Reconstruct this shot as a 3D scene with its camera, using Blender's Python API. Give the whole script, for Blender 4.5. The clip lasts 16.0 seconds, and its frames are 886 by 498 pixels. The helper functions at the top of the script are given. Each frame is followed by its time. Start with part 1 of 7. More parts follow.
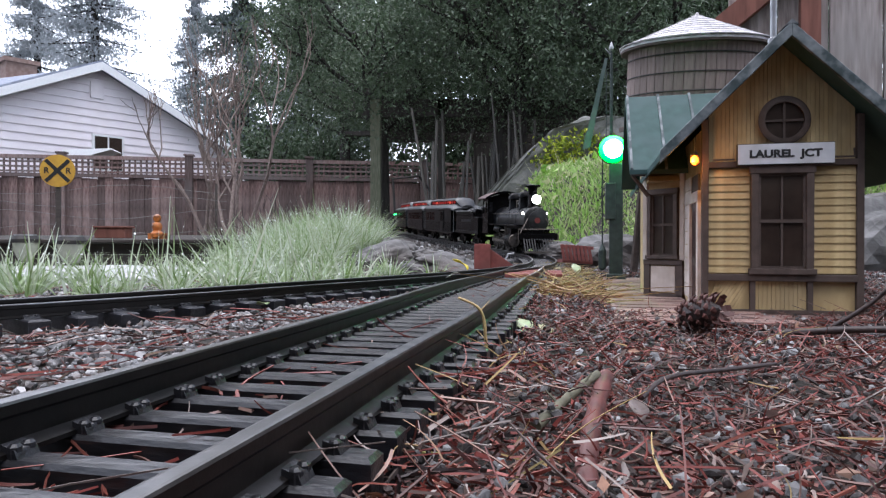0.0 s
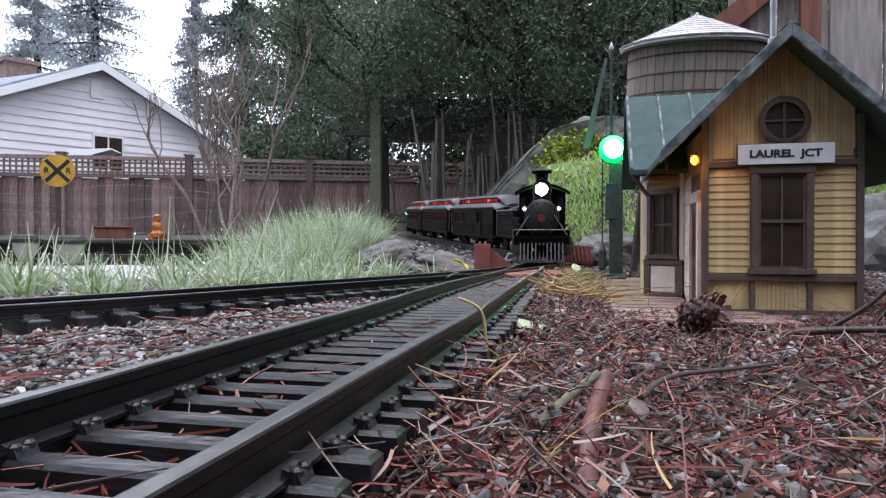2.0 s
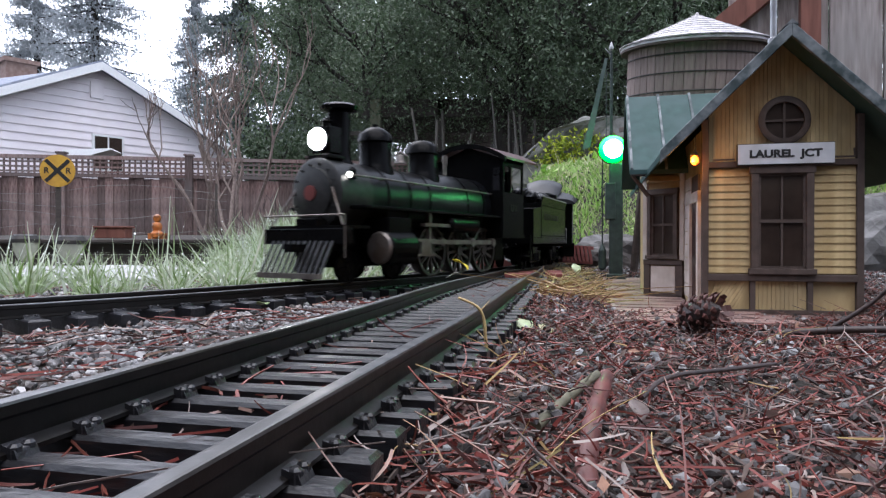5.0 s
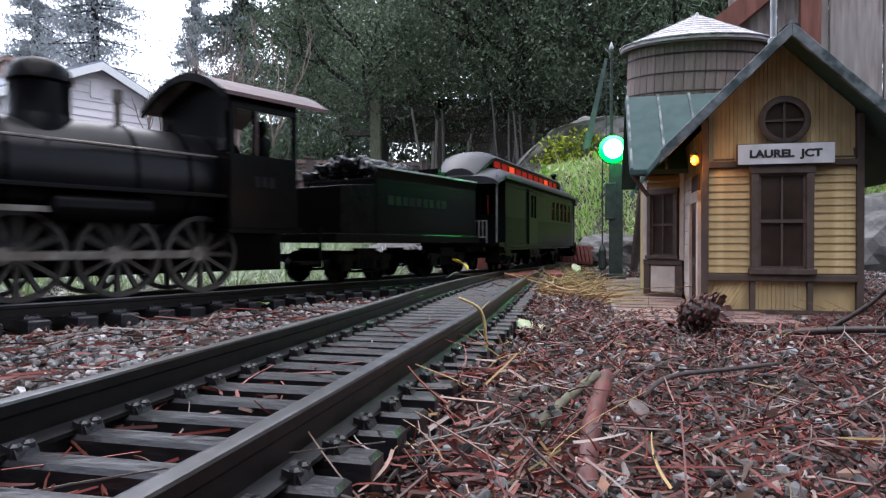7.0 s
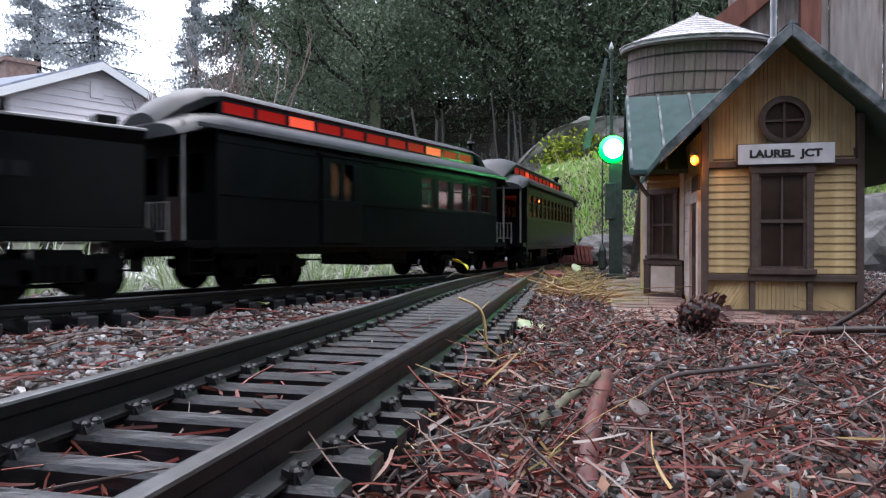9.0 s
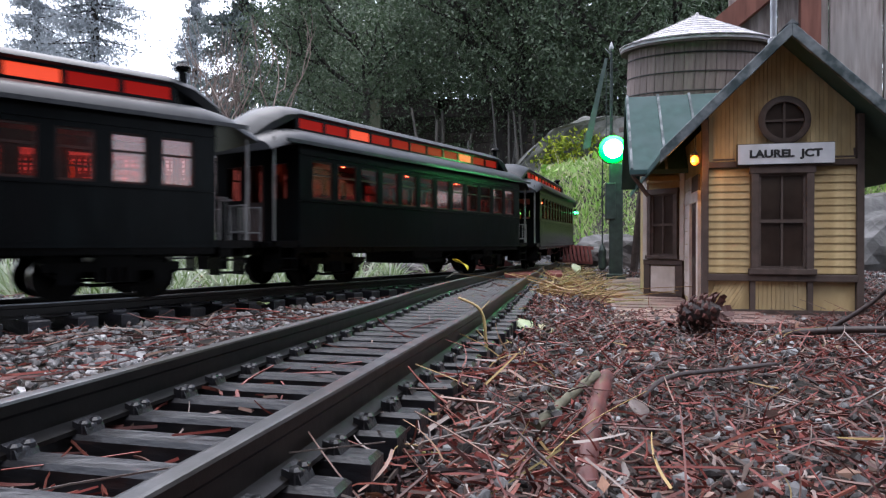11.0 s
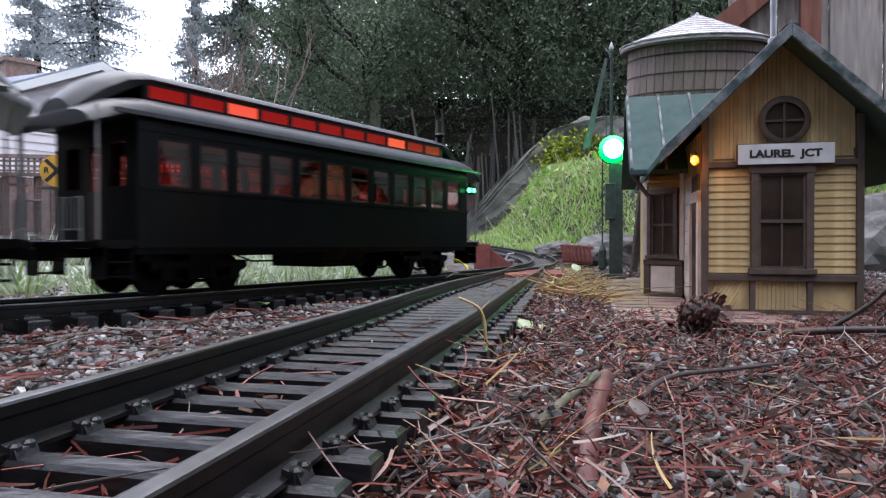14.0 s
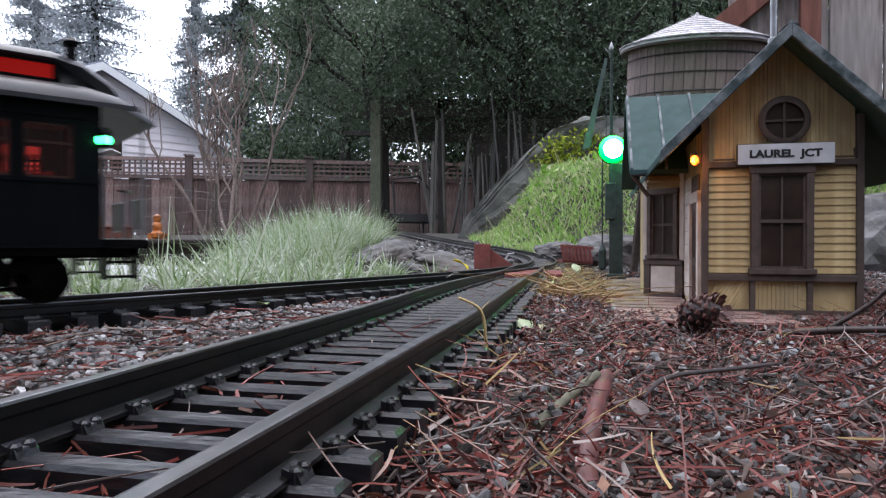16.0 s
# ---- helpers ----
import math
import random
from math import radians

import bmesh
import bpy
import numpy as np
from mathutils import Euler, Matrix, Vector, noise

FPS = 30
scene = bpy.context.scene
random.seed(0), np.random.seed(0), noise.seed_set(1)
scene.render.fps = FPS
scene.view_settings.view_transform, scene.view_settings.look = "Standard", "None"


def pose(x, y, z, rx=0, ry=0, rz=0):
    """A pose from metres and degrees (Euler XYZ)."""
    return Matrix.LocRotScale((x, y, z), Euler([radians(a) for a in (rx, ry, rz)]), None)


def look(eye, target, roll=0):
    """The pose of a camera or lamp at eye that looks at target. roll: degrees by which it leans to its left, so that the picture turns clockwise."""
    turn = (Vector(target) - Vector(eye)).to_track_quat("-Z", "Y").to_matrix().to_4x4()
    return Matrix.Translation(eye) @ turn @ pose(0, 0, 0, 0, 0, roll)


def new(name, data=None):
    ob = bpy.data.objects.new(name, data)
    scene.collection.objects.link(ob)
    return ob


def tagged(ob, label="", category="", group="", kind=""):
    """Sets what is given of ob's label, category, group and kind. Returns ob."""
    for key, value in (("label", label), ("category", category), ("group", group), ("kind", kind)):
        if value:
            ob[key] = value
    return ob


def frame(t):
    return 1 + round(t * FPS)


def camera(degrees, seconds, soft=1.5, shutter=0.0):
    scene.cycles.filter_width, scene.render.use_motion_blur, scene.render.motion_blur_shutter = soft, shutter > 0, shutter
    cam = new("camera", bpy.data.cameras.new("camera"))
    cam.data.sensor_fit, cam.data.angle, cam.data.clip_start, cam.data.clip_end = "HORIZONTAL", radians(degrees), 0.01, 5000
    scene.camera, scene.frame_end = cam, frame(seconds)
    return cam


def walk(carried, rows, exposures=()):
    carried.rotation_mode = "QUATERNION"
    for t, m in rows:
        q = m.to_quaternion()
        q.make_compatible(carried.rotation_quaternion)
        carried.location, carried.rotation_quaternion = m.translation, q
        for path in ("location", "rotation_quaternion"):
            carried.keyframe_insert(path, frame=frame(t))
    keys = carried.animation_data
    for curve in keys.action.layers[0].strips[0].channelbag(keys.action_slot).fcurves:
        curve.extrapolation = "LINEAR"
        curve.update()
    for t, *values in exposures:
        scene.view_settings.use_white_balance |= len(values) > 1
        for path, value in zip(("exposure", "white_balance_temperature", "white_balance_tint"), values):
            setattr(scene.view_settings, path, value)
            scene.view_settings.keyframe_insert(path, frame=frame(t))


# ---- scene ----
# ---------- camera ----------
CAM_Z = 0.051
cam = camera(68.6, 16.0, soft=1.3, shutter=0.6)
walk(cam, [(0.0, pose(0, 0, CAM_Z, 89.65, 0, 0)), (16.0, pose(0, 0, CAM_Z, 89.65, 0, 0))], exposures=[(0.0, 1.42, 6050, 14), (12.5, 1.42, 6050, 14), (14.5, 1.38, 6050, 14), (16.0, 1.26, 6050, 14)])

# ---------- world and lights ----------
world = bpy.data.worlds.new("overcast_sky")
scene.world = world
world.use_nodes = True
wn, wl = world.node_tree.nodes, world.node_tree.links
sky = wn.new("ShaderNodeTexSky")
sky.sky_type = "NISHITA"
sky.sun_disc = False
sky.sun_elevation, sky.sun_rotation = radians(55), radians(-28)
sky.air_density, sky.dust_density, sky.ozone_density = 1.0, 1.6, 1.0
wn["Background"].inputs["Strength"].default_value = 0.15
cloud = wn.new("ShaderNodeHueSaturation")          # thin even cloud takes the blue out of the sky
cloud.inputs["Saturation"].default_value = 0.4
wl.new(sky.outputs["Color"], cloud.inputs["Color"])
wl.new(cloud.outputs["Color"], wn["Background"].inputs["Color"])
sun = new("sun", bpy.data.lights.new("sun", "SUN"))
sun.data.energy, sun.data.angle, sun.data.color = 1.3, radians(60), (1.0, 0.97, 0.94)
sun.matrix_world = look((0.4, -1.4, 5), (0, 0, 0))


# ---------- materials ----------
def mat(name, c1, c2=None, rough=0.7, metal=0.0, scale=60.0, bump=0.25, detail=6.0, stretch=(1, 1, 1), vary=0.0, vary_by="object",
        c3=None, scale3=8.0, spec=0.5, glow=None, power=0.0, mix=(0.35, 0.65), subsurf=0.0, dist=0.002):
    m = bpy.data.materials.new(name)
    m.use_nodes = True
    n, l = m.node_tree.nodes, m.node_tree.links
    b = n["Principled BSDF"]
    b.inputs["Roughness"].default_value = rough
    b.inputs["Metallic"].default_value = metal
    b.inputs["Specular IOR Level"].default_value = spec
    tc, mp = n.new("ShaderNodeTexCoord"), n.new("ShaderNodeMapping")
    mp.inputs["Scale"].default_value = stretch
    l.new(tc.outputs["Object"], mp.inputs["Vector"])
    ns = n.new("ShaderNodeTexNoise")
    ns.inputs["Scale"].default_value, ns.inputs["Detail"].default_value = scale, detail
    l.new(mp.outputs["Vector"], ns.inputs["Vector"])
    ramp = n.new("ShaderNodeValToRGB")
    ramp.color_ramp.elements[0].position, ramp.color_ramp.elements[1].position = mix
    ramp.color_ramp.elements[0].color = (*c1, 1)
    ramp.color_ramp.elements[1].color = (*(c2 or [min(1, v * 1.35) for v in c1]), 1)
    l.new(ns.outputs["Fac"], ramp.inputs["Fac"])
    out = ramp.outputs["Color"]
    if c3:
        n3 = n.new("ShaderNodeTexNoise")
        n3.inputs["Scale"].default_value, n3.inputs["Detail"].default_value = scale3, 3
        l.new(tc.outputs["Object"], n3.inputs["Vector"])
        r3 = n.new("ShaderNodeValToRGB")
        r3.color_ramp.elements[0].position, r3.color_ramp.elements[1].position = 0.42, 0.68
        l.new(n3.outputs["Fac"], r3.inputs["Fac"])
        mx = n.new("ShaderNodeMixRGB")
        l.new(r3.outputs["Color"], mx.inputs["Fac"])
        l.new(out, mx.inputs["Color1"])
        mx.inputs["Color2"].default_value = (*c3, 1)
        out = mx.outputs["Color"]
    if vary:
        if vary_by == "object":
            src = n.new("ShaderNodeObjectInfo").outputs["Random"]
        else:
            src = n.new("ShaderNodeNewGeometry").outputs["Random Per Island"]
        mr = n.new("ShaderNodeMapRange")
        mr.inputs["To Min"].default_value, mr.inputs["To Max"].default_value = 1 - vary, 1 + vary
        l.new(src, mr.inputs["Value"])
        hs = n.new("ShaderNodeHueSaturation")
        l.new(out, hs.inputs["Color"])
        l.new(mr.outputs["Result"], hs.inputs["Value"])
        out = hs.outputs["Color"]
    l.new(out, b.inputs["Base Color"])
    if bump:
        bp = n.new("ShaderNodeBump")
        bp.inputs["Strength"].default_value, bp.inputs["Distance"].default_value = bump, dist
        l.new(ns.outputs["Fac"], bp.inputs["Height"])
        l.new(bp.outputs["Normal"], b.inputs["Normal"])
    if glow:
        b.inputs["Emission Color"].default_value = (*glow, 1)
        b.inputs["Emission Strength"].default_value = power
    return m


def palette(name, colours, rough=0.8, spec=0.4, by="island", bump=0.0, translucent=0.0):
    """A material whose pieces each take one colour of a row of colours."""
    m = bpy.data.materials.new(name)
    m.use_nodes = True
    n, l = m.node_tree.nodes, m.node_tree.links
    b = n["Principled BSDF"]
    b.inputs["Roughness"].default_value, b.inputs["Specular IOR Level"].default_value = rough, spec
    if by == "island":
        src = n.new("ShaderNodeNewGeometry").outputs["Random Per Island"]
    else:
        src = n.new("ShaderNodeObjectInfo").outputs["Random"]
    r = n.new("ShaderNodeValToRGB")
    els = r.color_ramp.elements
    while len(els) < len(colours):
        els.new(0.5)
    for i, c in enumerate(colours):
        els[i].position = i / (len(colours) - 1)
        els[i].color = (*c, 1)
    l.new(src, r.inputs["Fac"])
    ns = n.new("ShaderNodeTexNoise")
    ns.inputs["Scale"].default_value, ns.inputs["Detail"].default_value = 250, 4
    tc = n.new("ShaderNodeTexCoord")
    l.new(tc.outputs["Object"], ns.inputs["Vector"])
    mr = n.new("ShaderNodeMapRange")
    mr.inputs["To Min"].default_value, mr.inputs["To Max"].default_value = 0.6, 1.4
    l.new(ns.outputs["Fac"], mr.inputs["Value"])
    hs = n.new("ShaderNodeHueSaturation")
    l.new(r.outputs["Color"], hs.inputs["Color"])
    l.new(mr.outputs["Result"], hs.inputs["Value"])
    l.new(hs.outputs["Color"], b.inputs["Base Color"])
    if translucent:
        tr, ad = n.new("ShaderNodeBsdfTranslucent"), n.new("ShaderNodeMixShader")
        l.new(hs.outputs["Color"], tr.inputs["Color"])
        ad.inputs["Fac"].default_value = translucent
        l.new(b.outputs["BSDF"], ad.inputs[1])
        l.new(tr.outputs["BSDF"], ad.inputs[2])
        l.new(ad.outputs["Shader"], n["Material Output"].inputs["Surface"])
    if bump:
        bp = n.new("ShaderNodeBump")
        bp.inputs["Strength"].default_value, bp.inputs["Distance"].default_value = bump, 0.001
        l.new(ns.outputs["Fac"], bp.inputs["Height"])
        l.new(bp.outputs["Normal"], b.inputs["Normal"])
    return m


def glass(name, tint=(1, 1, 1), gloss=0.12, rough=0.05):
    m = bpy.data.materials.new(name)
    m.use_nodes = True
    n, l = m.node_tree.nodes, m.node_tree.links
    t, g, x = n.new("ShaderNodeBsdfTransparent"), n.new("ShaderNodeBsdfGlossy"), n.new("ShaderNodeMixShader")
    t.inputs["Color"].default_value = (*tint, 1)
    g.inputs["Roughness"].default_value = rough
    x.inputs["Fac"].default_value = gloss
    l.new(t.outputs["BSDF"], x.inputs[1])
    l.new(g.outputs["BSDF"], x.inputs[2])
    l.new(x.outputs["Shader"], n["Material Output"].inputs["Surface"])
    return m


SOIL = mat("damp_soil", (0.01, 0.007, 0.006), (0.032, 0.021, 0.016), 0.95, scale=90, bump=0.8, c3=(0.018, 0.02, 0.011), scale3=3, dist=0.004)
STONES = palette("mixed_gravel", [(0.014, 0.011, 0.01), (0.04, 0.034, 0.032), (0.13, 0.128, 0.13), (0.035, 0.02, 0.016), (0.32, 0.32, 0.32), (0.02, 0.012, 0.01), (0.08, 0.076, 0.076), (0.016, 0.011, 0.01)], 0.6, 0.4, bump=0.4)
PALESTONES = palette("pale_ballast", [(0.025, 0.024, 0.024), (0.09, 0.088, 0.09), (0.2, 0.198, 0.2), (0.09, 0.062, 0.05), (0.4, 0.39, 0.39), (0.04, 0.028, 0.024), (0.14, 0.14, 0.145)], 0.45, 0.6, bump=0.4)
SHREDS = palette("bark_shreds", [(0.02, 0.007, 0.006), (0.18, 0.036, 0.026), (0.008, 0.005, 0.0045), (0.24, 0.068, 0.046), (0.05, 0.013, 0.01), (0.3, 0.19, 0.15), (0.011, 0.006, 0.005), (0.15, 0.027, 0.021), (0.25, 0.055, 0.04), (0.013, 0.008, 0.007), (0.34, 0.28, 0.25), (0.07, 0.017, 0.013), (0.2, 0.05, 0.036)], 0.5, 0.45)
STRAW = palette("dry_needles", [(0.3, 0.19, 0.09), (0.4, 0.28, 0.11), (0.22, 0.12, 0.07), (0.32, 0.3, 0.1)], 0.6, 0.4)
PALESTRAW = palette("bleached_grass", [(0.5, 0.46, 0.3), (0.6, 0.56, 0.4), (0.4, 0.42, 0.2), (0.34, 0.44, 0.16)], 0.6, 0.4, translucent=0.3)
DEADLEAF = palette("dead_leaves", [(0.2, 0.09, 0.05), (0.32, 0.18, 0.12), (0.28, 0.24, 0.22), (0.12, 0.06, 0.045)], 0.6, 0.4, translucent=0.2)
GRASS = palette("wet_grass", [(0.12, 0.2, 0.05), (0.26, 0.35, 0.15), (0.48, 0.55, 0.4), (0.18, 0.29, 0.07), (0.66, 0.7, 0.62), (0.36, 0.45, 0.26), (0.6, 0.62, 0.5), (0.15, 0.23, 0.06)], 0.35, 0.7, translucent=0.35)
HILLGRASS = palette("hill_grass", [(0.14, 0.3, 0.035), (0.27, 0.48, 0.08), (0.42, 0.52, 0.2), (0.17, 0.37, 0.045), (0.55, 0.52, 0.33), (0.25, 0.4, 0.11)], 0.5, 0.4, translucent=0.35)
DEW = mat("dew", (0.9, 0.9, 0.92), (0.95, 0.95, 0.95), 0.05, bump=0, spec=1.0)
RAIL = mat("weathered_rail", (0.0025, 0.0025, 0.0026), (0.006, 0.0055, 0.0052), 0.36, 0.0, scale=160, bump=0.3, c3=(0.008, 0.005, 0.004), scale3=12, dist=0.0005, spec=0.3)
RAILTOP = mat("worn_rail_head", (0.09, 0.095, 0.1), (0.17, 0.17, 0.175), 0.36, 0.7, scale=220, bump=0.2, c3=(0.07, 0.065, 0.06), scale3=18, dist=0.0004)
TIE = mat("black_plastic_tie", (0.003, 0.003, 0.0036), (0.011, 0.011, 0.013), 0.36, scale=420, bump=0.7, vary=0.25, c3=(0.016, 0.016, 0.02), scale3=60, stretch=(0.4, 1, 1), dist=0.0008, spec=0.5)
ROCK = mat("grey_rock", (0.05, 0.048, 0.047), (0.15, 0.147, 0.145), 0.75, scale=26, bump=0.7, c3=(0.08, 0.065, 0.055), scale3=5, dist=0.01)
SLABROCK = mat("boulder_rock", (0.085, 0.085, 0.085), (0.2, 0.198, 0.19), 0.8, scale=14, bump=0.7, c3=(0.08, 0.085, 0.065), scale3=2.5, dist=0.025)
MOSS = palette("moss", [(0.12, 0.2, 0.02), (0.25, 0.32, 0.03), (0.4, 0.42, 0.05), (0.08, 0.15, 0.02)], 0.9, 0.2)
FENCEWOOD = mat("fence_board", (0.085, 0.046, 0.04), (0.21, 0.14, 0.125), 0.85, scale=9, bump=0.4, stretch=(6, 6, 0.7), vary=0.45, c3=(0.15, 0.125, 0.118), scale3=1.2)
BIGBOARD = mat("grey_board", (0.14, 0.11, 0.1), (0.36, 0.31, 0.29), 0.85, scale=9, bump=0.5, stretch=(7, 7, 0.7), vary=0.2, c3=(0.26, 0.24, 0.23), scale3=2)
REDPOST = mat("red_brown_post", (0.13, 0.045, 0.03), (0.21, 0.08, 0.055), 0.8, scale=12, bump=0.4, stretch=(5, 5, 0.6))
DARKWOOD = mat("dark_pergola_wood", (0.022, 0.018, 0.015), (0.05, 0.042, 0.035), 0.85, scale=10, bump=0.4, stretch=(5, 5, 0.6))
GREENPOST = mat("mossy_post", (0.09, 0.1, 0.06), (0.16, 0.16, 0.11), 0.9, scale=14, bump=0.4, stretch=(4, 4, 0.6))
BAMBOO = mat("bamboo", (0.03, 0.026, 0.02), (0.065, 0.056, 0.043), 0.5, scale=12, bump=0.1, vary=0.4, stretch=(1, 1, 0.3))
SIDING = mat("lap_siding", (0.82, 0.75, 0.78), (0.88, 0.82, 0.84), 0.6, scale=3, bump=0.05, c3=(0.8, 0.74, 0.77), scale3=0.6)
WHITE = mat("white_paint", (0.78, 0.78, 0.79), (0.84, 0.84, 0.84), 0.5, scale=20, bump=0.05)
HOUSEROOF = mat("blue_grey_shingle", (0.16, 0.18, 0.23), (0.26, 0.28, 0.34), 0.85, scale=10, bump=0.4)
BRICK = mat("chimney_brick", (0.2, 0.13, 0.11), (0.28, 0.2, 0.17), 0.9, scale=8, bump=0.3)
BARK = mat("bark", (0.014, 0.012, 0.01), (0.036, 0.03, 0.025), 0.9, scale=14, bump=0.7, stretch=(3, 3, 0.5), dist=0.01)
TWIGBARK = mat("shrub_bark", (0.13, 0.095, 0.08), (0.25, 0.19, 0.165), 0.8, scale=40, bump=0.4, stretch=(2, 2, 0.5))
LAUREL = palette("laurel_leaf", [(0.03, 0.055, 0.025), (0.055, 0.09, 0.042), (0.08, 0.12, 0.06), (0.04, 0.07, 0.034), (0.12, 0.155, 0.1), (0.06, 0.09, 0.047)], 0.42, 0.45, translucent=0.22)
# greyed and lightened green that carries some of the distance haze
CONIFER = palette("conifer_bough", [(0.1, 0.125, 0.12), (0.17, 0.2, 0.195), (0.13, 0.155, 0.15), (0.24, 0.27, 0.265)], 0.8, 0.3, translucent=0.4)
# boughs paled to grey-blue: distant haze is put into their colour
HAZECONIFER = palette("pale_silver_bough", [(0.27, 0.3, 0.32), (0.36, 0.39, 0.41), (0.31, 0.34, 0.36), (0.43, 0.45, 0.47)], 0.8, 0.3, translucent=0.45)


# ---------- mesh helpers ----------
class Shape:
    """Collects simple solids and becomes one mesh."""

    def __init__(self):
        self.v, self.f = [], []

    def add(self, verts, faces, m=None):
        k = len(self.v)
        self.v += [tuple(m @ Vector(p)) for p in verts] if m is not None else [tuple(p) for p in verts]
        self.f += [tuple(i + k for i in q) for q in faces]
        return self

    def box(self, x0, x1, y0, y1, z0, z1, m=None):
        vs = [(x0, y0, z0), (x1, y0, z0), (x1, y1, z0), (x0, y1, z0), (x0, y0, z1), (x1, y0, z1), (x1, y1, z1), (x0, y1, z1)]
        return self.add(vs, [(3, 2, 1, 0), (4, 5, 6, 7), (0, 1, 5, 4), (1, 2, 6, 5), (2, 3, 7, 6), (3, 0, 4, 7)], m)

    def prism(self, poly, d0, d1, axis="y", m=None):
        """poly: points of a closed outline; along y it lies in (x, z), along x in (y, z), along z in (x, y)."""
        put = {"y": lambda p, d: (p[0], d, p[1]), "x": lambda p, d: (d, p[0], p[1]), "z": lambda p, d: (p[0], p[1], d)}[axis]
        n = len(poly)
        vs = [put(p, d0) for p in poly] + [put(p, d1) for p in poly]
        fs = [tuple(range(n)), tuple(reversed(range(n, 2 * n)))]
        fs += [(i, (i + 1) % n + 0, (i + 1) % n + n, i + n)[::-1] for i in range(n)]
        return self.add(vs, fs, m)

    def turned(self, profile, n=16, m=None, cap=True):
        """profile: (radius, z) from low to high, turned round z."""
        vs, fs = [], []
        for r, z in profile:
            vs += [(r * math.cos(2 * math.pi * i / n), r * math.sin(2 * math.pi * i / n), z) for i in range(n)]
        for k in range(len(profile) - 1):
            fs += [(k * n + i, k * n + (i + 1) % n, (k + 1) * n + (i + 1) % n, (k + 1) * n + i) for i in range(n)]
        if cap:
            fs += [tuple(reversed(range(n))), tuple(range((len(profile) - 1) * n, len(profile) * n))]
        return self.add(vs, fs, m)

    def rod(self, a, b, r0, r1=None, n=8):
        a, b = Vector(a), Vector(b)
        d = b - a
        m = Matrix.Translation(a) @ d.to_track_quat("Z", "Y").to_matrix().to_4x4()
        return self.turned([(r0, 0), (r0 if r1 is None else r1, d.length)], n, m)

    def tube(self, pts, r, n=6):
        """One closed tube through points, its rings carried along without twist."""
        P = [Vector(p) for p in pts]
        ways = [(P[min(i + 1, len(P) - 1)] - P[max(i - 1, 0)]).normalized() for i in range(len(P))]
        ref = Vector((0, 0, 1)) if abs(ways[0].z) < 0.9 else Vector((1, 0, 0))
        vs, fs = [], []
        for i, (p, w) in enumerate(zip(P, ways)):
            ref = (ref - w * ref.dot(w)).normalized()
            side = w.cross(ref)
            ri = r[i] if isinstance(r, (list, tuple)) else r
            vs += [p + (ref * math.cos(2 * math.pi * k / n) + side * math.sin(2 * math.pi * k / n)) * ri for k in range(n)]
        for i in range(len(P) - 1):
            fs += [(i * n + k, i * n + (k + 1) % n, (i + 1) * n + (k + 1) % n, (i + 1) * n + k) for k in range(n)]
        fs += [tuple(reversed(range(n))), tuple(range((len(P) - 1) * n, len(P) * n))]
        return self.add(vs, fs)

    def mesh(self, name, material, smooth=False):
        me = bpy.data.meshes.new(name)
        me.from_pydata(self.v, [], self.f)
        me.materials.append(material)
        bm = bmesh.new()
        bm.from_mesh(me)
        bmesh.ops.recalc_face_normals(bm, faces=bm.faces)
        bm.to_mesh(me)
        bm.free()
        if smooth:
            me.shade_smooth()
            me.set_sharp_from_angle(angle=radians(40))
        return me


def part(name, shape, material, parent=None, label="", smooth=False, bevel=0.0, at=None):
    """Links a Shape (or a mesh) as one mesh object under a thing or part."""
    me = shape if isinstance(shape, bpy.types.Mesh) else shape.mesh(name, material, smooth)
    ob = new(name, me)
    ob.parent = parent
    if at is not None:
        ob.matrix_basis = at
    if bevel:
        b = ob.modifiers.new("bevel", "BEVEL")
        b.width, b.segments, b.limit_method, b.angle_limit = bevel, 2, "ANGLE", radians(35)
    return tagged(ob, label)


def thing(name, label, category, at=None, group="", kind=""):
    ob = new(name)
    ob.empty_display_size = 0.02
    if at is not None:
        ob.matrix_basis = at
    return tagged(ob, label, category, group, kind)


rng = np.random.default_rng(7)


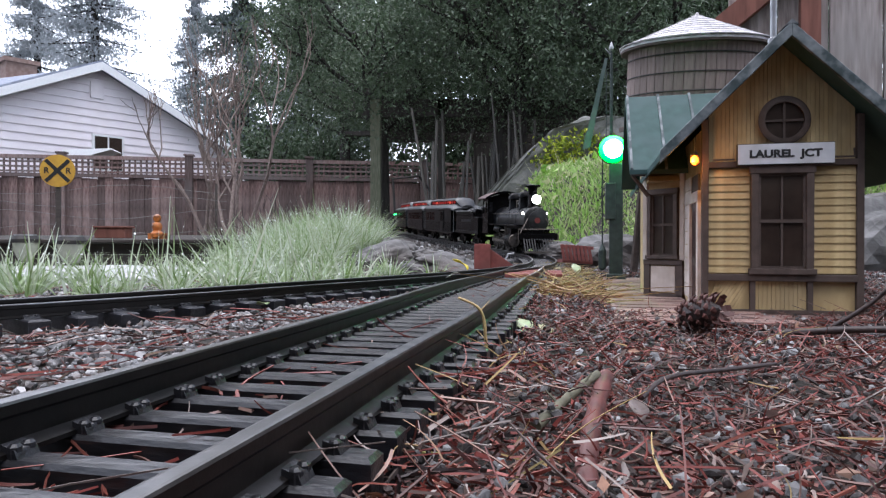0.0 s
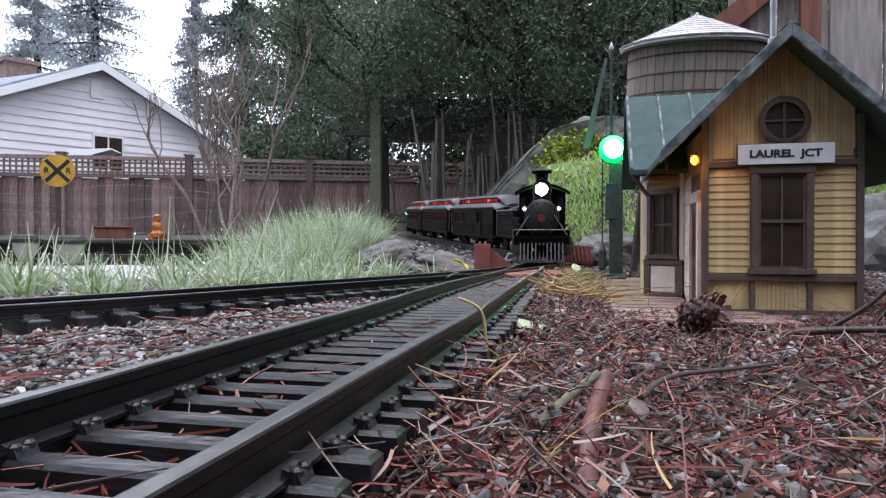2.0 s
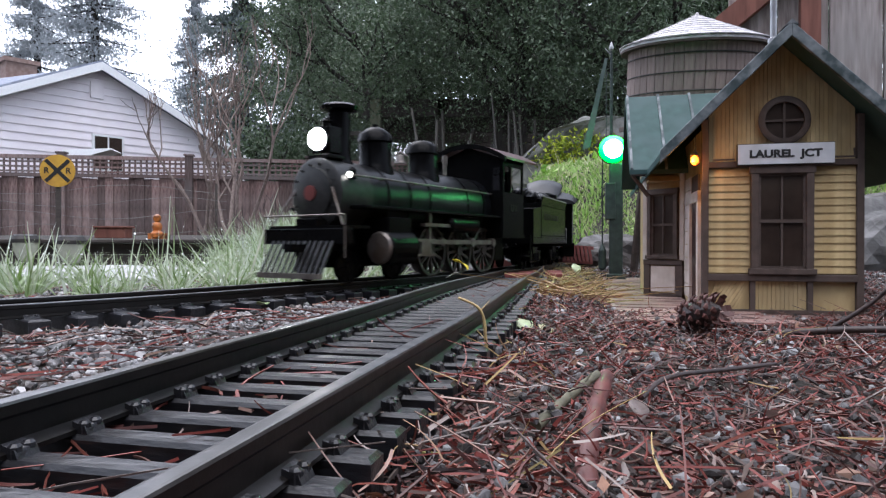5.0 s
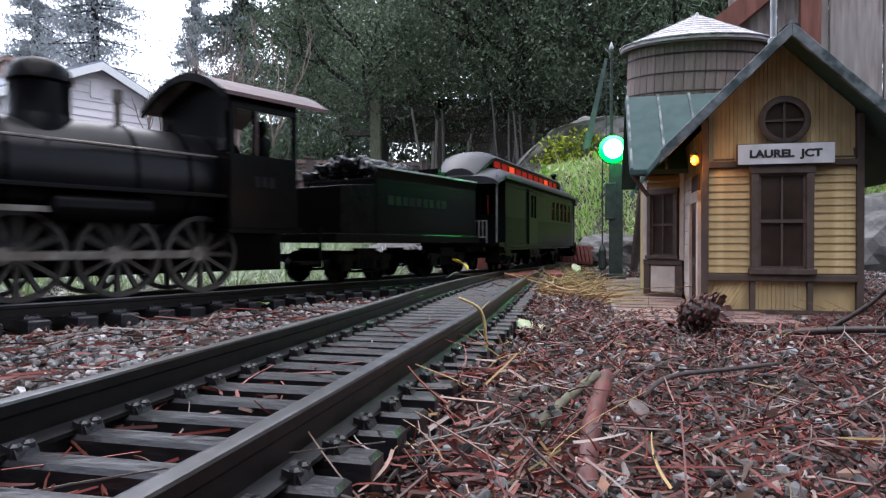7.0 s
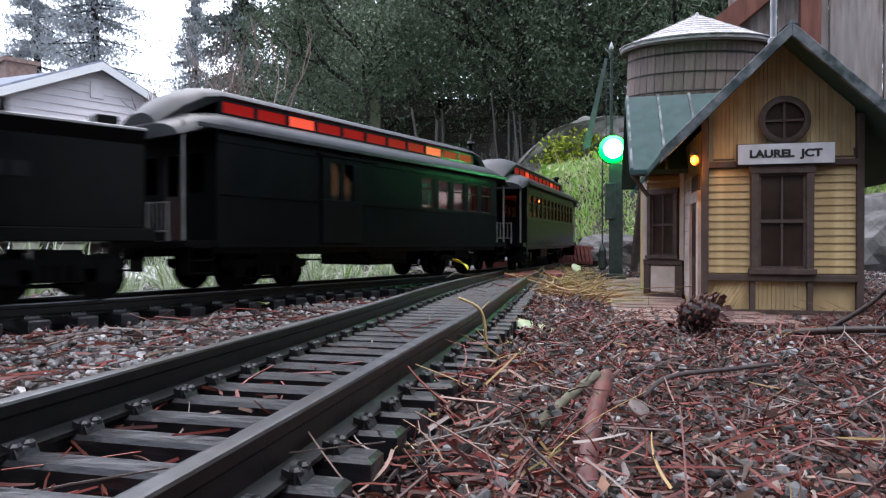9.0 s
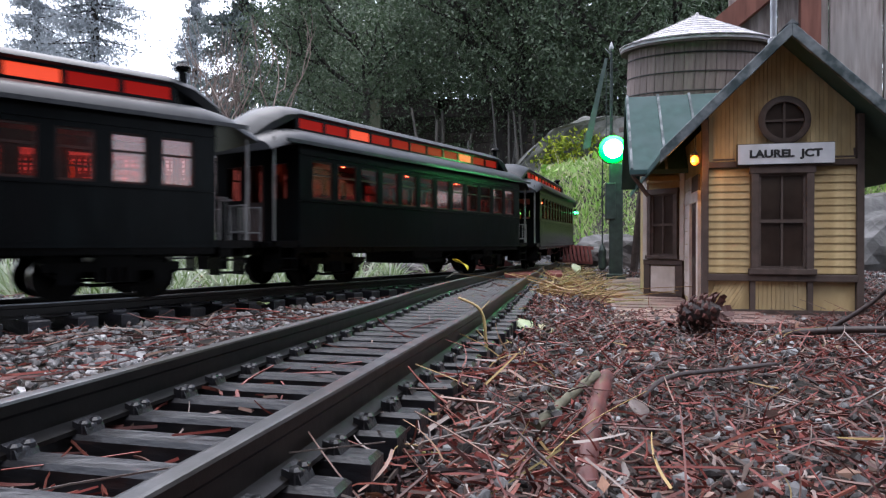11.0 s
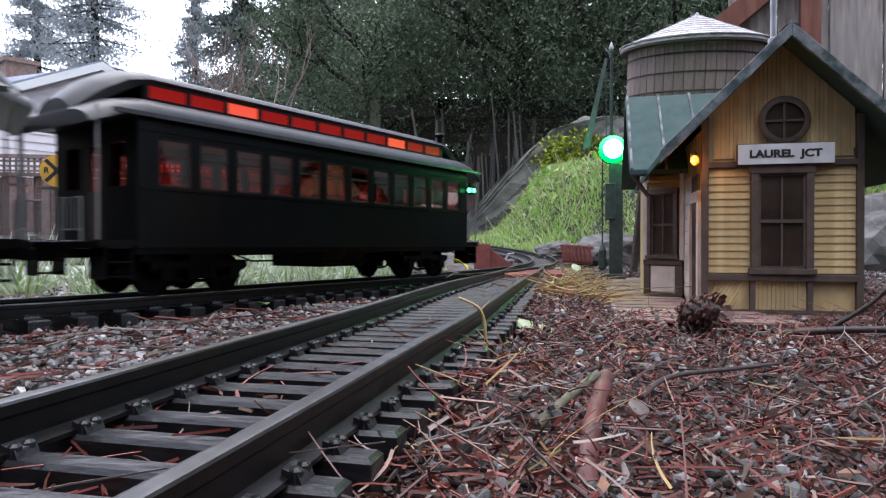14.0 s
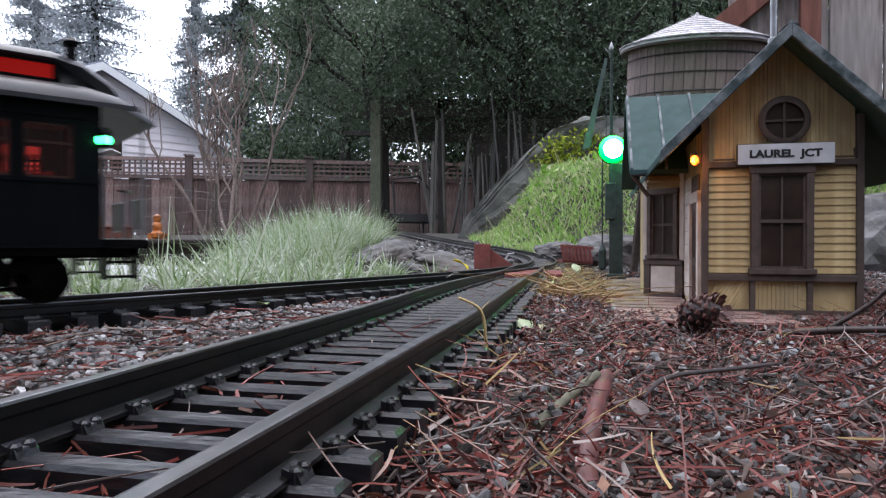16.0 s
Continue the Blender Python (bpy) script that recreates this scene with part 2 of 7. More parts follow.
def strands(name, base, length, width, lean, curl, material, segs=3, flat=False, up=None, taper=0.15):
    """Many thin bent blades or shreds as one mesh. base: (n, 3) roots; lean: (n, 3) unit ways; curl: how far each bends."""
    n = len(base)
    length, width, curl = np.broadcast_to(length, n), np.broadcast_to(width, n), np.broadcast_to(curl, n)
    side = np.cross(lean, rng.normal(size=(n, 3)))
    side /= np.linalg.norm(side, axis=1)[:, None] + 1e-9
    bend = np.array([0, 0, -1.0]) if up is None else rng.normal(size=(n, 3)) * np.array(up)
    nor = np.cross(lean, side)
    verts, faces = [], []
    k = 2 if flat else 3
    for s in range(segs + 1):
        u = s / segs
        c = base + lean * (length * u)[:, None] + bend * (length * curl * u * u)[:, None]
        w = (width * (1 - (1 - taper) * u) * 0.5)[:, None] if taper < 1 else (width * 0.5)[:, None]
        if flat:
            verts.append(np.stack([c - side * w, c + side * w], 1))
        else:
            verts.append(np.stack([c - side * w, c + side * w, c + nor * w * 1.2], 1))
    V = np.stack(verts, 1).reshape(-1, 3)
    per = (segs + 1) * k
    quads = []
    for s in range(segs):
        if flat:
            quads.append((s * 2, s * 2 + 1, s * 2 + 3, s * 2 + 2))
        else:
            for j in range(3):
                quads.append((s * 3 + j, s * 3 + (j + 1) % 3, s * 3 + 3 + (j + 1) % 3, s * 3 + 3 + j))
    Q = (np.array(quads)[None] + (np.arange(n) * per)[:, None, None]).reshape(-1, 4)
    me = bpy.data.meshes.new(name)
    me.from_pydata(V.tolist(), [], Q.tolist())
    me.materials.append(material)
    return me


def pebbles(name, base, size, material, squash=0.7):
    """Many small angular stones as one mesh, each an uneven low solid."""
    bm = bmesh.new()
    bmesh.ops.create_icosphere(bm, subdivisions=1, radius=1.0)
    v0 = np.array([v.co[:] for v in bm.verts])
    f0 = np.array([[v.index for v in f.verts] for f in bm.faces])
    bm.free()
    n = len(base)
    sc = size[:, None] * rng.uniform(0.55, 1.25, (n, 3)) * np.array([1, 1, squash])
    V = v0[None] * (1 + rng.uniform(-0.28, 0.28, (n, len(v0), 1)))
    V = V * sc[:, None, :]
    q = rng.normal(size=(n, 4))
    q /= np.linalg.norm(q, axis=1)[:, None]
    w, x, y, z = q.T
    R = np.stack([np.stack([1 - 2 * (y * y + z * z), 2 * (x * y - z * w), 2 * (x * z + y * w)], 1), np.stack([2 * (x * y + z * w), 1 - 2 * (x * x + z * z), 2 * (y * z - x * w)], 1),
                  np.stack([2 * (x * z - y * w), 2 * (y * z + x * w), 1 - 2 * (x * x + y * y)], 1)], 1)
    V = np.einsum("nij,nkj->nki", R, V) + base[:, None, :]
    Q = f0[None] + (np.arange(n) * len(v0))[:, None, None]
    me = bpy.data.meshes.new(name)
    me.from_pydata(V.reshape(-1, 3).tolist(), [], Q.reshape(-1, 3).tolist())
    me.materials.append(material)
    return me


def leaves(name, centre, size, material, droop=0.0):
    """Many folded pointed leaves as one mesh."""
    n = len(centre)
    size = np.broadcast_to(size, n)[:, None]
    a = rng.normal(size=(n, 3)) + np.array([0, 0, -droop])
    a /= np.linalg.norm(a, axis=1)[:, None]
    b = np.cross(a, rng.normal(size=(n, 3)))
    b /= np.linalg.norm(b, axis=1)[:, None]
    c = np.cross(a, b)
    V = np.stack([centre - a * size * 0.5, centre + b * size * 0.24 + c * size * 0.08, centre + a * size * 0.5, centre - b * size * 0.24 + c * size * 0.08], 1).reshape(-1, 3)
    i = np.arange(n)[:, None] * 4
    Q = np.concatenate([i + np.array([[0, 1, 2]]), i + np.array([[0, 2, 3]])])
    me = bpy.data.meshes.new(name)
    me.from_pydata(V.tolist(), [], Q.tolist())
    me.materials.append(material)
    return me


def rough_rock(name, size, material, seed, parent=None, at=None, cuts=4, jag=0.25, label=""):
    """An angular stone, uneven at two scales."""
    bm = bmesh.new()
    bmesh.ops.create_icosphere(bm, subdivisions=cuts, radius=1.0)
    off = Vector((seed * 3.7, seed * 1.3, seed * 2.1))
    for v in bm.verts:
        p = v.co.copy()
        cell = noise.cell_vector(p * 1.7 + off)
        k = 1 + jag * (noise.noise(p * 1.3 + off) + 0.5 * noise.noise(p * 3.5 + off) + 0.2 * noise.noise(p * 9 + off)) + 0.12 * (cell.x - 0.5)
        v.co = Vector((p.x * size[0] * k, p.y * size[1] * k, p.z * size[2] * k))
    me = bpy.data.meshes.new(name)
    bm.to_mesh(me)
    bm.free()
    me.materials.append(material)
    ob = new(name, me)
    ob.parent = parent
    if at is not None:
        ob.matrix_basis = at
    return tagged(ob, label)


# ---------- the two tracks ----------
MAIN = [(-0.95, 5.0, 0.16), (-0.62, 4.55, 0.15), (-0.40, 4.1, 0.14), (-0.25, 3.7, 0.128), (-0.15, 3.2, 0.11), (-0.06, 2.75, 0.088), (0.03, 2.35, 0.068), (0.11, 2.05, 0.052),
        (0.175, 1.8, 0.040), (0.215, 1.55, 0.029), (0.21, 1.35, 0.022), (0.17, 1.15, 0.018), (0.115, 1.0, 0.017), (0.06, 0.87, 0.017), (-0.01, 0.757, 0.017), (-0.068, 0.664, 0.017),
        (-0.125, 0.583, 0.017), (-0.178, 0.503, 0.017), (-0.235, 0.422, 0.017), (-0.305, 0.345, 0.017), (-0.40, 0.26, 0.017), (-0.53, 0.17, 0.017), (-0.72, 0.06, 0.017),
        (-1.0, -0.06, 0.017), (-1.5, -0.2, 0.017), (-2.1, -0.3, 0.017), (-2.8, -0.36, 0.017)]
SIDE = [(0.17, 1.15, 0.018), (0.1335, 1.02, 0.0175), (0.098, 0.83, 0.0185), (0.062, 0.65, 0.021), (0.036, 0.5, 0.0245), (0.0135, 0.378, 0.026), (-0.006, 0.28, 0.026), (-0.02, 0.217, 0.026),
        (-0.0318, 0.168, 0.026), (-0.0474, 0.1, 0.026), (-0.064, 0.03, 0.026), (-0.085, -0.06, 0.026), (-0.11, -0.16, 0.026), (-0.145, -0.3, 0.026)]


class Line:
    """A smooth way through points, measured by its length."""

    def __init__(self, pts, n=30, smooth=60):
        p = np.array(pts)
        q = np.vstack([2 * p[0] - p[1], p, 2 * p[-1] - p[-2]])
        out = []
        for i in range(1, len(q) - 2):
            a, b, c, d = q[i - 1:i + 3]
            for k in range(n):
                t = k / n
                out.append(0.5 * (2 * b + (c - a) * t + (2 * a - 5 * b + 4 * c - d) * t * t + (3 * b - a - 3 * c + d) * t ** 3))
        out.append(p[-1])
        self.c = np.array(out)
        for _ in range(smooth):
            self.c[1:-1] = 0.25 * self.c[:-2] + 0.5 * self.c[1:-1] + 0.25 * self.c[2:]
        self.s = np.r_[0, np.cumsum(np.linalg.norm(np.diff(self.c, axis=0), axis=1))]
        self.length = self.s[-1]

    def at(self, s):
        return Vector([float(np.interp(s, self.s, self.c[:, k])) for k in range(3)])

    def way(self, s, e=0.01):
        return (self.at(s + e) - self.at(s - e)).normalized()

    def place(self, s, x=0.0, z=0.0):
        w = self.way(s)
        m = pose(0, 0, 0, math.degrees(math.asin(w.z)), 0, math.degrees(math.atan2(-w.x, w.y)))
        m.translation = self.at(s)
        return m @ Matrix.Translation((x, 0, z))


main_line, side_line = Line(MAIN), Line(SIDE, smooth=20)
GAUGE = 0.0477
RAIL_H = 0.0084


def swept(line, s0, s1, step, outline, x):
    """An outline (x, z) swept along a line at the offset x."""
    sh, ring = Shape(), len(outline)
    n = int((s1 - s0) / step) + 1
    for i in range(n + 1):
        m = line.place(s0 + (s1 - s0) * i / n, x)
        sh.v += [tuple(m @ Vector((p[0], 0, p[1]))) for p in outline]
    for i in range(n):
        for k in range(ring):
            a, b = i * ring + k, i * ring + (k + 1) % ring
            sh.f.append((a, b, b + ring, a + ring))
    sh.f += [tuple(range(ring)), tuple(range(n * ring, (n + 1) * ring))]
    return sh


WEB = [(-0.0036, -0.0084), (0.0036, -0.0084), (0.0036, -0.0076), (0.001, -0.0066), (0.001, -0.003), (0.0015, -0.0024), (0.0015, -0.0006), (-0.0015, -0.0006), (-0.0015, -0.0024), (-0.001, -0.003), (-0.001, -0.0066), (-0.0036, -0.0076)]
HEAD = [(-0.0016, -0.0006), (0.0016, -0.0006), (0.0015, -0.0001), (0.001, 0.0), (-0.001, 0.0), (-0.0015, -0.0001)]


def tie_mesh(name, length, width, height, inner=GAUGE / 2):
    sh = Shape()
    a, b, c = length / 2, width / 2, 0.0008
    sh.add([(-a, -b, -height), (a, -b, -height), (a, b, -height), (-a, b, -height), (-a, -b, -c), (a, -b, -c), (a, b, -c), (-a, b, -c),
            (-a + c, -b + c, 0), (a - c, -b + c, 0), (a - c, b - c, 0), (-a + c, b - c, 0)],
           [(3, 2, 1, 0), (0, 1, 5, 4), (1, 2, 6, 5), (2, 3, 7, 6), (3, 0, 4, 7), (4, 5, 9, 8), (5, 6, 10, 9), (6, 7, 11, 10), (7, 4, 8, 11), (8, 9, 10, 11)])
    for s in (-1, 1):
        for o in (-0.0047, 0.0047):
            x = s * inner + o
            e = 0.0016 if o > 0 else -0.0016
            sh.prism([(x - e, -0.0005), (x + e * 1.1, -0.0005), (x + e * 0.6, 0.0014), (x - e, 0.0022)], -b * 0.72, b * 0.72)
            for y in (-b * 0.42, b * 0.42):
                sh.turned([(0.0011, 0.0), (0.0011, 0.0018), (0.0006, 0.0023)], 7, Matrix.Translation((x + e * 0.1, y, 0)))
    return sh.mesh(name, TIE)


def lay_track(line, s0, s1, spacing, length, width, label, from_s=None):
    t = thing("garden_railway_track", label, "track")
    for side in (-1, 1):
        r = part("rail", swept(line, s0, s1, 0.02, WEB, side * GAUGE / 2), RAIL, t, "dark weathered brass rail")
        part("rail_head", swept(line, s0, s1, 0.02, HEAD, side * GAUGE / 2), RAILTOP, r, "worn shiny running surface")
    me, lrng = tie_mesh("tie", length, width, 0.012), random.Random(3)
    k = int(((s1 - (from_s or s0))) / spacing)
    for i in range(k):
        s = s1 - 0.01 - i * spacing
        m = line.place(s, lrng.uniform(-0.0008, 0.0008), -RAIL_H) @ pose(0, 0, 0, 0, 0, lrng.uniform(-1.2, 1.2))
        part("tie", me, TIE, t, at=m)
    return t


# ---------- ground ----------
GY = [-3, 0, 1.2, 1.55, 2.05, 2.75, 3.7, 5, 8, 13, 60]
GZ = [0.0, 0.0, 0.0, 0.01, 0.034, 0.07, 0.11, 0.14, 0.12, 0.1, 0.1]
main_y = main_line.c[::6]


def smooth01(t):
    t = max(0.0, min(1.0, t))
    return t * t * (3 - 2 * t)


def ground_z(x, y):
    z = float(np.interp(y, GY, GZ))
    d2 = float(np.min((main_y[:, 0] - x) ** 2 + (main_y[:, 1] - y) ** 2))
    off = smooth01((math.sqrt(d2) - 0.07) / 0.15)
    # the grassy bank behind the station
    if y > 1.2:
        xt = float(np.interp(y, main_y[::-1][:, 1][np.argsort(main_y[::-1][:, 1])], main_y[::-1][:, 0][np.argsort(main_y[::-1][:, 1])])) if y < 4.9 else -0.9
        bank = smooth01((x / y - 0.035) / 0.13) * smooth01((x - xt - 0.1) / 0.45) * smooth01((y - 1.25) / 1.0) * (1 - 0.4 * smooth01((y - 5) / 4))
        z += 0.30 * bank
    z += 0.055 * math.exp(-((x + 0.23) / 0.15) ** 2 - ((y - 1.45) / 0.2) ** 2)
    z += 0.004 * off * noise.noise(Vector((x * 9, y * 9, 0))) + 0.0015 * noise.noise(Vector((x * 40, y * 40, 3)))
    # the low bed under the near siding, a few millimetres up
    if -0.3 < y < 0.75:
        dx = abs(x - float(np.interp(y, side_line.c[::-1, 1], side_line.c[::-1, 0])))
        z += 0.0060 * (1 - smooth01((dx - 0.045) / 0.06)) * (1 - smooth01((y - 0.42) / 0.3))
    if x < -0.25 and y > 0.75:
        z -= 0.012 * smooth01((-x - 0.25) / 0.3)
    return z


def build_ground():
    def steps(lo, hi, fine0, fine1, fine):
        a = list(np.arange(fine0, fine1, fine))
        v, s = fine1, fine
        while v < hi:
            a.append(v)
            s *= 1.18
            v += s
        a.append(hi)
        v, s = fine0, fine
        while v > lo:
            s *= 1.18
            v -= s
            a.insert(0, max(v, lo))
        return a
    xs, ys = steps(-160, 160, -0.7, 0.9, 0.02), steps(-30, 300, -0.1, 3.6, 0.025)
    vs = [(x, y, ground_z(x, y)) for y in ys for x in xs]
    w = len(xs)
    fs = [(j * w + i, j * w + i + 1, (j + 1) * w + i + 1, (j + 1) * w + i) for j in range(len(ys) - 1) for i in range(w - 1)]
    me = bpy.data.meshes.new("ground")
    me.from_pydata(vs, [], fs)
    me.materials.append(SOIL)
    me.shade_smooth()
    tagged(new("ground", me), "damp brown soil with moss, garden ground", "ground", kind="structure")


build_ground()


# ---------- train ----------
BLACK = mat("black_engine_paint", (0.0022, 0.0022, 0.0025), (0.004, 0.004, 0.0044), 0.25, 0.0, scale=120, bump=0.08, c3=(0.004, 0.0038, 0.0037), scale3=25, spec=0.06)
BOILER = mat("boiler_jacket", (0.003, 0.0033, 0.004), (0.007, 0.0078, 0.0098), 0.32, 0.0, scale=90, bump=0.05, c3=(0.005, 0.005, 0.0055), scale3=20, spec=0.2)
SMOKEBOX = mat("smokebox_grey", (0.012, 0.012, 0.012), (0.026, 0.026, 0.025), 0.45, 0.1, scale=150, bump=0.2, dist=0.0005, spec=0.3)
STEEL = mat("rod_steel", (0.1, 0.09, 0.083), (0.19, 0.17, 0.155), 0.42, 0.6, scale=150, bump=0.1, c3=(0.1, 0.075, 0.06), scale3=40)
CABROOF = mat("oxide_red_roof", (0.045, 0.018, 0.017), (0.085, 0.032, 0.03), 0.45, scale=90, bump=0.1)
GREEN = mat("dark_coach_green", (0.0024, 0.0032, 0.0036), (0.0042, 0.0056, 0.0062), 0.28, scale=110, bump=0.12, c3=(0.0038, 0.0038, 0.0042), scale3=18, stretch=(1, 1, 0.3), spec=0.06)
COACHROOF = mat("grey_coach_roof", (0.012, 0.013, 0.015), (0.026, 0.028, 0.032), 0.4, scale=80, bump=0.1, c3=(0.018, 0.018, 0.02), scale3=14, spec=0.35)
FADED = mat("faded_lettering", (0.005, 0.005, 0.0055), (0.009, 0.009, 0.01), 0.4, scale=80, bump=0, spec=0.1)
TRIM = mat("silver_trim", (0.15, 0.15, 0.15), (0.23, 0.23, 0.23), 0.4, 0.4, scale=80, bump=0)
COAL = palette("coal", [(0.006, 0.006, 0.007), (0.012, 0.012, 0.014), (0.02, 0.02, 0.022), (0.035, 0.035, 0.038)], 0.4, 0.5)
SEAT = mat("maroon_seat", (0.14, 0.03, 0.03), (0.2, 0.05, 0.045), 0.8, scale=100, bump=0.1)
INNER = mat("coach_interior", (0.3, 0.12, 0.1), (0.38, 0.17, 0.13), 0.7, scale=60, bump=0.1)
# red tint stands in for the lamplight inside the cars
PANE = glass("window_pane", (0.92, 0.46, 0.42), 0.12)
# clerestory panes emit by themselves instead of passing on bulb light
REDPANE = mat("red_clerestory_glass", (0.05, 0.002, 0.002), (0.08, 0.004, 0.003), 0.4, scale=40, bump=0, glow=(1.0, 0.022, 0.012), power=0.085, spec=0.05)
LITPANE = mat("lit_clerestory_glass", (0.1, 0.01, 0.004), (0.14, 0.014, 0.005), 0.4, scale=40, bump=0, glow=(1.0, 0.07, 0.01), power=0.32)
BULB = mat("warm_bulb", (0.9, 0.5, 0.3), None, 0.4, bump=0, glow=(1.0, 0.12, 0.05), power=40)
HEADLAMP = mat("headlight_lens", (1, 1, 1), None, 0.2, bump=0, glow=(1.0, 0.98, 0.94), power=25)
MARKER = mat("marker_lens", (1, 1, 1), None, 0.2, bump=0, glow=(1.0, 0.95, 0.85), power=10)
GREENLENS = mat("green_lens", (0.1, 0.9, 0.3), None, 0.2, bump=0, glow=(0.05, 1.0, 0.2), power=6)
REDPLATE = mat("red_number_plate", (0.12, 0.02, 0.016), None, 0.5, bump=0)

DARKPANE = mat("dark_cab_glass", (0.01, 0.01, 0.011), (0.02, 0.02, 0.022), 0.15, scale=60, bump=0, spec=0.4)
X90 = Matrix.Rotation(radians(90), 4, "Y")


def tyre_mesh(r, width, material, tread=0.12):
    """A flanged tyre round the x axis."""
    sh = Shape()
    n, ri = 28, r * (1 - tread)
    vs, fs = [], []
    for x in (-width / 2, width / 2):
        for rad in (r, ri):
            vs += [(x, rad * math.cos(2 * math.pi * i / n), rad * math.sin(2 * math.pi * i / n)) for i in range(n)]
    for i in range(n):
        j = (i + 1) % n
        fs += [(i, j, 2 * n + j, 2 * n + i), (n + i, n + j, j, i), (2 * n + i, 2 * n + j, 3 * n + j, 3 * n + i), (3 * n + i, 3 * n + j, n + j, n + i)]
    return sh.add(vs, fs).mesh("wheel", material)


DRIVER_R, PILOT_R, CAR_R = 0.0255, 0.0135, 0.0145
AXLE = {}
SPIN = []   # (wheel, local pose, radius)
RODS = []   # (rod, local pose, crank radius)


def wheelset(parent, y, r, spokes, material, half=GAUGE / 2, width=0.005):
    key, ri = (r, spokes), r * 0.88
    if key not in AXLE:
        AXLE[key] = (tyre_mesh(r, width, material), Shape().turned([(r * 0.2, -width * 0.6), (r * 0.2, width * 0.6)], 14, X90).mesh("hub", material),
                     Shape().turned([(ri * 1.01, -width * 0.2), (ri * 1.01, width * 0.2)], 20, X90).mesh("wheel_web", material),
                     Shape().box(-width * 0.25, width * 0.25, -r * 0.05, r * 0.05, r * 0.1, ri * 1.01).mesh("spoke", material))
    tyre, hub, web, spoke = AXLE[key]
    for s in (-1, 1):
        w = part("wheel", tyre, material, parent)
        w.matrix_basis = Matrix.Translation((s * half, y, r))
        part("hub", hub, material, w)
        if spokes < 9:
            part("wheel_web", web, material, w)
        for k in range(spokes):
            part("spoke", spoke, material, w, at=Matrix.Rotation(2 * math.pi * k / spokes, 4, "X"))
        SPIN.append((w, (s * half, y, r), r))


def truck(parent, y, wheelbase=0.058):
    sh = Shape()
    for s in (-1, 1):
        x = s * 0.032
        sh.box(x - 0.002, x + 0.002, y - wheelbase * 0.72, y + wheelbase * 0.72, 0.0165, 0.0215)
        sh.box(x - 0.0025, x + 0.0025, y - 0.012, y + 0.012, 0.010, 0.026)
        for a in (-1, 1):
            sh.box(x - 0.003, x + 0.003, y + a * wheelbase / 2 - 0.005, y + a * wheelbase / 2 + 0.005, 0.0095, 0.020)
            sh.tube([(x, y + a * wheelbase * 0.7, 0.0165), (x, y + a * 0.016, 0.0085), (x, y, 0.0085)], 0.0012, 5)
        for k in (-0.006, 0.0, 0.006):
            sh.turned([(0.0022, 0.0105), (0.0022, 0.0185)], 8, Matrix.Translation((x + s * 0.002, y + k, 0)))
    sh.box(-0.034, 0.034, y - 0.006, y + 0.006, 0.016, 0.024)
    part("truck_frame", sh, BLACK, parent, "black arch-bar truck")
    for a in (-1, 1):
        wheelset(parent, y + a * wheelbase / 2, CAR_R, 8, BLACK, width=0.006)


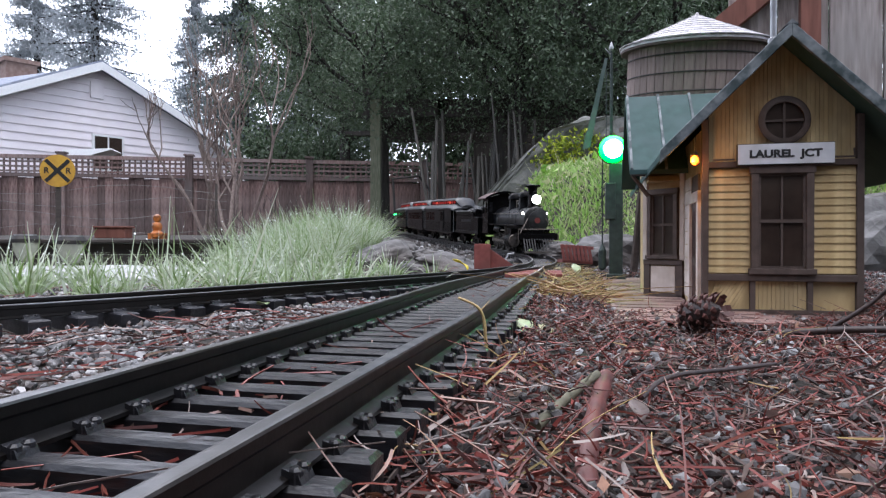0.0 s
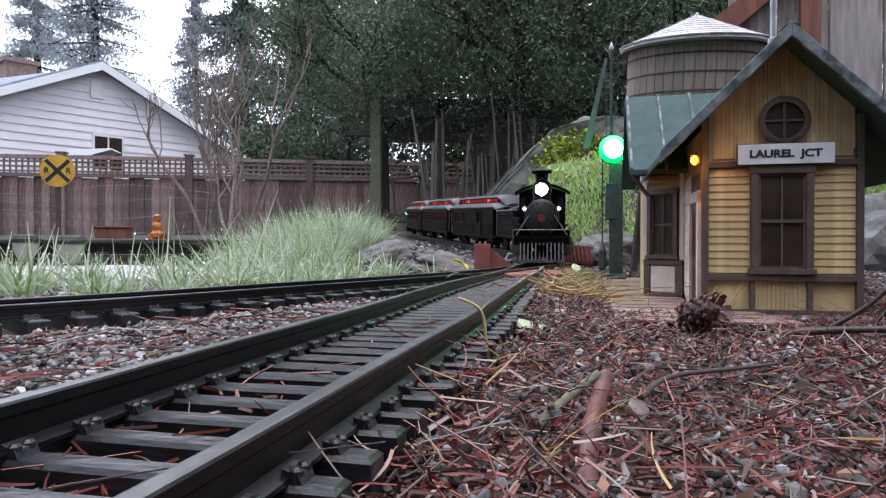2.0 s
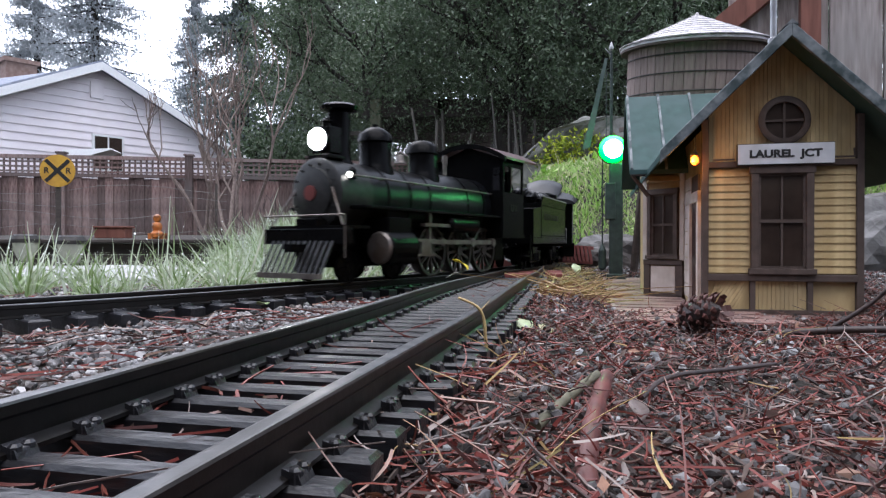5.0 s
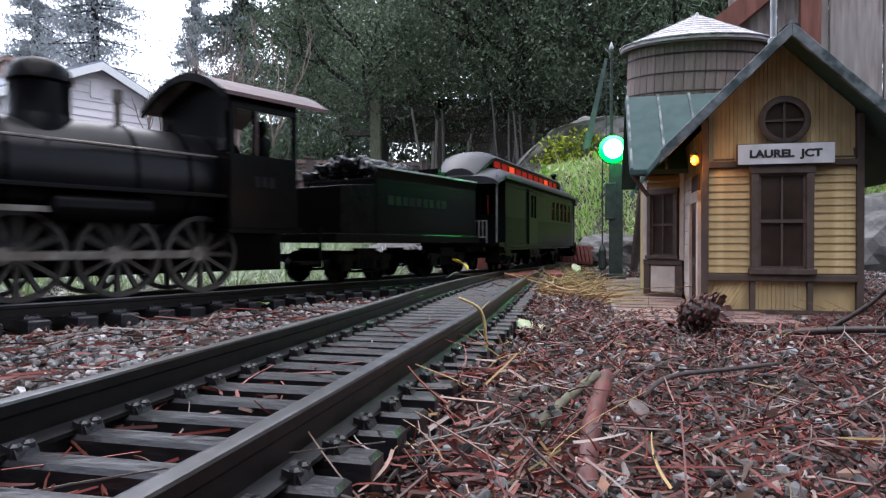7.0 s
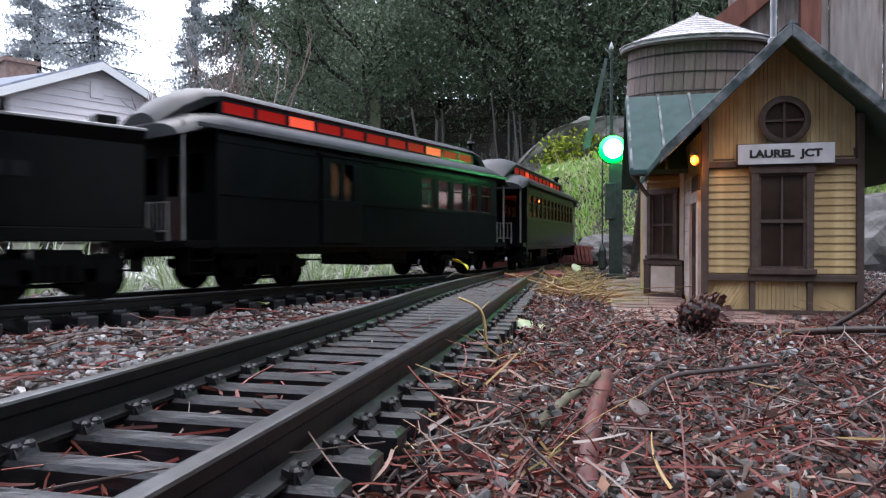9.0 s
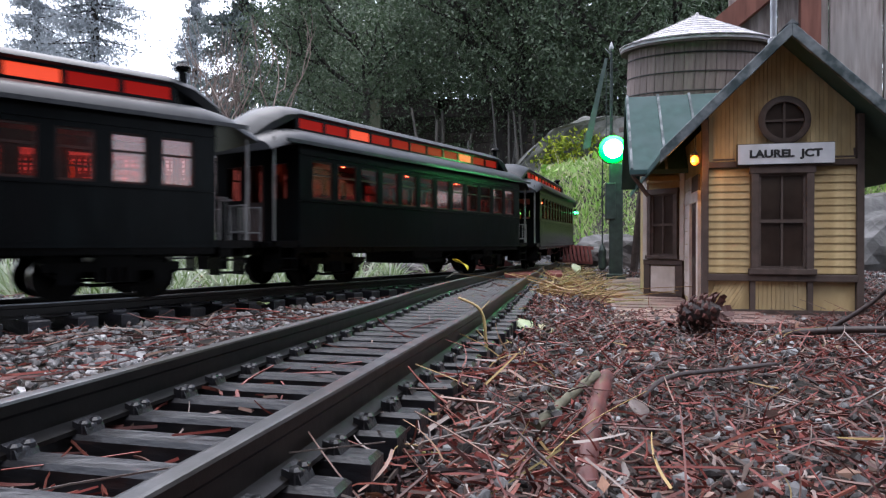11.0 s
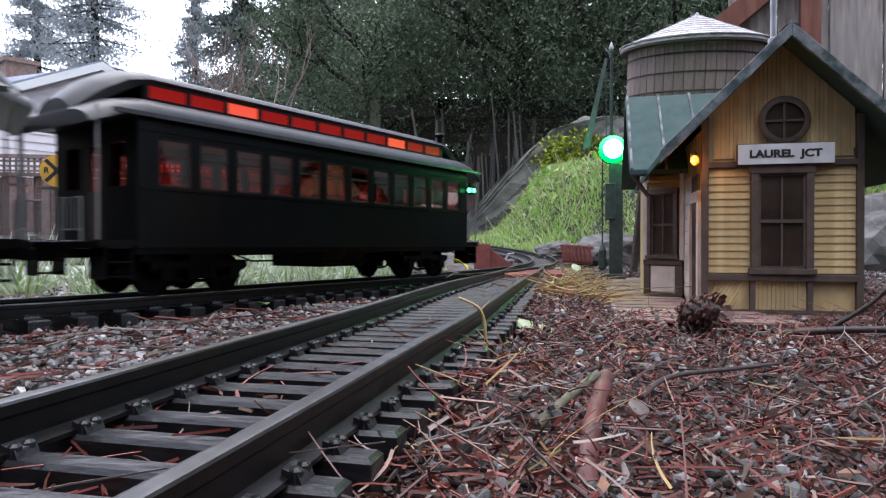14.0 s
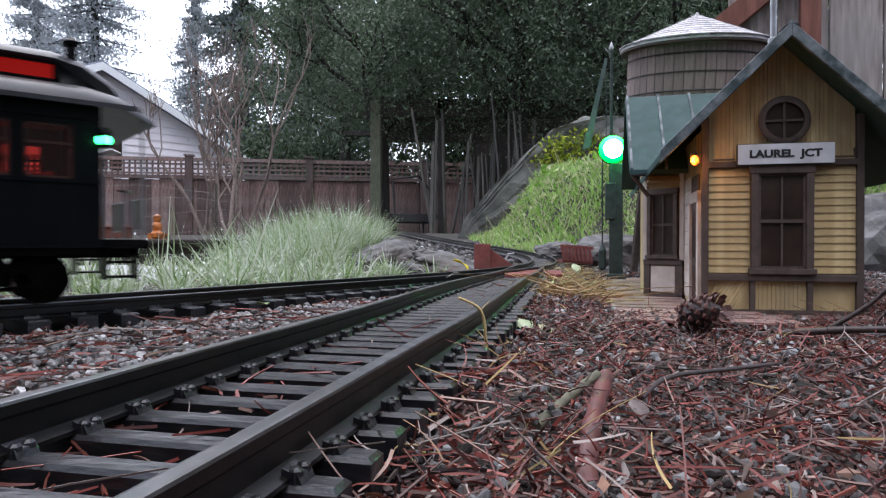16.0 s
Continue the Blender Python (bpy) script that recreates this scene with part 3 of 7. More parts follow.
def build_loco():
    t = thing("steam_locomotive", "black ten-wheel model steam locomotive with red-brown cab roof", "locomotive")
    f = Shape().box(-0.012, 0.012, -0.15, 0.19, 0.012, 0.050)
    part("frame", f, BLACK, t, bevel=0.001)
    BZ, BR = 0.070, 0.0275
    Y = Matrix.Rotation(radians(-90), 4, "X")
    b = Shape().turned([(BR + 0.003, 0), (BR + 0.003, 0.08), (BR, 0.105), (BR, 0.22)], 32, Matrix.Translation((0, -0.085, BZ)) @ Y)
    bo = part("boiler", b, BOILER, t, "gunmetal boiler jacket", smooth=True)
    bands = Shape()
    for y in (-0.065, -0.03, 0.005, 0.04, 0.075, 0.11):
        bands.turned([(BR + 0.0008 + (0.003 if y < 0 else 0), 0), (BR + 0.0008 + (0.003 if y < 0 else 0), 0.0025)], 32, Matrix.Translation((0, y, BZ)) @ Y, cap=False)
    part("boiler_band", bands, BLACK, bo)
    sbx = Shape().turned([(BR + 0.0008, 0), (BR + 0.0008, 0.042), (BR - 0.002, 0.044)], 32, Matrix.Translation((0, 0.135, BZ)) @ Y)
    sb = part("smokebox", sbx, SMOKEBOX, t, "graphite grey smokebox", smooth=True)
    part("smokebox_door", Shape().turned([(0.020, 0), (0.0195, 0.003), (0.012, 0.005), (0.005, 0.006)], 28, Matrix.Translation((0, 0.179, BZ)) @ Y), SMOKEBOX, sb, smooth=True)
    dogs = Shape()
    for k in range(14):
        a = 2 * math.pi * k / 14
        dogs.turned([(0.0012, 0), (0.0012, 0.002)], 6, Matrix.Translation((0.0232 * math.cos(a), 0.179, BZ + 0.0232 * math.sin(a))) @ Y)
    part("door_dog", dogs, SMOKEBOX, sb)
    part("number_plate", Shape().turned([(0.006, 0), (0.006, 0.0012)], 20, Matrix.Translation((0, 0.185, BZ)) @ Y), REDPLATE, sb, "round red number plate")
    # stack, domes, bell, headlight
    ZT = BZ + BR
    part("smokestack", Shape().turned([(0.0145, -0.006), (0.011, 0.002), (0.0095, 0.006), (0.0105, 0.040), (0.0165, 0.042), (0.0175, 0.045), (0.014, 0.047), (0.009, 0.047)], 24, Matrix.Translation((0, 0.148, ZT))), BLACK, t, smooth=True)
    part("sand_dome", Shape().turned([(0.0185, -0.007), (0.0165, 0.001), (0.0155, 0.003), (0.0155, 0.021), (0.017, 0.0225), (0.0155, 0.029), (0.009, 0.034), (0.003, 0.036), (0.003, 0.038)], 24, Matrix.Translation((0, 0.096, ZT))), BLACK, t, smooth=True)
    part("steam_dome", Shape().turned([(0.020, -0.008), (0.0175, 0.001), (0.0165, 0.003), (0.0165, 0.019), (0.018, 0.0205), (0.0165, 0.027), (0.011, 0.032), (0.003, 0.034)], 24, Matrix.Translation((0, 0.0156, ZT))), BLACK, t, smooth=True)
    bell = Shape().turned([(0.0065, 0), (0.005, 0.003), (0.0035, 0.007), (0.001, 0.0085)], 14, Matrix.Translation((0, 0.055, ZT + 0.008)))
    bell.tube([(-0.009, 0.055, ZT - 0.003), (-0.009, 0.055, ZT + 0.014), (0, 0.055, ZT + 0.0185), (0.009, 0.055, ZT + 0.014), (0.009, 0.055, ZT - 0.003)], 0.0012, 5)
    part("bell", bell, STEEL, t, "brass bell in a yoke")
    wh = Shape().rod((0.0, -0.030, ZT), (0, -0.030, ZT + 0.018), 0.0022).turned([(0.003, 0.016), (0.003, 0.024)], 10, Matrix.Translation((0, -0.030, ZT)))
    part("whistle", wh, STEEL, t)
    hl = Shape().box(-0.0105, 0.0105, 0.157, 0.172, ZT + 0.005, ZT + 0.026)
    hl.turned([(0.0105, 0), (0.0105, 0.004)], 22, Matrix.Translation((0, 0.172, ZT + 0.0155)) @ Y)
    hl.box(-0.013, 0.013, 0.155, 0.175, ZT + 0.0005, ZT + 0.0035)
    hl.turned([(0.004, 0.026), (0.004, 0.030), (0.0055, 0.031), (0.002, 0.034)], 12, Matrix.Translation((0, 0.164, ZT)))
    h = part("headlight", hl, BLACK, t, "box headlight on a bracket", bevel=0.0006)
    part("headlight_lens", Shape().turned([(0.0095, 0), (0.008, 0.0022), (0.003, 0.0036)], 20, Matrix.Translation((0, 0.1765, ZT + 0.0155)) @ Y @ Matrix.Diagonal((1, 0.94, 1, 1))), HEADLAMP, h, "glowing white headlight lens", smooth=True)
    for s in (-1, 1):
        ml = Shape().turned([(0.0035, 0), (0.0035, 0.007), (0.0015, 0.0095)], 12, Matrix.Translation((s * 0.0275, 0.163, BZ + 0.011)))
        ml.rod((s * 0.022, 0.163, BZ + 0.012), (s * 0.0275, 0.163, BZ + 0.012), 0.0012)
        mk = part("marker_lamp", ml, BLACK, t, "small class lamp on the smokebox")
        part("lamp_lens", Shape().turned([(0.0024, 0), (0.0015, 0.0012)], 12, Matrix.Translation((s * 0.0275, 0.1665, BZ + 0.0145)) @ Y), MARKER, mk, "glowing white lens")
        # running board, handrail, air tank
        part("running_board", Shape().box(*sorted((s * 0.022, s * 0.043)), -0.083, 0.165, 0.058, 0.0605), BLACK, t, bevel=0.0005)
        hr = Shape().tube([(s * 0.0312, -0.082, BZ + 0.014), (s * 0.0305, 0.165, BZ + 0.014)], 0.0009, 6)
        for y in (-0.03, 0.02, 0.07, 0.12, 0.16):
            hr.rod((s * 0.024, y, BZ + 0.013), (s * 0.0305, y, BZ + 0.014), 0.0008, n=5)
        part("handrail", hr, STEEL, t)
        part("air_tank", Shape().turned([(0.004, 0), (0.0075, 0.003), (0.0075, 0.057), (0.004, 0.060)], 16, Matrix.Translation((s * 0.036, -0.035, 0.049)) @ Y), BLACK, t, smooth=True)
        # cylinders and valve gear
        cy = Shape().turned([(0.013, 0), (0.0145, 0.002), (0.0145, 0.040), (0.013, 0.042)], 22, Matrix.Translation((s * 0.039, 0.098, 0.027)) @ Y)
        cy.box(*sorted((s * 0.012, s * 0.046)), 0.102, 0.136, 0.027, 0.052)
        c = part("cylinder", cy, BLACK, t, smooth=False, bevel=0.0008)
        part("cylinder_cover", Shape().turned([(0.0135, 0), (0.012, 0.0025), (0.005, 0.0035)], 22, Matrix.Translation((s * 0.039, 0.140, 0.027)) @ Y), STEEL, c, "bright steel cylinder cover", smooth=True)
        part("crosshead_guide", Shape().box(*sorted((s * 0.036, s * 0.042)), 0.055, 0.098, 0.0325, 0.035).box(*sorted((s * 0.036, s * 0.042)), 0.055, 0.098, 0.0195, 0.022), STEEL, t)
        part("valve_hanger", Shape().box(*sorted((s * 0.034, s * 0.040)), 0.02, 0.070, 0.046, 0.049).box(*sorted((s * 0.034, s * 0.038)), 0.056, 0.060, 0.0195, 0.058), STEEL, t)
        sr = Shape().box(*sorted((s * 0.0325, s * 0.035)), -0.075, 0.035, -0.0022, 0.0022)
        for y in (-0.075, -0.02, 0.035):
            sr.turned([(0.0042, -0.0022), (0.0042, 0.0022)], 12, Matrix.Translation((s * 0.0338, y, 0)) @ X90)
        r = part("side_rod", sr, STEEL, t, "steel side rod")
        RODS.append((r, (0.0, 0.0, DRIVER_R), 0.0105, s))
        mr = Shape().box(*sorted((s * 0.0365, s * 0.039)), -0.022, 0.074, -0.002, 0.002)
        mr.turned([(0.0045, -0.002), (0.0045, 0.002)], 12, Matrix.Translation((s * 0.0378, -0.02, 0)) @ X90)
        r2 = part("main_rod", mr, STEEL, t, "steel main rod")
        RODS.append((r2, (0.0, 0.0, DRIVER_R), 0.0105, s))
        part("crosshead", Shape().box(*sorted((s * 0.0355, s * 0.0425)), 0.066, 0.080, 0.022, 0.0325), STEEL, t)
        # cab side with window openings
        x0, x1 = sorted((s * 0.043, s * 0.0455))
        cs = Shape().box(x0, x1, -0.138, -0.083, 0.040, 0.086).box(x0, x1, -0.138, -0.083, 0.114, 0.122)
        for y0, y1 in ((-0.138, -0.1345), (-0.104, -0.101), (-0.087, -0.083)):
            cs.box(x0, x1, y0, y1, 0.086, 0.114)
        side = part("cab_side", cs, BLACK, t, "black cab side with two windows", bevel=0.0004)
        part("window_frame", Shape().box(*sorted((s * 0.0455, s * 0.0463)), -0.104, -0.1025, 0.086, 0.114), CABROOF, side)
        num = Shape()
        for k in range(3):
            num.box(*sorted((s * 0.0455, s * 0.0460)), -0.118 + k * 0.006, -0.114 + k * 0.006, 0.066, 0.073)
        part("number_bars", num, FADED, side, "pale painted bars")
        part("cab_step", Shape().box(*sorted((s * 0.034, s * 0.045)), -0.162, -0.142, 0.016, 0.018).box(*sorted((s * 0.043, s * 0.045)), -0.162, -0.160, 0.016, 0.042), BLACK, t)
    fr = Shape().prism([(-0.043, 0.04), (0.043, 0.04), (0.043, 0.122), (0.0, 0.136), (-0.043, 0.122)], -0.0865, -0.083)
    part("cab_front", fr, BLACK, t)
    part("cab_floor", Shape().box(-0.045, 0.045, -0.143, -0.083, 0.037, 0.041), BLACK, t)
    # arched roof
    arc = [(-0.054 + 0.108 * k / 12, 0.122 + 0.0165 * (1 - ((k - 6) / 6) ** 2)) for k in range(13)]
    ro = Shape().prism(arc + [(x, z - 0.0025) for x, z in reversed(arc)], -0.160, -0.074)
    part("cab_roof", ro, CABROOF, t, "oxide red arched cab roof")
    part("roof_rim", Shape().prism(arc + [(x, z - 0.005) for x, z in reversed(arc)], -0.0745, -0.0715), BLACK, t)
    part("backhead", Shape().turned([(0.028, 0), (0.028, 0.02)], 20, Matrix.Translation((0, -0.108, 0.072)) @ Y), BLACK, t)
    for s in (-1, 1):
        part("front_window", Shape().box(*sorted((s * 0.033, s * 0.0415)), -0.0826, -0.0818, 0.088, 0.112), DARKPANE, t, "dark narrow cab front window")
    part("crew_figurine", Shape().turned([(0.005, 0.082), (0.0075, 0.092), (0.006, 0.099), (0.0025, 0.101), (0.0042, 0.105), (0.0038, 0.109), (0.001, 0.111)], 12, Matrix.Translation((-0.034, -0.116, 0))), BLACK, t, "small dark seated figurine", smooth=True)
    # pilot
    pb = part("pilot_beam", Shape().box(-0.047, 0.047, 0.186, 0.193, 0.030, 0.042), BLACK, t, "black pilot beam", bevel=0.0006)
    pl = part("pilot", Shape().prism([(-0.034, 0.213), (0.034, 0.213), (0.036, 0.210), (-0.036, 0.210)], 0.0045, 0.0085, "z"), STEEL, t, "slatted pilot with a pale foot bar")
    me = Shape().box(-0.0009, 0.0009, -0.0009, 0.0009, 0, 0.031, Matrix.Rotation(radians(32), 4, "X")).mesh("slat", SLATPAINT)
    for k in range(12):
        part("slat", me, SLATPAINT, pl, at=Matrix.Translation((-0.033 + k * 0.006, 0.2105, 0.006)))
    part("coupler", Shape().box(-0.004, 0.004, 0.19, 0.212, 0.024, 0.030), BLACK, t)
    part("pilot_deck", Shape().box(-0.044, 0.044, 0.160, 0.190, 0.042, 0.0445), BLACK, t)
    ra = Shape()
    for s in (-1, 1):
        ra.tube([(s * 0.040, 0.190, 0.0445), (s * 0.020, 0.180, BZ + 0.004)], 0.001, 5)
        ra.tube([(s * 0.045, 0.1935, 0.02), (s * 0.045, 0.1935, 0.052)], 0.0008, 5)
    ra.tube([(-0.045, 0.1935, 0.052), (0.045, 0.1935, 0.052)], 0.0008, 5)
    part("brace_rod", ra, STEEL, t)
    for y in (0.035, -0.02, -0.075):
        wheelset(t, y, DRIVER_R, 12, STEEL_DRIVER, width=0.0062)
    for y in (0.100, 0.165):
        wheelset(t, y, PILOT_R, 8, BLACK)
    part("pilot_truck", Shape().box(-0.018, 0.018, 0.09, 0.18, 0.012, 0.018), BLACK, t)
    return t


SLATPAINT = mat("dull_slat_paint", (0.006, 0.006, 0.0065), (0.014, 0.014, 0.015), 0.5, scale=120, bump=0.1)
STEEL_DRIVER = mat("driver_wheel", (0.03, 0.026, 0.023), (0.065, 0.057, 0.05), 0.5, 0.3, scale=150, bump=0.1)


def build_tender():
    t = thing("coal_tender", "black model tender loaded with coal behind the locomotive", "tender")
    L = 0.100
    part("deck", Shape().box(-0.044, 0.044, -L - 0.006, L + 0.006, 0.030, 0.037), BLACK, t, bevel=0.0008)
    side = [(-0.043, 0.037), (0.043, 0.037), (0.043, 0.080), (0.0455, 0.087), (0.0435, 0.087), (0.041, 0.080), (-0.041, 0.080), (-0.0435, 0.087), (-0.0455, 0.087), (-0.043, 0.080)]
    b = part("tank", Shape().prism(side, -L, 0.058), BLACK, t, "black riveted tank", bevel=0.0004)
    part("tank_front", Shape().prism([(0.058, 0.037), (L, 0.037), (L, 0.071), (0.058, 0.075)], -0.0425, 0.0425, "x"), BLACK, t, "low tank front before the coal", bevel=0.0006)
    ri = Shape()
    for s in (-1, 1):
        for k in range(26):
            for z in (0.040, 0.077):
                ri.box(*sorted((s * 0.043, s * 0.0435)), -L + 0.004 + k * 0.006 - 0.0006, -L + 0.004 + k * 0.006 + 0.0006, z - 0.0006, z + 0.0006)
    part("rivet", ri, BLACK, b)
    part("rim", Shape().tube([(-0.0445, -L, 0.0875), (-0.0445, 0.058, 0.0875)], 0.001, 6).tube([(0.0445, -L, 0.0875), (0.0445, 0.058, 0.0875)], 0.001, 6), TRIM, b)
    lt = Shape()
    for s in (-1, 1):
        for k in range(9):
            lt.box(*sorted((s * 0.043, s * 0.04335)), -0.045 + k * 0.010, -0.0375 + k * 0.010, 0.060, 0.067)
    part("lettering_bars", lt, FADED, b, "faded painted bars")
    n = 420
    base = np.stack([rng.uniform(-0.037, 0.037, n), rng.uniform(-0.03, 0.054, n), np.zeros(n)], 1)
    base[:, 2] = 0.082 + 0.012 * np.cos(base[:, 0] / 0.045 * 1.5) * np.clip((base[:, 1] + 0.035) / 0.03, 0, 1) + rng.uniform(-0.002, 0.003, n)
    co = part("coal_load", pebbles("coal_load", base, np.full(n, 0.0045), COAL), COAL, t, "heaped black coal")
    co["kind"] = "stuff"
    part("bunker_wall", Shape().box(-0.043, 0.043, -0.036, -0.032, 0.08, 0.095), BLACK, b)
    part("water_hatch", Shape().turned([(0.010, 0.080), (0.010, 0.088), (0.0115, 0.0885), (0.009, 0.092)], 18, Matrix.Translation((0, -0.07, 0))), BLACK, t)
    la = part("rear_light", Shape().box(-0.008, 0.008, -L + 0.002, -L + 0.014, 0.083, 0.099), BLACK, t, bevel=0.0005)
    for y in (-0.06, 0.06):
        truck(t, y, 0.046)
    return t


def build_car(kind):
    L = 0.2375
    bodyy = 0.2055
    if kind == "baggage":
        t = thing("combine_car", "dark green model combine car with red-lit clerestory", "railway car", group="passenger cars")
    else:
        t = thing("passenger_car", "dark green model passenger coach with red-lit clerestory", "railway car", group="passenger cars")
    HW, Z0, ZS, ZW, ZT = 0.0475, 0.030, 0.066, 0.0945, 0.1055
    part("floor", Shape().box(-HW, HW, -L + 0.006, L - 0.006, 0.0305, 0.0345), BLACK, t)
    part("sill_beam", Shape().box(-0.012, 0.012, -L, L, 0.024, 0.0305).box(-HW + 0.002, -HW + 0.006, -bodyy, bodyy, 0.026, 0.0305).box(HW - 0.006, HW - 0.002, -bodyy, bodyy, 0.026, 0.0305), BLACK, t)
    n = 12
    if kind == "baggage":
        wins = [(-0.19 + k * 0.0305, -0.19 + k * 0.0305 + 0.021) for k in range(5)]
    else:
        pitch = 2 * (bodyy - 0.012) / n
        wins = [(-bodyy + 0.012 + k * pitch + 0.0036, -bodyy + 0.012 + (k + 1) * pitch - 0.0036) for k in range(n)]
    for s in (-1, 1):
        xa, xb = sorted((s * (HW - 0.003), s * HW))
        w = Shape().box(xa, xb, -bodyy, bodyy, Z0, ZS).box(xa, xb, -bodyy, bodyy, ZW, ZT)
        y = -bodyy
        holes = list(wins)
        if kind == "baggage":
            holes.append((0.062, 0.074))
            holes.append((0.079, 0.091))
        for a, b in holes:
            w.box(xa, xb, y, a, ZS, ZW)
            y = b
        w.box(xa, xb, y, bodyy, ZS, ZW)
        # belt rails and beadboard
        xo = sorted((s * HW, s * (HW + 0.0009)))
        w.box(*xo, -bodyy, bodyy, ZS - 0.0022, ZS - 0.0006).box(*xo, -bodyy, bodyy, Z0, Z0 + 0.002).box(*xo, -bodyy, bodyy, ZW + 0.003, ZW + 0.0045)
        for k in range(int(2 * bodyy / 0.0045)):
            yy = -bodyy + k * 0.0045
            w.box(*sorted((s * HW, s * (HW + 0.00028))), yy, yy + 0.0036, Z0 + 0.0022, ZS - 0.0024)
        wall = part("side_wall", w, GREEN, t, "dark green beadboard side")
        for a, b in wins:
            f = Shape()
            xf = sorted((s * (HW - 0.0022), s * (HW - 0.0008)))
            f.box(*xf, a, a + 0.0013, ZS, ZW).box(*xf, b - 0.0013, b, ZS, ZW).box(*xf, a, b, ZS, ZS + 0.0013).box(*xf, a, b, ZW - 0.0013, ZW).box(*xf, a, b, 0.0835, 0.0848)
            wf = part("window_sash", f, REDWOOD, wall)
            gp = part("pane", Shape().box(*sorted((s * (HW - 0.0017), s * (HW - 0.0013))), a + 0.001, b - 0.001, ZS + 0.001, ZW - 0.001), PANE, wf)
            gp.visible_shadow = False
        if kind == "baggage":
            d = Shape().box(*sorted((s * (HW + 0.0003), s * (HW + 0.0022))), 0.052, 0.101, Z0 + 0.003, ZS).box(*sorted((s * (HW + 0.0003), s * (HW + 0.0022))), 0.052, 0.062, ZS, 0.0985)
            d.box(*sorted((s * (HW + 0.0003), s * (HW + 0.0022))), 0.074, 0.079, ZS, 0.0985).box(*sorted((s * (HW + 0.0003), s * (HW + 0.0022))), 0.091, 0.101, ZS, 0.0985)
            d.box(*sorted((s * (HW + 0.0003), s * (HW + 0.0022))), 0.062, 0.091, 0.0945, 0.0985)
            dr = part("baggage_door", d, GREEN, t, "sliding baggage door with two panes", bevel=0.0003)
            part("door_rail", Shape().box(*sorted((s * HW, s * (HW + 0.003))), 0.03, 0.105, 0.099, 0.1005), BLACK, dr)
            for a, b in ((0.062, 0.074), (0.079, 0.091)):
                gp = part("pane", Shape().box(*sorted((s * (HW + 0.0005), s * (HW + 0.001))), a, b, ZS, ZW), PANE, dr)
                gp.visible_shadow = False
        tr = Shape()
        tr.tube([(s * (HW - 0.004), -0.06, 0.028), (s * (HW - 0.008), -0.03, 0.018), (s * (HW - 0.008), 0.03, 0.018), (s * (HW - 0.004), 0.06, 0.028)], 0.0009, 5)
        part("truss_rod", tr, BLACK, t)
    part("battery_box", Shape().box(-0.03, 0.03, -0.045, 0.015, 0.014, 0.027), BLACK, t, bevel=0.0008)
    # ends, platforms, steps, railings
    for e in (-1, 1):
        ew = Shape()
        ya, yb = sorted((e * bodyy, e * (bodyy - 0.003)))
        for x0, x1 in ((-HW + 0.003, -0.009), (0.009, HW - 0.003)):
            part("end_panel", Shape().box(x0, x1, ya, yb, Z0, 0.066), GREEN, t)
        for x0, x1 in ((-HW + 0.003, -0.034), (-0.018, -0.009), (0.009, 0.018), (0.034, HW - 0.003)):
            part("end_post", Shape().box(x0, x1, ya, yb, 0.066, 0.092), GREEN, t)
        ew.box(-HW + 0.003, HW - 0.003, ya, yb, 0.092, 0.112)
        end = part("end_wall", ew, GREEN, t, "dark green end wall")
        dd = Shape().box(-0.009, 0.009, ya, yb, Z0, 0.064).box(-0.009, -0.0065, ya, yb, 0.064, 0.092).box(0.0065, 0.009, ya, yb, 0.064, 0.092)
        part("end_door", dd, REDWOOD, t, "wooden end door with a pane")
        part("platform", Shape().box(-0.044, 0.044, *sorted((e * bodyy, e * (L - 0.002))), 0.0295, 0.034), BLACK, t, bevel=0.0006)
        for s in (-1, 1):
            sd = part("step_side", Shape().box(*sorted((s * 0.030, s * 0.0475)), *sorted((e * (bodyy + 0.003), e * (bodyy + 0.0039))), 0.0125, 0.033), BLACK, t)
            part("step_side", Shape().box(*sorted((s * 0.030, s * 0.0475)), *sorted((e * (bodyy + 0.021), e * (bodyy + 0.0219))), 0.0125, 0.033), BLACK, t)
            for k in range(3):
                part("tread", Shape().box(*sorted((s * (0.030 + k * 0.001), s * 0.0475)), *sorted((e * (bodyy + 0.004), e * (bodyy + 0.020))), 0.0295 - k * 0.008, 0.0305 - k * 0.008), BLACK, sd)
        rl = Shape()
        ye = e * (L - 0.003)
        for s in (-1, 1):
            rl.tube([(s * 0.012, ye, 0.034), (s * 0.012, ye, 0.058), (s * 0.034, ye, 0.058), (s * 0.034, ye, 0.034)], 0.0008, 5)
            rl.tube([(s * 0.012, ye, 0.040), (s * 0.034, ye, 0.040)], 0.0006, 5)
            rl.tube([(s * 0.0445, ye - e * 0.004, 0.034), (s * 0.0445, ye - e * 0.004, 0.108)], 0.0009, 5)
            for k in range(4):
                rl.tube([(s * (0.016 + k * 0.0045), ye, 0.040), (s * (0.016 + k * 0.0045), ye, 0.058)], 0.0005, 4)
        rl.tube([(0.004, ye, 0.034), (0.004, ye, 0.064)], 0.0007, 5)
        rl.turned([(0.005, 0.064), (0.005, 0.0652)], 12, Matrix.Translation((0.004, ye, 0)), cap=False)
        part("end_railing", rl, TRIM, t, "thin grey end railing")
        part("coupler", Shape().box(-0.003, 0.003, *sorted((e * (L - 0.004), e * (L + 0.005))), 0.023, 0.029), BLACK, t)
    # roof: hooded lower deck and clerestory
    half = [(0.0535, 0.1055), (0.0525, 0.1085), (0.047, 0.1135), (0.039, 0.1170), (0.0275, 0.1190)]
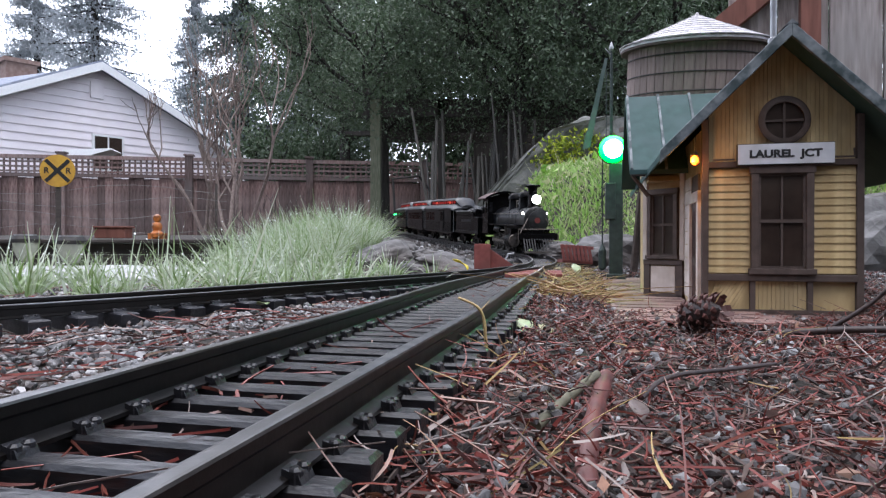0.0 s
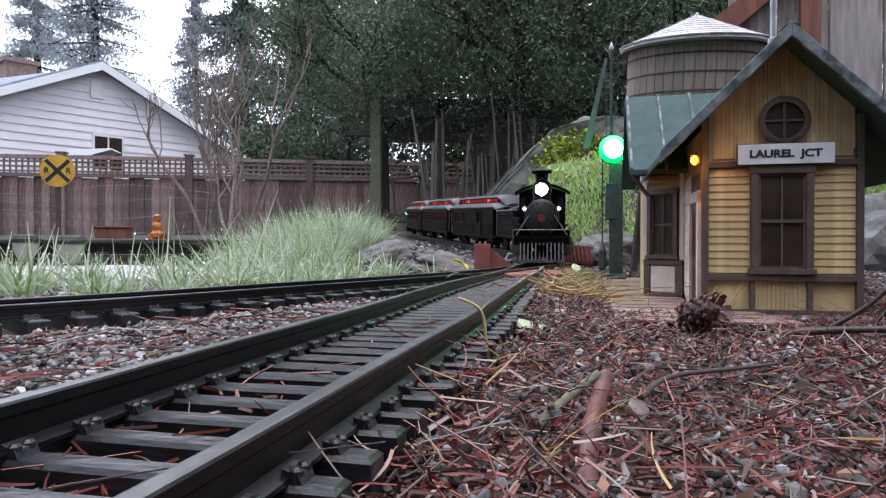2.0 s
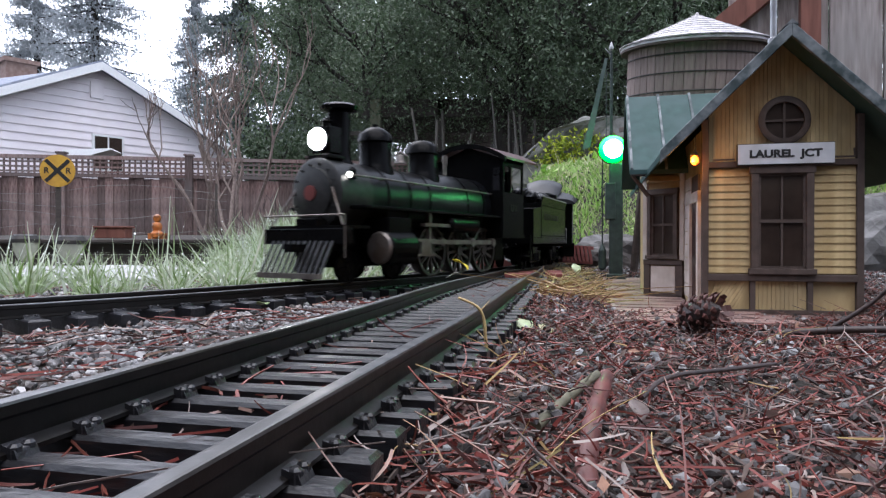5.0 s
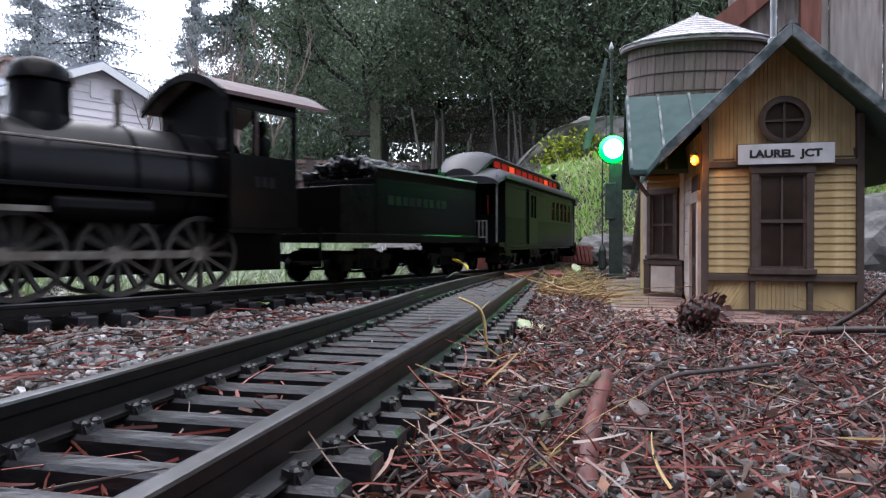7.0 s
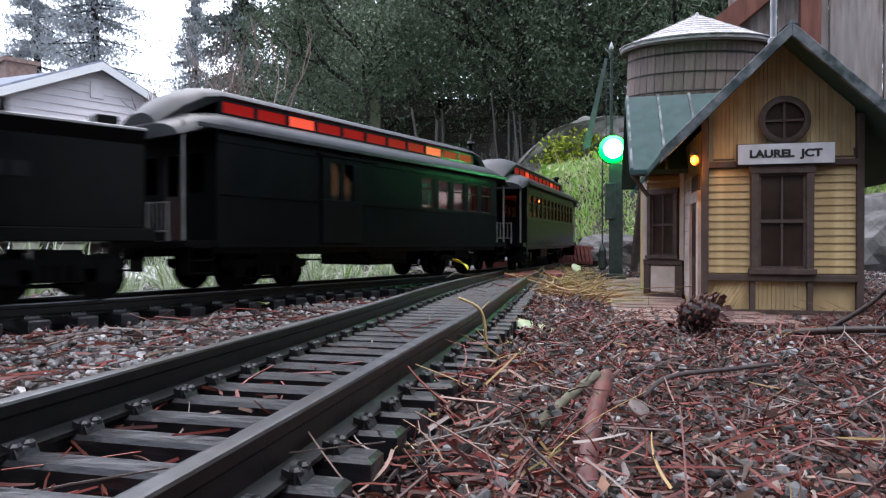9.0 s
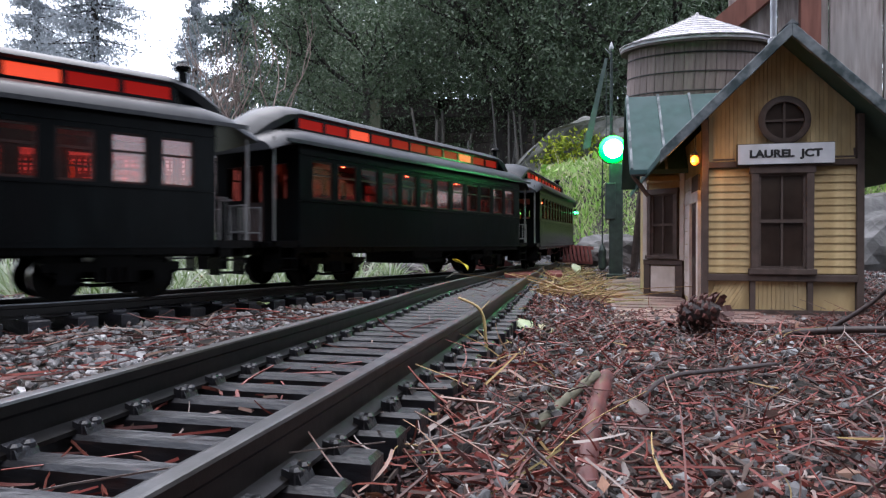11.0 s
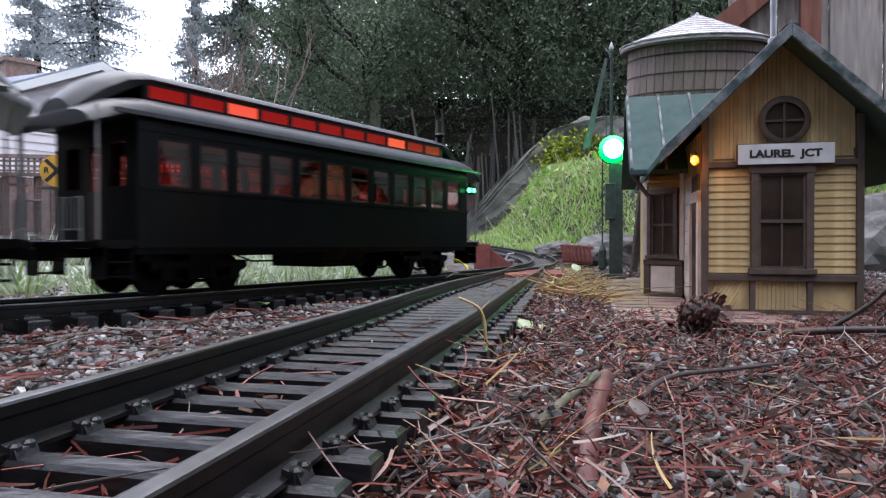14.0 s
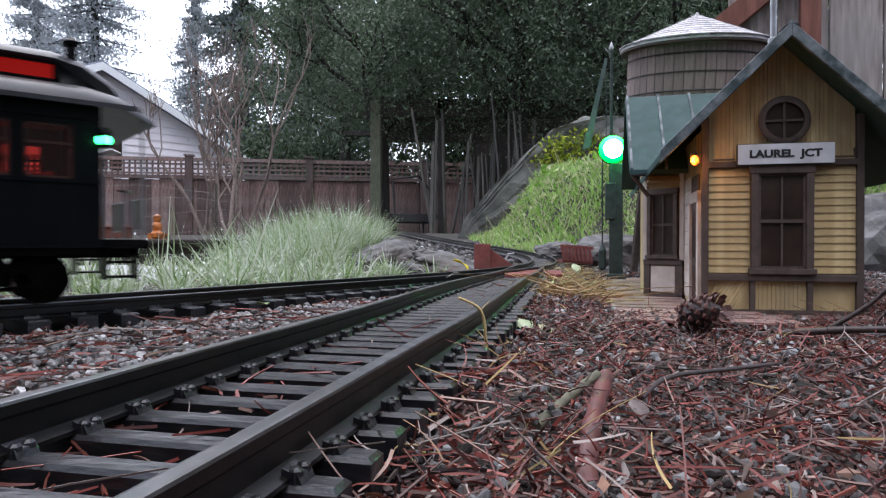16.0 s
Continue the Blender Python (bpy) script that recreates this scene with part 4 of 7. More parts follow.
    top = [(0.0300, 0.1320), (0.0275, 0.1345), (0.018, 0.1382), (0.008, 0.1402)]
    lo = [(x, z) for x, z in half] + [(-x, z) for x, z in reversed(half)]
    sh, rings, ys = Shape(), [], []
    ring_n = len(lo)
    for k in range(-12, 13):
        # both ends of the lower deck bow down into a hood
        y = L * k / 12 * 1.0
        e = max(0.0, (abs(y) - (bodyy - 0.004)) / (L - bodyy + 0.004))
        drop = 0.0075 * e * e
        ys.append(y)
        sh.v += [(x * (1 - 0.10 * e * e), y, z - drop - (z - 0.1055) * 0.35 * e) for x, z in lo]
    for i in range(24):
        for k in range(ring_n):
            a, b = i * ring_n + k, i * ring_n + (k + 1) % ring_n
            sh.f.append((a, b, b + ring_n, a + ring_n))
    sh.f += [tuple(range(ring_n)), tuple(range(24 * ring_n, 25 * ring_n))]
    part("lower_roof", sh, COACHROOF, t, "grey lower roof deck", smooth=True)
    part("eave_moulding", Shape().box(0.0525, 0.0543, -L + 0.012, L - 0.012, 0.1043, 0.1068).box(-0.0543, -0.0525, -L + 0.012, L - 0.012, 0.1043, 0.1068), COACHROOF, t)
    # clerestory: posts and red panes that emit in place of inner lamps
    CL = 0.185
    m = 11
    pit = 2 * CL / m
    for s in (-1, 1):
        cw = Shape()
        xa, xb = sorted((s * 0.0245, s * 0.0275))
        cw.box(xa, xb, -CL, CL, 0.1175, 0.1213).box(xa, xb, -CL, CL, 0.1290, 0.1330)
        for k in range(m + 1):
            y = -CL + k * pit
            cw.box(xa, xb, y - 0.0018, y + 0.0018, 0.1213, 0.1290)
        cl = part("clerestory_wall", cw, BLACK, t)
        for k in range(m):
            y = -CL + k * pit
            lit = k in (2, 8)
            part("pane", Shape().box(*sorted((s * 0.0252, s * 0.0266)), y + 0.0018, y + pit - 0.0018, 0.1213, 0.1290), LITPANE if lit else REDPANE, cl, "orange-red pane with its own glow" if lit else "red pane with its own faint glow")
    tp = [(x, z) for x, z in top] + [(-x, z) for x, z in reversed(top)]
    sh = Shape()
    N = 28
    for k in range(N + 1):
        y = -L + 0.004 + (2 * L - 0.008) * k / N
        e = max(0.0, (abs(y) - CL) / (L - 0.004 - CL))
        sh.v += [(x * (1 - 0.35 * e ** 3), y, z - 0.024 * e ** 1.8) for x, z in tp] + [(-0.028 * (1 - 0.3 * e ** 3), y, 0.1305 - 0.024 * e), (0.028 * (1 - 0.3 * e ** 3), y, 0.1305 - 0.024 * e)]
    rn = len(tp) + 2
    for i in range(N):
        for k in range(rn):
            a, b = i * rn + k, i * rn + (k + 1) % rn
            sh.f.append((a, b, b + rn, a + rn))
    sh.f += [tuple(range(rn)), tuple(range(N * rn, (N + 1) * rn))]
    part("upper_roof", sh, COACHROOF, t, "grey clerestory roof with bullnose ends", smooth=True)
    part("clerestory_end", Shape().box(-0.0265, 0.0265, CL, CL + 0.003, 0.113, 0.132), BLACK, t)
    part("clerestory_end", Shape().box(-0.0265, 0.0265, -CL - 0.003, -CL, 0.113, 0.132), BLACK, t)
    sp = Shape().turned([(0.0038, 0), (0.0032, 0.014), (0.0055, 0.0145), (0.006, 0.0165), (0.003, 0.019)], 12, Matrix.Translation((-0.0195, -0.195, 0.128)))
    part("stove_pipe", sp, BLACK, t, smooth=True)
    # inside: seats, bulbs
    if kind != "baggage":
        st = Shape().box(-0.010, 0.010, -0.004, 0.004, 0, 0.006).box(-0.010, 0.010, -0.0055, -0.003, 0.004, 0.026).mesh("seat", SEAT)
        for k in range(10):
            for s in (-1, 1):
                part("seat", st, SEAT, t, "maroon seat", at=Matrix.Translation((s * 0.031, -0.175 + k * 0.037, 0.044)))
    else:
        part("partition", Shape().box(-HW + 0.004, HW - 0.004, -0.0285, -0.026, 0.0345, 0.108), INNER, t)
    part("ceiling_panel", Shape().box(-HW + 0.0035, HW - 0.0035, -bodyy + 0.004, bodyy - 0.004, 0.1038, 0.1046), INNER, t)
    for s in (-1, 1):
        part("lining", Shape().box(*sorted((s * (HW - 0.0042), s * (HW - 0.0032))), -bodyy + 0.004, bodyy - 0.004, 0.0347, ZS - 0.001), INNER, t)
    bl = Shape().turned([(0.0005, -0.002), (0.0022, -0.001), (0.0026, 0.0008), (0.0015, 0.002)], 10).mesh("bulb", BULB)
    for y in ((-0.13, -0.02, 0.09) if kind != "baggage" else (-0.15, -0.07)):
        part("bulb", bl, BULB, t, "glowing orange bulb", at=Matrix.Translation((0, y, 0.1025)))
    for y in (-0.145, 0.145):
        truck(t, y)
    return t


REDWOOD = mat("varnished_red_wood", (0.022, 0.008, 0.006), (0.04, 0.013, 0.01), 0.5, scale=60, bump=0.1, stretch=(1, 1, 0.3), spec=0.2)

locomotive, tender_car = build_loco(), build_tender()
combine, coach_a, coach_b = build_car("baggage"), build_car("coach"), build_car("coach")
coach_b["label"] = "dark green rear passenger coach carrying green marker lamps"
for s in (-1, 1):
    mk = part("marker_lamp", Shape().turned([(0.0035, 0), (0.0035, 0.008), (0.0015, 0.011)], 12, Matrix.Translation((s * 0.0515, -0.207, 0.083))).box(*sorted((s * 0.046, s * 0.0515)), -0.209, -0.205, 0.085, 0.087), BLACK, coach_b, "rear marker lamp")
    part("lamp_lens", Shape().turned([(0.0024, 0), (0.0015, 0.0012)], 12, Matrix.Translation((s * 0.055, -0.207, 0.087)) @ Matrix.Rotation(radians(s * 90), 4, "Y")), GREENLENS, mk, "glowing green lens")
    part("lamp_lens", Shape().turned([(0.0024, 0), (0.0015, 0.0012)], 12, Matrix.Translation((s * 0.0515, -0.2035, 0.087)) @ Matrix.Rotation(radians(-90), 4, "X")), GREENLENS, mk, "glowing green lens")

# where each one's middle rides behind the headlight, and its half wheelbase
LOCO_STRETCH = Matrix.Translation((0, 0.172, 0)) @ Matrix.Diagonal((1.08, 1.055, 1.155, 1)) @ Matrix.Translation((0, -0.172, 0))
CAR_STRETCH = Matrix.Diagonal((1.06, 0.965, 1.08, 1))
COACH_STRETCH = Matrix.Diagonal((1.06, 0.93, 1.08, 1))


def stretch(t, m, seen):
    """Stretch a finished vehicle to fit the camera's view; wheels keep their own."""
    wheels = {w for w, p, r in SPIN}
    flat = Matrix.Diagonal((*m.to_scale(), 1))
    for o in t.children_recursive:
        if o in wheels or o.parent in wheels:
            continue
        moved = o.matrix_basis.translation.length > 1e-6
        if moved:
            o.matrix_basis = Matrix.Translation(m @ o.matrix_basis.translation) @ o.matrix_basis.to_3x3().to_4x4()
        if o.data.name not in seen:
            seen.add(o.data.name)
            o.data.transform(flat if moved else m)


done = set()
stretch(locomotive, LOCO_STRETCH, done)
stretch(tender_car, Matrix.Diagonal((1.08, 1.13, 1.2, 1)), done)
for car in (combine, coach_a, coach_b):
    stretch(car, CAR_STRETCH if car is combine else COACH_STRETCH, done)
grown = set()
for i, (w, p, r) in enumerate(SPIN):
    if w.parent is locomotive:
        k = 1.08
        SPIN[i] = (w, (p[0], 0.172 + (p[1] - 0.172) * 1.055, r * k), r * k)
        for o in (w, *w.children):
            if o.data.name not in grown:
                grown.add(o.data.name)
                o.data.transform(Matrix.Diagonal((1, k, k, 1)))
    else:
        SPIN[i] = (w, (p[0], p[1] * (1.13 if w.parent is tender_car else 0.95), p[2]), r)
DRIVER = DRIVER_R * 1.08
RIDES = [(locomotive, 0.172, 0.105), (tender_car, 0.491, 0.06), (combine, 0.845, 0.138), (coach_a, 1.307, 0.138), (coach_b, 1.761, 0.138)]
RUN = np.polyfit([0, 3.5, 6.3, 9.0, 11.5, 13.0, 14.0, 15.0, 16.0], [3.69, 4.425, 4.972, 5.512, 6.008, 6.302, 6.495, 6.69, 6.885], 3)


def headlight_s(t):
    """How far along the main line the headlight is at t seconds."""
    return float(np.polyval(RUN, t))


def motions():
    times = [i / 10 for i in range(161)]
    for ob, back, base in RIDES:
        rows = []
        for t in times:
            s = headlight_s(t) - back
            a, b = main_line.at(s + base), main_line.at(s - base)
            w = (a - b).normalized()
            m = pose(0, 0, 0, math.degrees(math.asin(w.z)), 0, math.degrees(math.atan2(-w.x, w.y)))
            m.translation = (a + b) / 2
            rows.append((t, m))
        walk(ob, rows)
    fine = [i / 15 for i in range(241)]
    for w, p, r in SPIN:
        walk(w, [(t, pose(*p) @ pose(0, 0, 0, -math.degrees((headlight_s(t) - 3.0) / r) % 360)) for t in fine])
    for rod, p, crank, s in RODS:
        rows = []
        for t in fine:
            a = (headlight_s(t) - 3.0) / DRIVER + (math.pi / 2 if s > 0 else 0)
            rows.append((t, pose(p[0], p[1] + crank * math.sin(a), DRIVER + crank * math.cos(a))))
        walk(rod, rows)


# ---------- station ----------
YELLOW = mat("buff_yellow_paint", (0.4, 0.28, 0.12), (0.56, 0.42, 0.21), 0.7, scale=140, bump=0.45, c3=(0.36, 0.27, 0.14), scale3=30, stretch=(1, 1, 0.35), vary=0.1, dist=0.0008)
BROWN = mat("brown_trim_paint", (0.052, 0.034, 0.027), (0.09, 0.062, 0.05), 0.7, scale=150, bump=0.3, c3=(0.07, 0.05, 0.04), scale3=50, dist=0.0005)
# pale trim paint; on the side boards it carries light from the left
PALE = mat("pale_side_paint", (0.55, 0.48, 0.42), (0.65, 0.58, 0.52), 0.6, scale=150, bump=0.2, c3=(0.45, 0.38, 0.32), scale3=40, dist=0.0005)
ROOFGREEN = mat("green_metal_roof", (0.016, 0.05, 0.046), (0.03, 0.075, 0.068), 0.6, 0.0, scale=90, bump=0.2, c3=(0.04, 0.075, 0.075), scale3=25, dist=0.0006, spec=0.25)
ROOFRAKE = mat("grey_green_bargeboard", (0.02, 0.035, 0.037), (0.04, 0.06, 0.064), 0.6, scale=160, bump=0.5, c3=(0.2, 0.22, 0.23), scale3=95, dist=0.0006)
DARKGLASS = mat("dirty_dark_glass", (0.02, 0.013, 0.01), (0.04, 0.026, 0.02), 0.3, scale=70, bump=0.05, c3=(0.05, 0.036, 0.028), scale3=30, spec=0.3)
SIGNWHITE = mat("sign_white", (0.6, 0.6, 0.62), (0.7, 0.7, 0.72), 0.5, scale=120, bump=0.1, c3=(0.5, 0.5, 0.5), scale3=40)
SIGNBLACK = mat("sign_black", (0.015, 0.015, 0.015), None, 0.5, bump=0)
PLATFORM = mat("platform_boards", (0.2, 0.125, 0.105), (0.31, 0.2, 0.17), 0.75, scale=90, bump=0.4, c3=(0.13, 0.08, 0.07), scale3=20, dist=0.0008)
LANTERN = mat("lantern_bulb", (1.0, 0.5, 0.1), None, 0.3, bump=0, glow=(1.0, 0.1, 0.003), power=2.2)
METAL = mat("galvanised_pipe", (0.3, 0.3, 0.31), (0.45, 0.45, 0.46), 0.4, 0.7, scale=100, bump=0.1)
DARKMETAL = mat("dark_green_metal", (0.02, 0.03, 0.028), (0.04, 0.055, 0.05), 0.5, 0.2, scale=120, bump=0.15)
TANKWOOD = mat("weathered_tank_stave", (0.16, 0.12, 0.105), (0.25, 0.195, 0.175), 0.8, scale=60, bump=0.3, vary=0.13, stretch=(3, 3, 0.4), dist=0.001)
SHINGLE = mat("pale_shingle", (0.42, 0.4, 0.41), (0.6, 0.58, 0.59), 0.75, scale=120, bump=0.3, vary=0.25, dist=0.001)
IRON = mat("black_hoop", (0.02, 0.02, 0.02), (0.04, 0.035, 0.03), 0.6, 0.3, scale=120, bump=0.1)

ST_AT = pose(0.174, 0.435, 0.006, 0, 0, -12.9)
W, DEPTH, HB = 0.096, 0.32, 0.0985


def text_part(name, words, size, material, parent, at, squeeze=1.0, weight=0.0):
    cu = bpy.data.curves.new(name, "FONT")
    cu.body, cu.size, cu.align_x, cu.align_y, cu.extrude, cu.offset = words, size, "CENTER", "CENTER", 0.00025, weight
    tmp = bpy.data.objects.new(name, cu)
    me = bpy.data.meshes.new_from_object(tmp)
    bpy.data.objects.remove(tmp)
    me.transform(Matrix.Diagonal((squeeze, 1, 1, 1)))
    me.materials.clear()
    me.materials.append(material)
    ob = new(name, me)
    ob.parent, ob.matrix_basis = parent, at
    return ob


def sash_window(parent, x0, x1, z0, z1, m, wide=0.0045, label="brown sash window"):
    """A framed four-light sash window on the wall plane y = 0 of m, looking towards -y."""
    f = Shape().box(x0, x0 + wide, -0.0022, 0.001, z0, z1, m).box(x1 - wide, x1, -0.0022, 0.001, z0, z1, m)
    f.box(x0 - 0.001, x1 + 0.001, -0.0026, 0.001, z1 - wide, z1 + 0.001, m).box(x0 - 0.0015, x1 + 0.0015, -0.0034, 0.001, z0 - 0.001, z0 + wide * 0.6, m)
    w = part("window", f, BROWN, parent, label, bevel=0.0003)
    a, b, c, d = x0 + wide, x1 - wide, z0 + wide * 0.6, z1 - wide
    mid, zz = (a + b) / 2, (c + d) / 2
    s = Shape().box(a, a + 0.0016, -0.0006, 0.0012, c, d, m).box(b - 0.0016, b, -0.0006, 0.0012, c, d, m).box(a, b, -0.0009, 0.0012, zz - 0.0011, zz + 0.0011, m)
    s.box(mid - 0.0007, mid + 0.0007, -0.0004, 0.0012, c, d, m).box(a, b, -0.0006, 0.0012, d - 0.0014, d, m).box(a, b, -0.0006, 0.0012, c, c + 0.0016, m)
    part("sash", s, BROWN, w)
    for q0, q1 in ((c, zz), (zz, d)):
        part("pane", Shape().box(a, mid, 0.0006, 0.0014, q0, q1, m), DARKGLASS, w)
        part("pane", Shape().box(mid, b, 0.0006, 0.0014, q0, q1, m), DARKGLASS, w)
    return w


def build_station():
    t = thing("station_building", "small buff yellow model railway station with green gabled roofs", "station building", ST_AT)
    I = Matrix.Identity(4)
    core = Shape().box(0.003, W - 0.003, 0.003, DEPTH, 0.0, 0.126)
    core.prism([(0.003, 0.1255), (W - 0.003, 0.1255), (W / 2, 0.1755)], 0.003, DEPTH)
    core.prism([(0.107, HB), (0.223, HB), (0.165, HB + 0.058)], -0.026, 0.05, "x")
    core.prism([(0.0035, 0.107), (-0.0265, 0.137), (-0.0265, 0.193), (0.0035, 0.223)], 0.0, 0.118, "z")
    body = part("wall", core, YELLOW, t)
    # front: lap boards, wainscot, frames
    rowh = (0.0955 - 0.0265) / 14
    for x0, x1 in ((0.003, 0.0295), (0.0675, W - 0.003)):
        me = Shape().prism([(0.003, 0), (0.0014, 0), (0.0022, rowh + 0.0002), (0.003, rowh + 0.0002)], x0, x1, "x").mesh("clapboard", YELLOW)
        for i in range(14):
            part("clapboard", me, YELLOW, body, at=Matrix.Translation((0, 0, 0.0265 + i * rowh)))
    for x0, x1 in ((0.003, 0.0295), (0.0325, 0.064), (0.067, W - 0.003)):
        slant = 0.006 if x0 < 0.01 else (-0.006 if x0 > 0.06 else 0.0)
        n = int((x1 - x0) / 0.0026)
        for i in range(n):
            xa = x0 + i * (x1 - x0) / n
            xb = xa + (x1 - x0) / n - 0.00025
            lo, hi = (max(x0, min(x1, xa - slant)), max(x0, min(x1, xb - slant))), (max(x0, min(x1, xa + slant)), max(x0, min(x1, xb + slant)))
            sh = Shape().add([(lo[0], 0.002, 0.002), (lo[1], 0.002, 0.002), (hi[1], 0.002, 0.0212), (hi[0], 0.002, 0.0212), (lo[0], 0.003, 0.002), (lo[1], 0.003, 0.002), (hi[1], 0.003, 0.0212), (hi[0], 0.003, 0.0212)],
                             [(0, 1, 2, 3), (4, 7, 6, 5), (0, 4, 5, 1), (1, 5, 6, 2), (2, 6, 7, 3), (3, 7, 4, 0)])
            if hi[1] - lo[0] > 0.0006:
                part("board", sh, YELLOW, body)
    # gable boards
    for i in range(34):
        xa = 0.004 + i * (W - 0.008) / 34
        xm = xa + (W - 0.008) / 68
        top = 0.1765 - abs(xm - W / 2) * 1.0
        xb = xa + (W - 0.008) / 34 - 0.0002
        part("board", Shape().prism([(xa, 0.1005), (xb, 0.1005), (xb, 0.177 - abs(xb - W / 2)), (xa, 0.177 - abs(xa - W / 2))], 0.0021, 0.003), YELLOW, body)
    part("corner_post", Shape().box(-0.0006, 0.0036, -0.0006, 0.0036, 0, 0.129), BROWN, body, bevel=0.0003)
    part("corner_post", Shape().box(W - 0.0036, W + 0.0006, -0.0006, 0.0036, 0, 0.129), BROWN, body, bevel=0.0003)
    part("belt_rail", Shape().box(0.003, W - 0.003, -0.0012, 0.003, 0.0212, 0.0258), BROWN, body, bevel=0.0004)
    part("belt_rail", Shape().box(0.003, W - 0.003, -0.0008, 0.003, 0.0963, 0.1003), BROWN, body, bevel=0.0004)
    part("skirting", Shape().box(0.003, W - 0.003, -0.0006, 0.003, 0.0, 0.0024), BROWN, body)
    for x in (0.0295, 0.064):
        part("stile", Shape().box(x, x + 0.0032, -0.0002, 0.003, 0.0024, 0.0212), BROWN, body)
    sash_window(t, 0.0297, 0.0672, 0.0268, 0.0962, I, 0.0045)
    # round gable window
    Y = Matrix.Rotation(radians(90), 4, "X")
    M = Matrix.Translation((W / 2 + 0.0015, 0.001, 0.1262)) @ Y @ Matrix.Diagonal((0.92, 0.92, 1, 1))
    rw = part("round_window", Shape().turned([(0.0165, 0), (0.0172, 0.0025), (0.0150, 0.0034), (0.0128, 0.0034), (0.0128, 0.0005)], 36, M, cap=False), BROWN, t, "round gable window with cross bars", smooth=True)
    part("pane", Shape().turned([(0.0131, 0.0), (0.0131, 0.0009)], 32, M), DARKGLASS, rw)
    part("cross_bar", Shape().box(-0.0008, 0.0008, -0.013, 0.013, 0.0008, 0.0022, M).box(-0.013, 0.013, -0.0008, 0.0008, 0.0008, 0.0022, M), BROWN, rw)
    # sign
    sg = part("name_board", Shape().box(0.0205, 0.0785, -0.0042, -0.0012, 0.0972, 0.1110), SIGNBLACK, t, "white name board with black edge", bevel=0.0002)
    part("board_face", Shape().box(0.0209, 0.0781, -0.0046, -0.0041, 0.0976, 0.1106), SIGNWHITE, sg)
    text_part("lettering", "LAUREL  JCT", 0.0066, SIGNBLACK, sg, pose(0.0492, -0.0047, 0.1040, 90, 0, 0), 1.17, 0.0003)
    # shelf brackets beside the sign
    part("bracket", Shape().tube([(0.0795, -0.001, 0.1015), (0.0905, -0.001, 0.1015), (0.0905, -0.001, 0.107)], 0.0007, 5), BROWN, t)
    part("bracket", Shape().tube([(0.006, -0.001, 0.1015), (0.0195, -0.001, 0.1015)], 0.0006, 5), BROWN, t)
    # side wall: door, pale edges, then the bay with its window
    SIDE_M = Matrix(((0, 1, 0, 0.003), (1, 0, 0, 0), (0, 0, 1, 0), (0, 0, 0, 1)))   # x -> back, y -> inwards
    dr = part("door", Shape().box(0.022, 0.030, -0.003, 0.001, 0, 0.082, SIDE_M).box(0.062, 0.070, -0.003, 0.001, 0, 0.082, SIDE_M).box(0.022, 0.070, -0.003, 0.001, 0.076, 0.0835, SIDE_M), PALE, t, "pale framed plank door")
    part("door_leaf", Shape().box(0.030, 0.062, -0.001, 0.001, 0.001, 0.076, SIDE_M), BROWN, dr)
    part("door_leaf_panel", Shape().box(0.034, 0.058, -0.0016, 0.001, 0.006, 0.030, SIDE_M).box(0.034, 0.058, -0.0016, 0.001, 0.036, 0.070, SIDE_M), REDWOOD, dr)
    part("transom", Shape().box(0.030, 0.062, -0.0014, 0.001, 0.084, 0.096, SIDE_M), BROWN, t)
    for i in range(9):
        part("clapboard", Shape().box(0.004, 0.0215, -0.0008, 0.001, 0.004 + i * 0.0105, 0.0138 + i * 0.0105, SIDE_M), PALE, body)
        part("clapboard", Shape().box(0.0705, 0.106, -0.0008, 0.001, 0.004 + i * 0.0105, 0.0138 + i * 0.0105, SIDE_M), PALE, body)
    BAY = Matrix.Translation((0.0035, 0.107, 0)) @ Matrix(((-0.7071, 0.7071, 0, 0), (0.7071, 0.7071, 0, 0), (0, 0, 1, 0), (0, 0, 0, 1))) @ Matrix.Translation((0, -0.0018, 0))
    sash_window(t, 0.006, 0.037, 0.034, 0.092, BAY, 0.0035)
    part("wainscot_panel", Shape().box(0.009, 0.034, -0.0008, 0.001, 0.005, 0.027, BAY), PALE, t, "pale painted panel")
    part("wainscot_frame", Shape().box(0.001, 0.008, -0.0014, 0.001, 0, 0.032, BAY).box(0.035, 0.0415, -0.0014, 0.001, 0, 0.032, BAY).box(0.001, 0.0415, -0.0018, 0.001, 0.028, 0.0325, BAY).box(0.001, 0.0415, -0.0014, 0.001, 0, 0.004, BAY), BROWN, t, bevel=0.0003)
    part("bay_post", Shape().box(0.0, 0.004, -0.001, 0.002, 0.032, 0.11, BAY).box(0.0385, 0.0425, -0.001, 0.002, 0.032, 0.11, BAY), PALE, t)
    # main roof: two planes, thick bargeboards
    OV, EA, ZR = 0.020, 0.040, 0.1825
    slope = 1.0
    for s in (-1, 1):
        run = W / 2 + (EA if s > 0 else 0.0285)
        xe = W / 2 + s * run
        ze = ZR - run * slope
        pts = [(W / 2, ZR), (xe, ze), (xe, ze - 0.005), (W / 2, ZR - 0.005)]
        part("roof", Shape().prism(pts, -OV, DEPTH + OV), ROOFGREEN, t, "green metal roof slope", bevel=0.0004)
        bp = [(W / 2, ZR + 0.0012), (xe - s * -0.001, ze + 0.0004), (xe - s * -0.001, ze - 0.0082), (W / 2, ZR - 0.0080)]
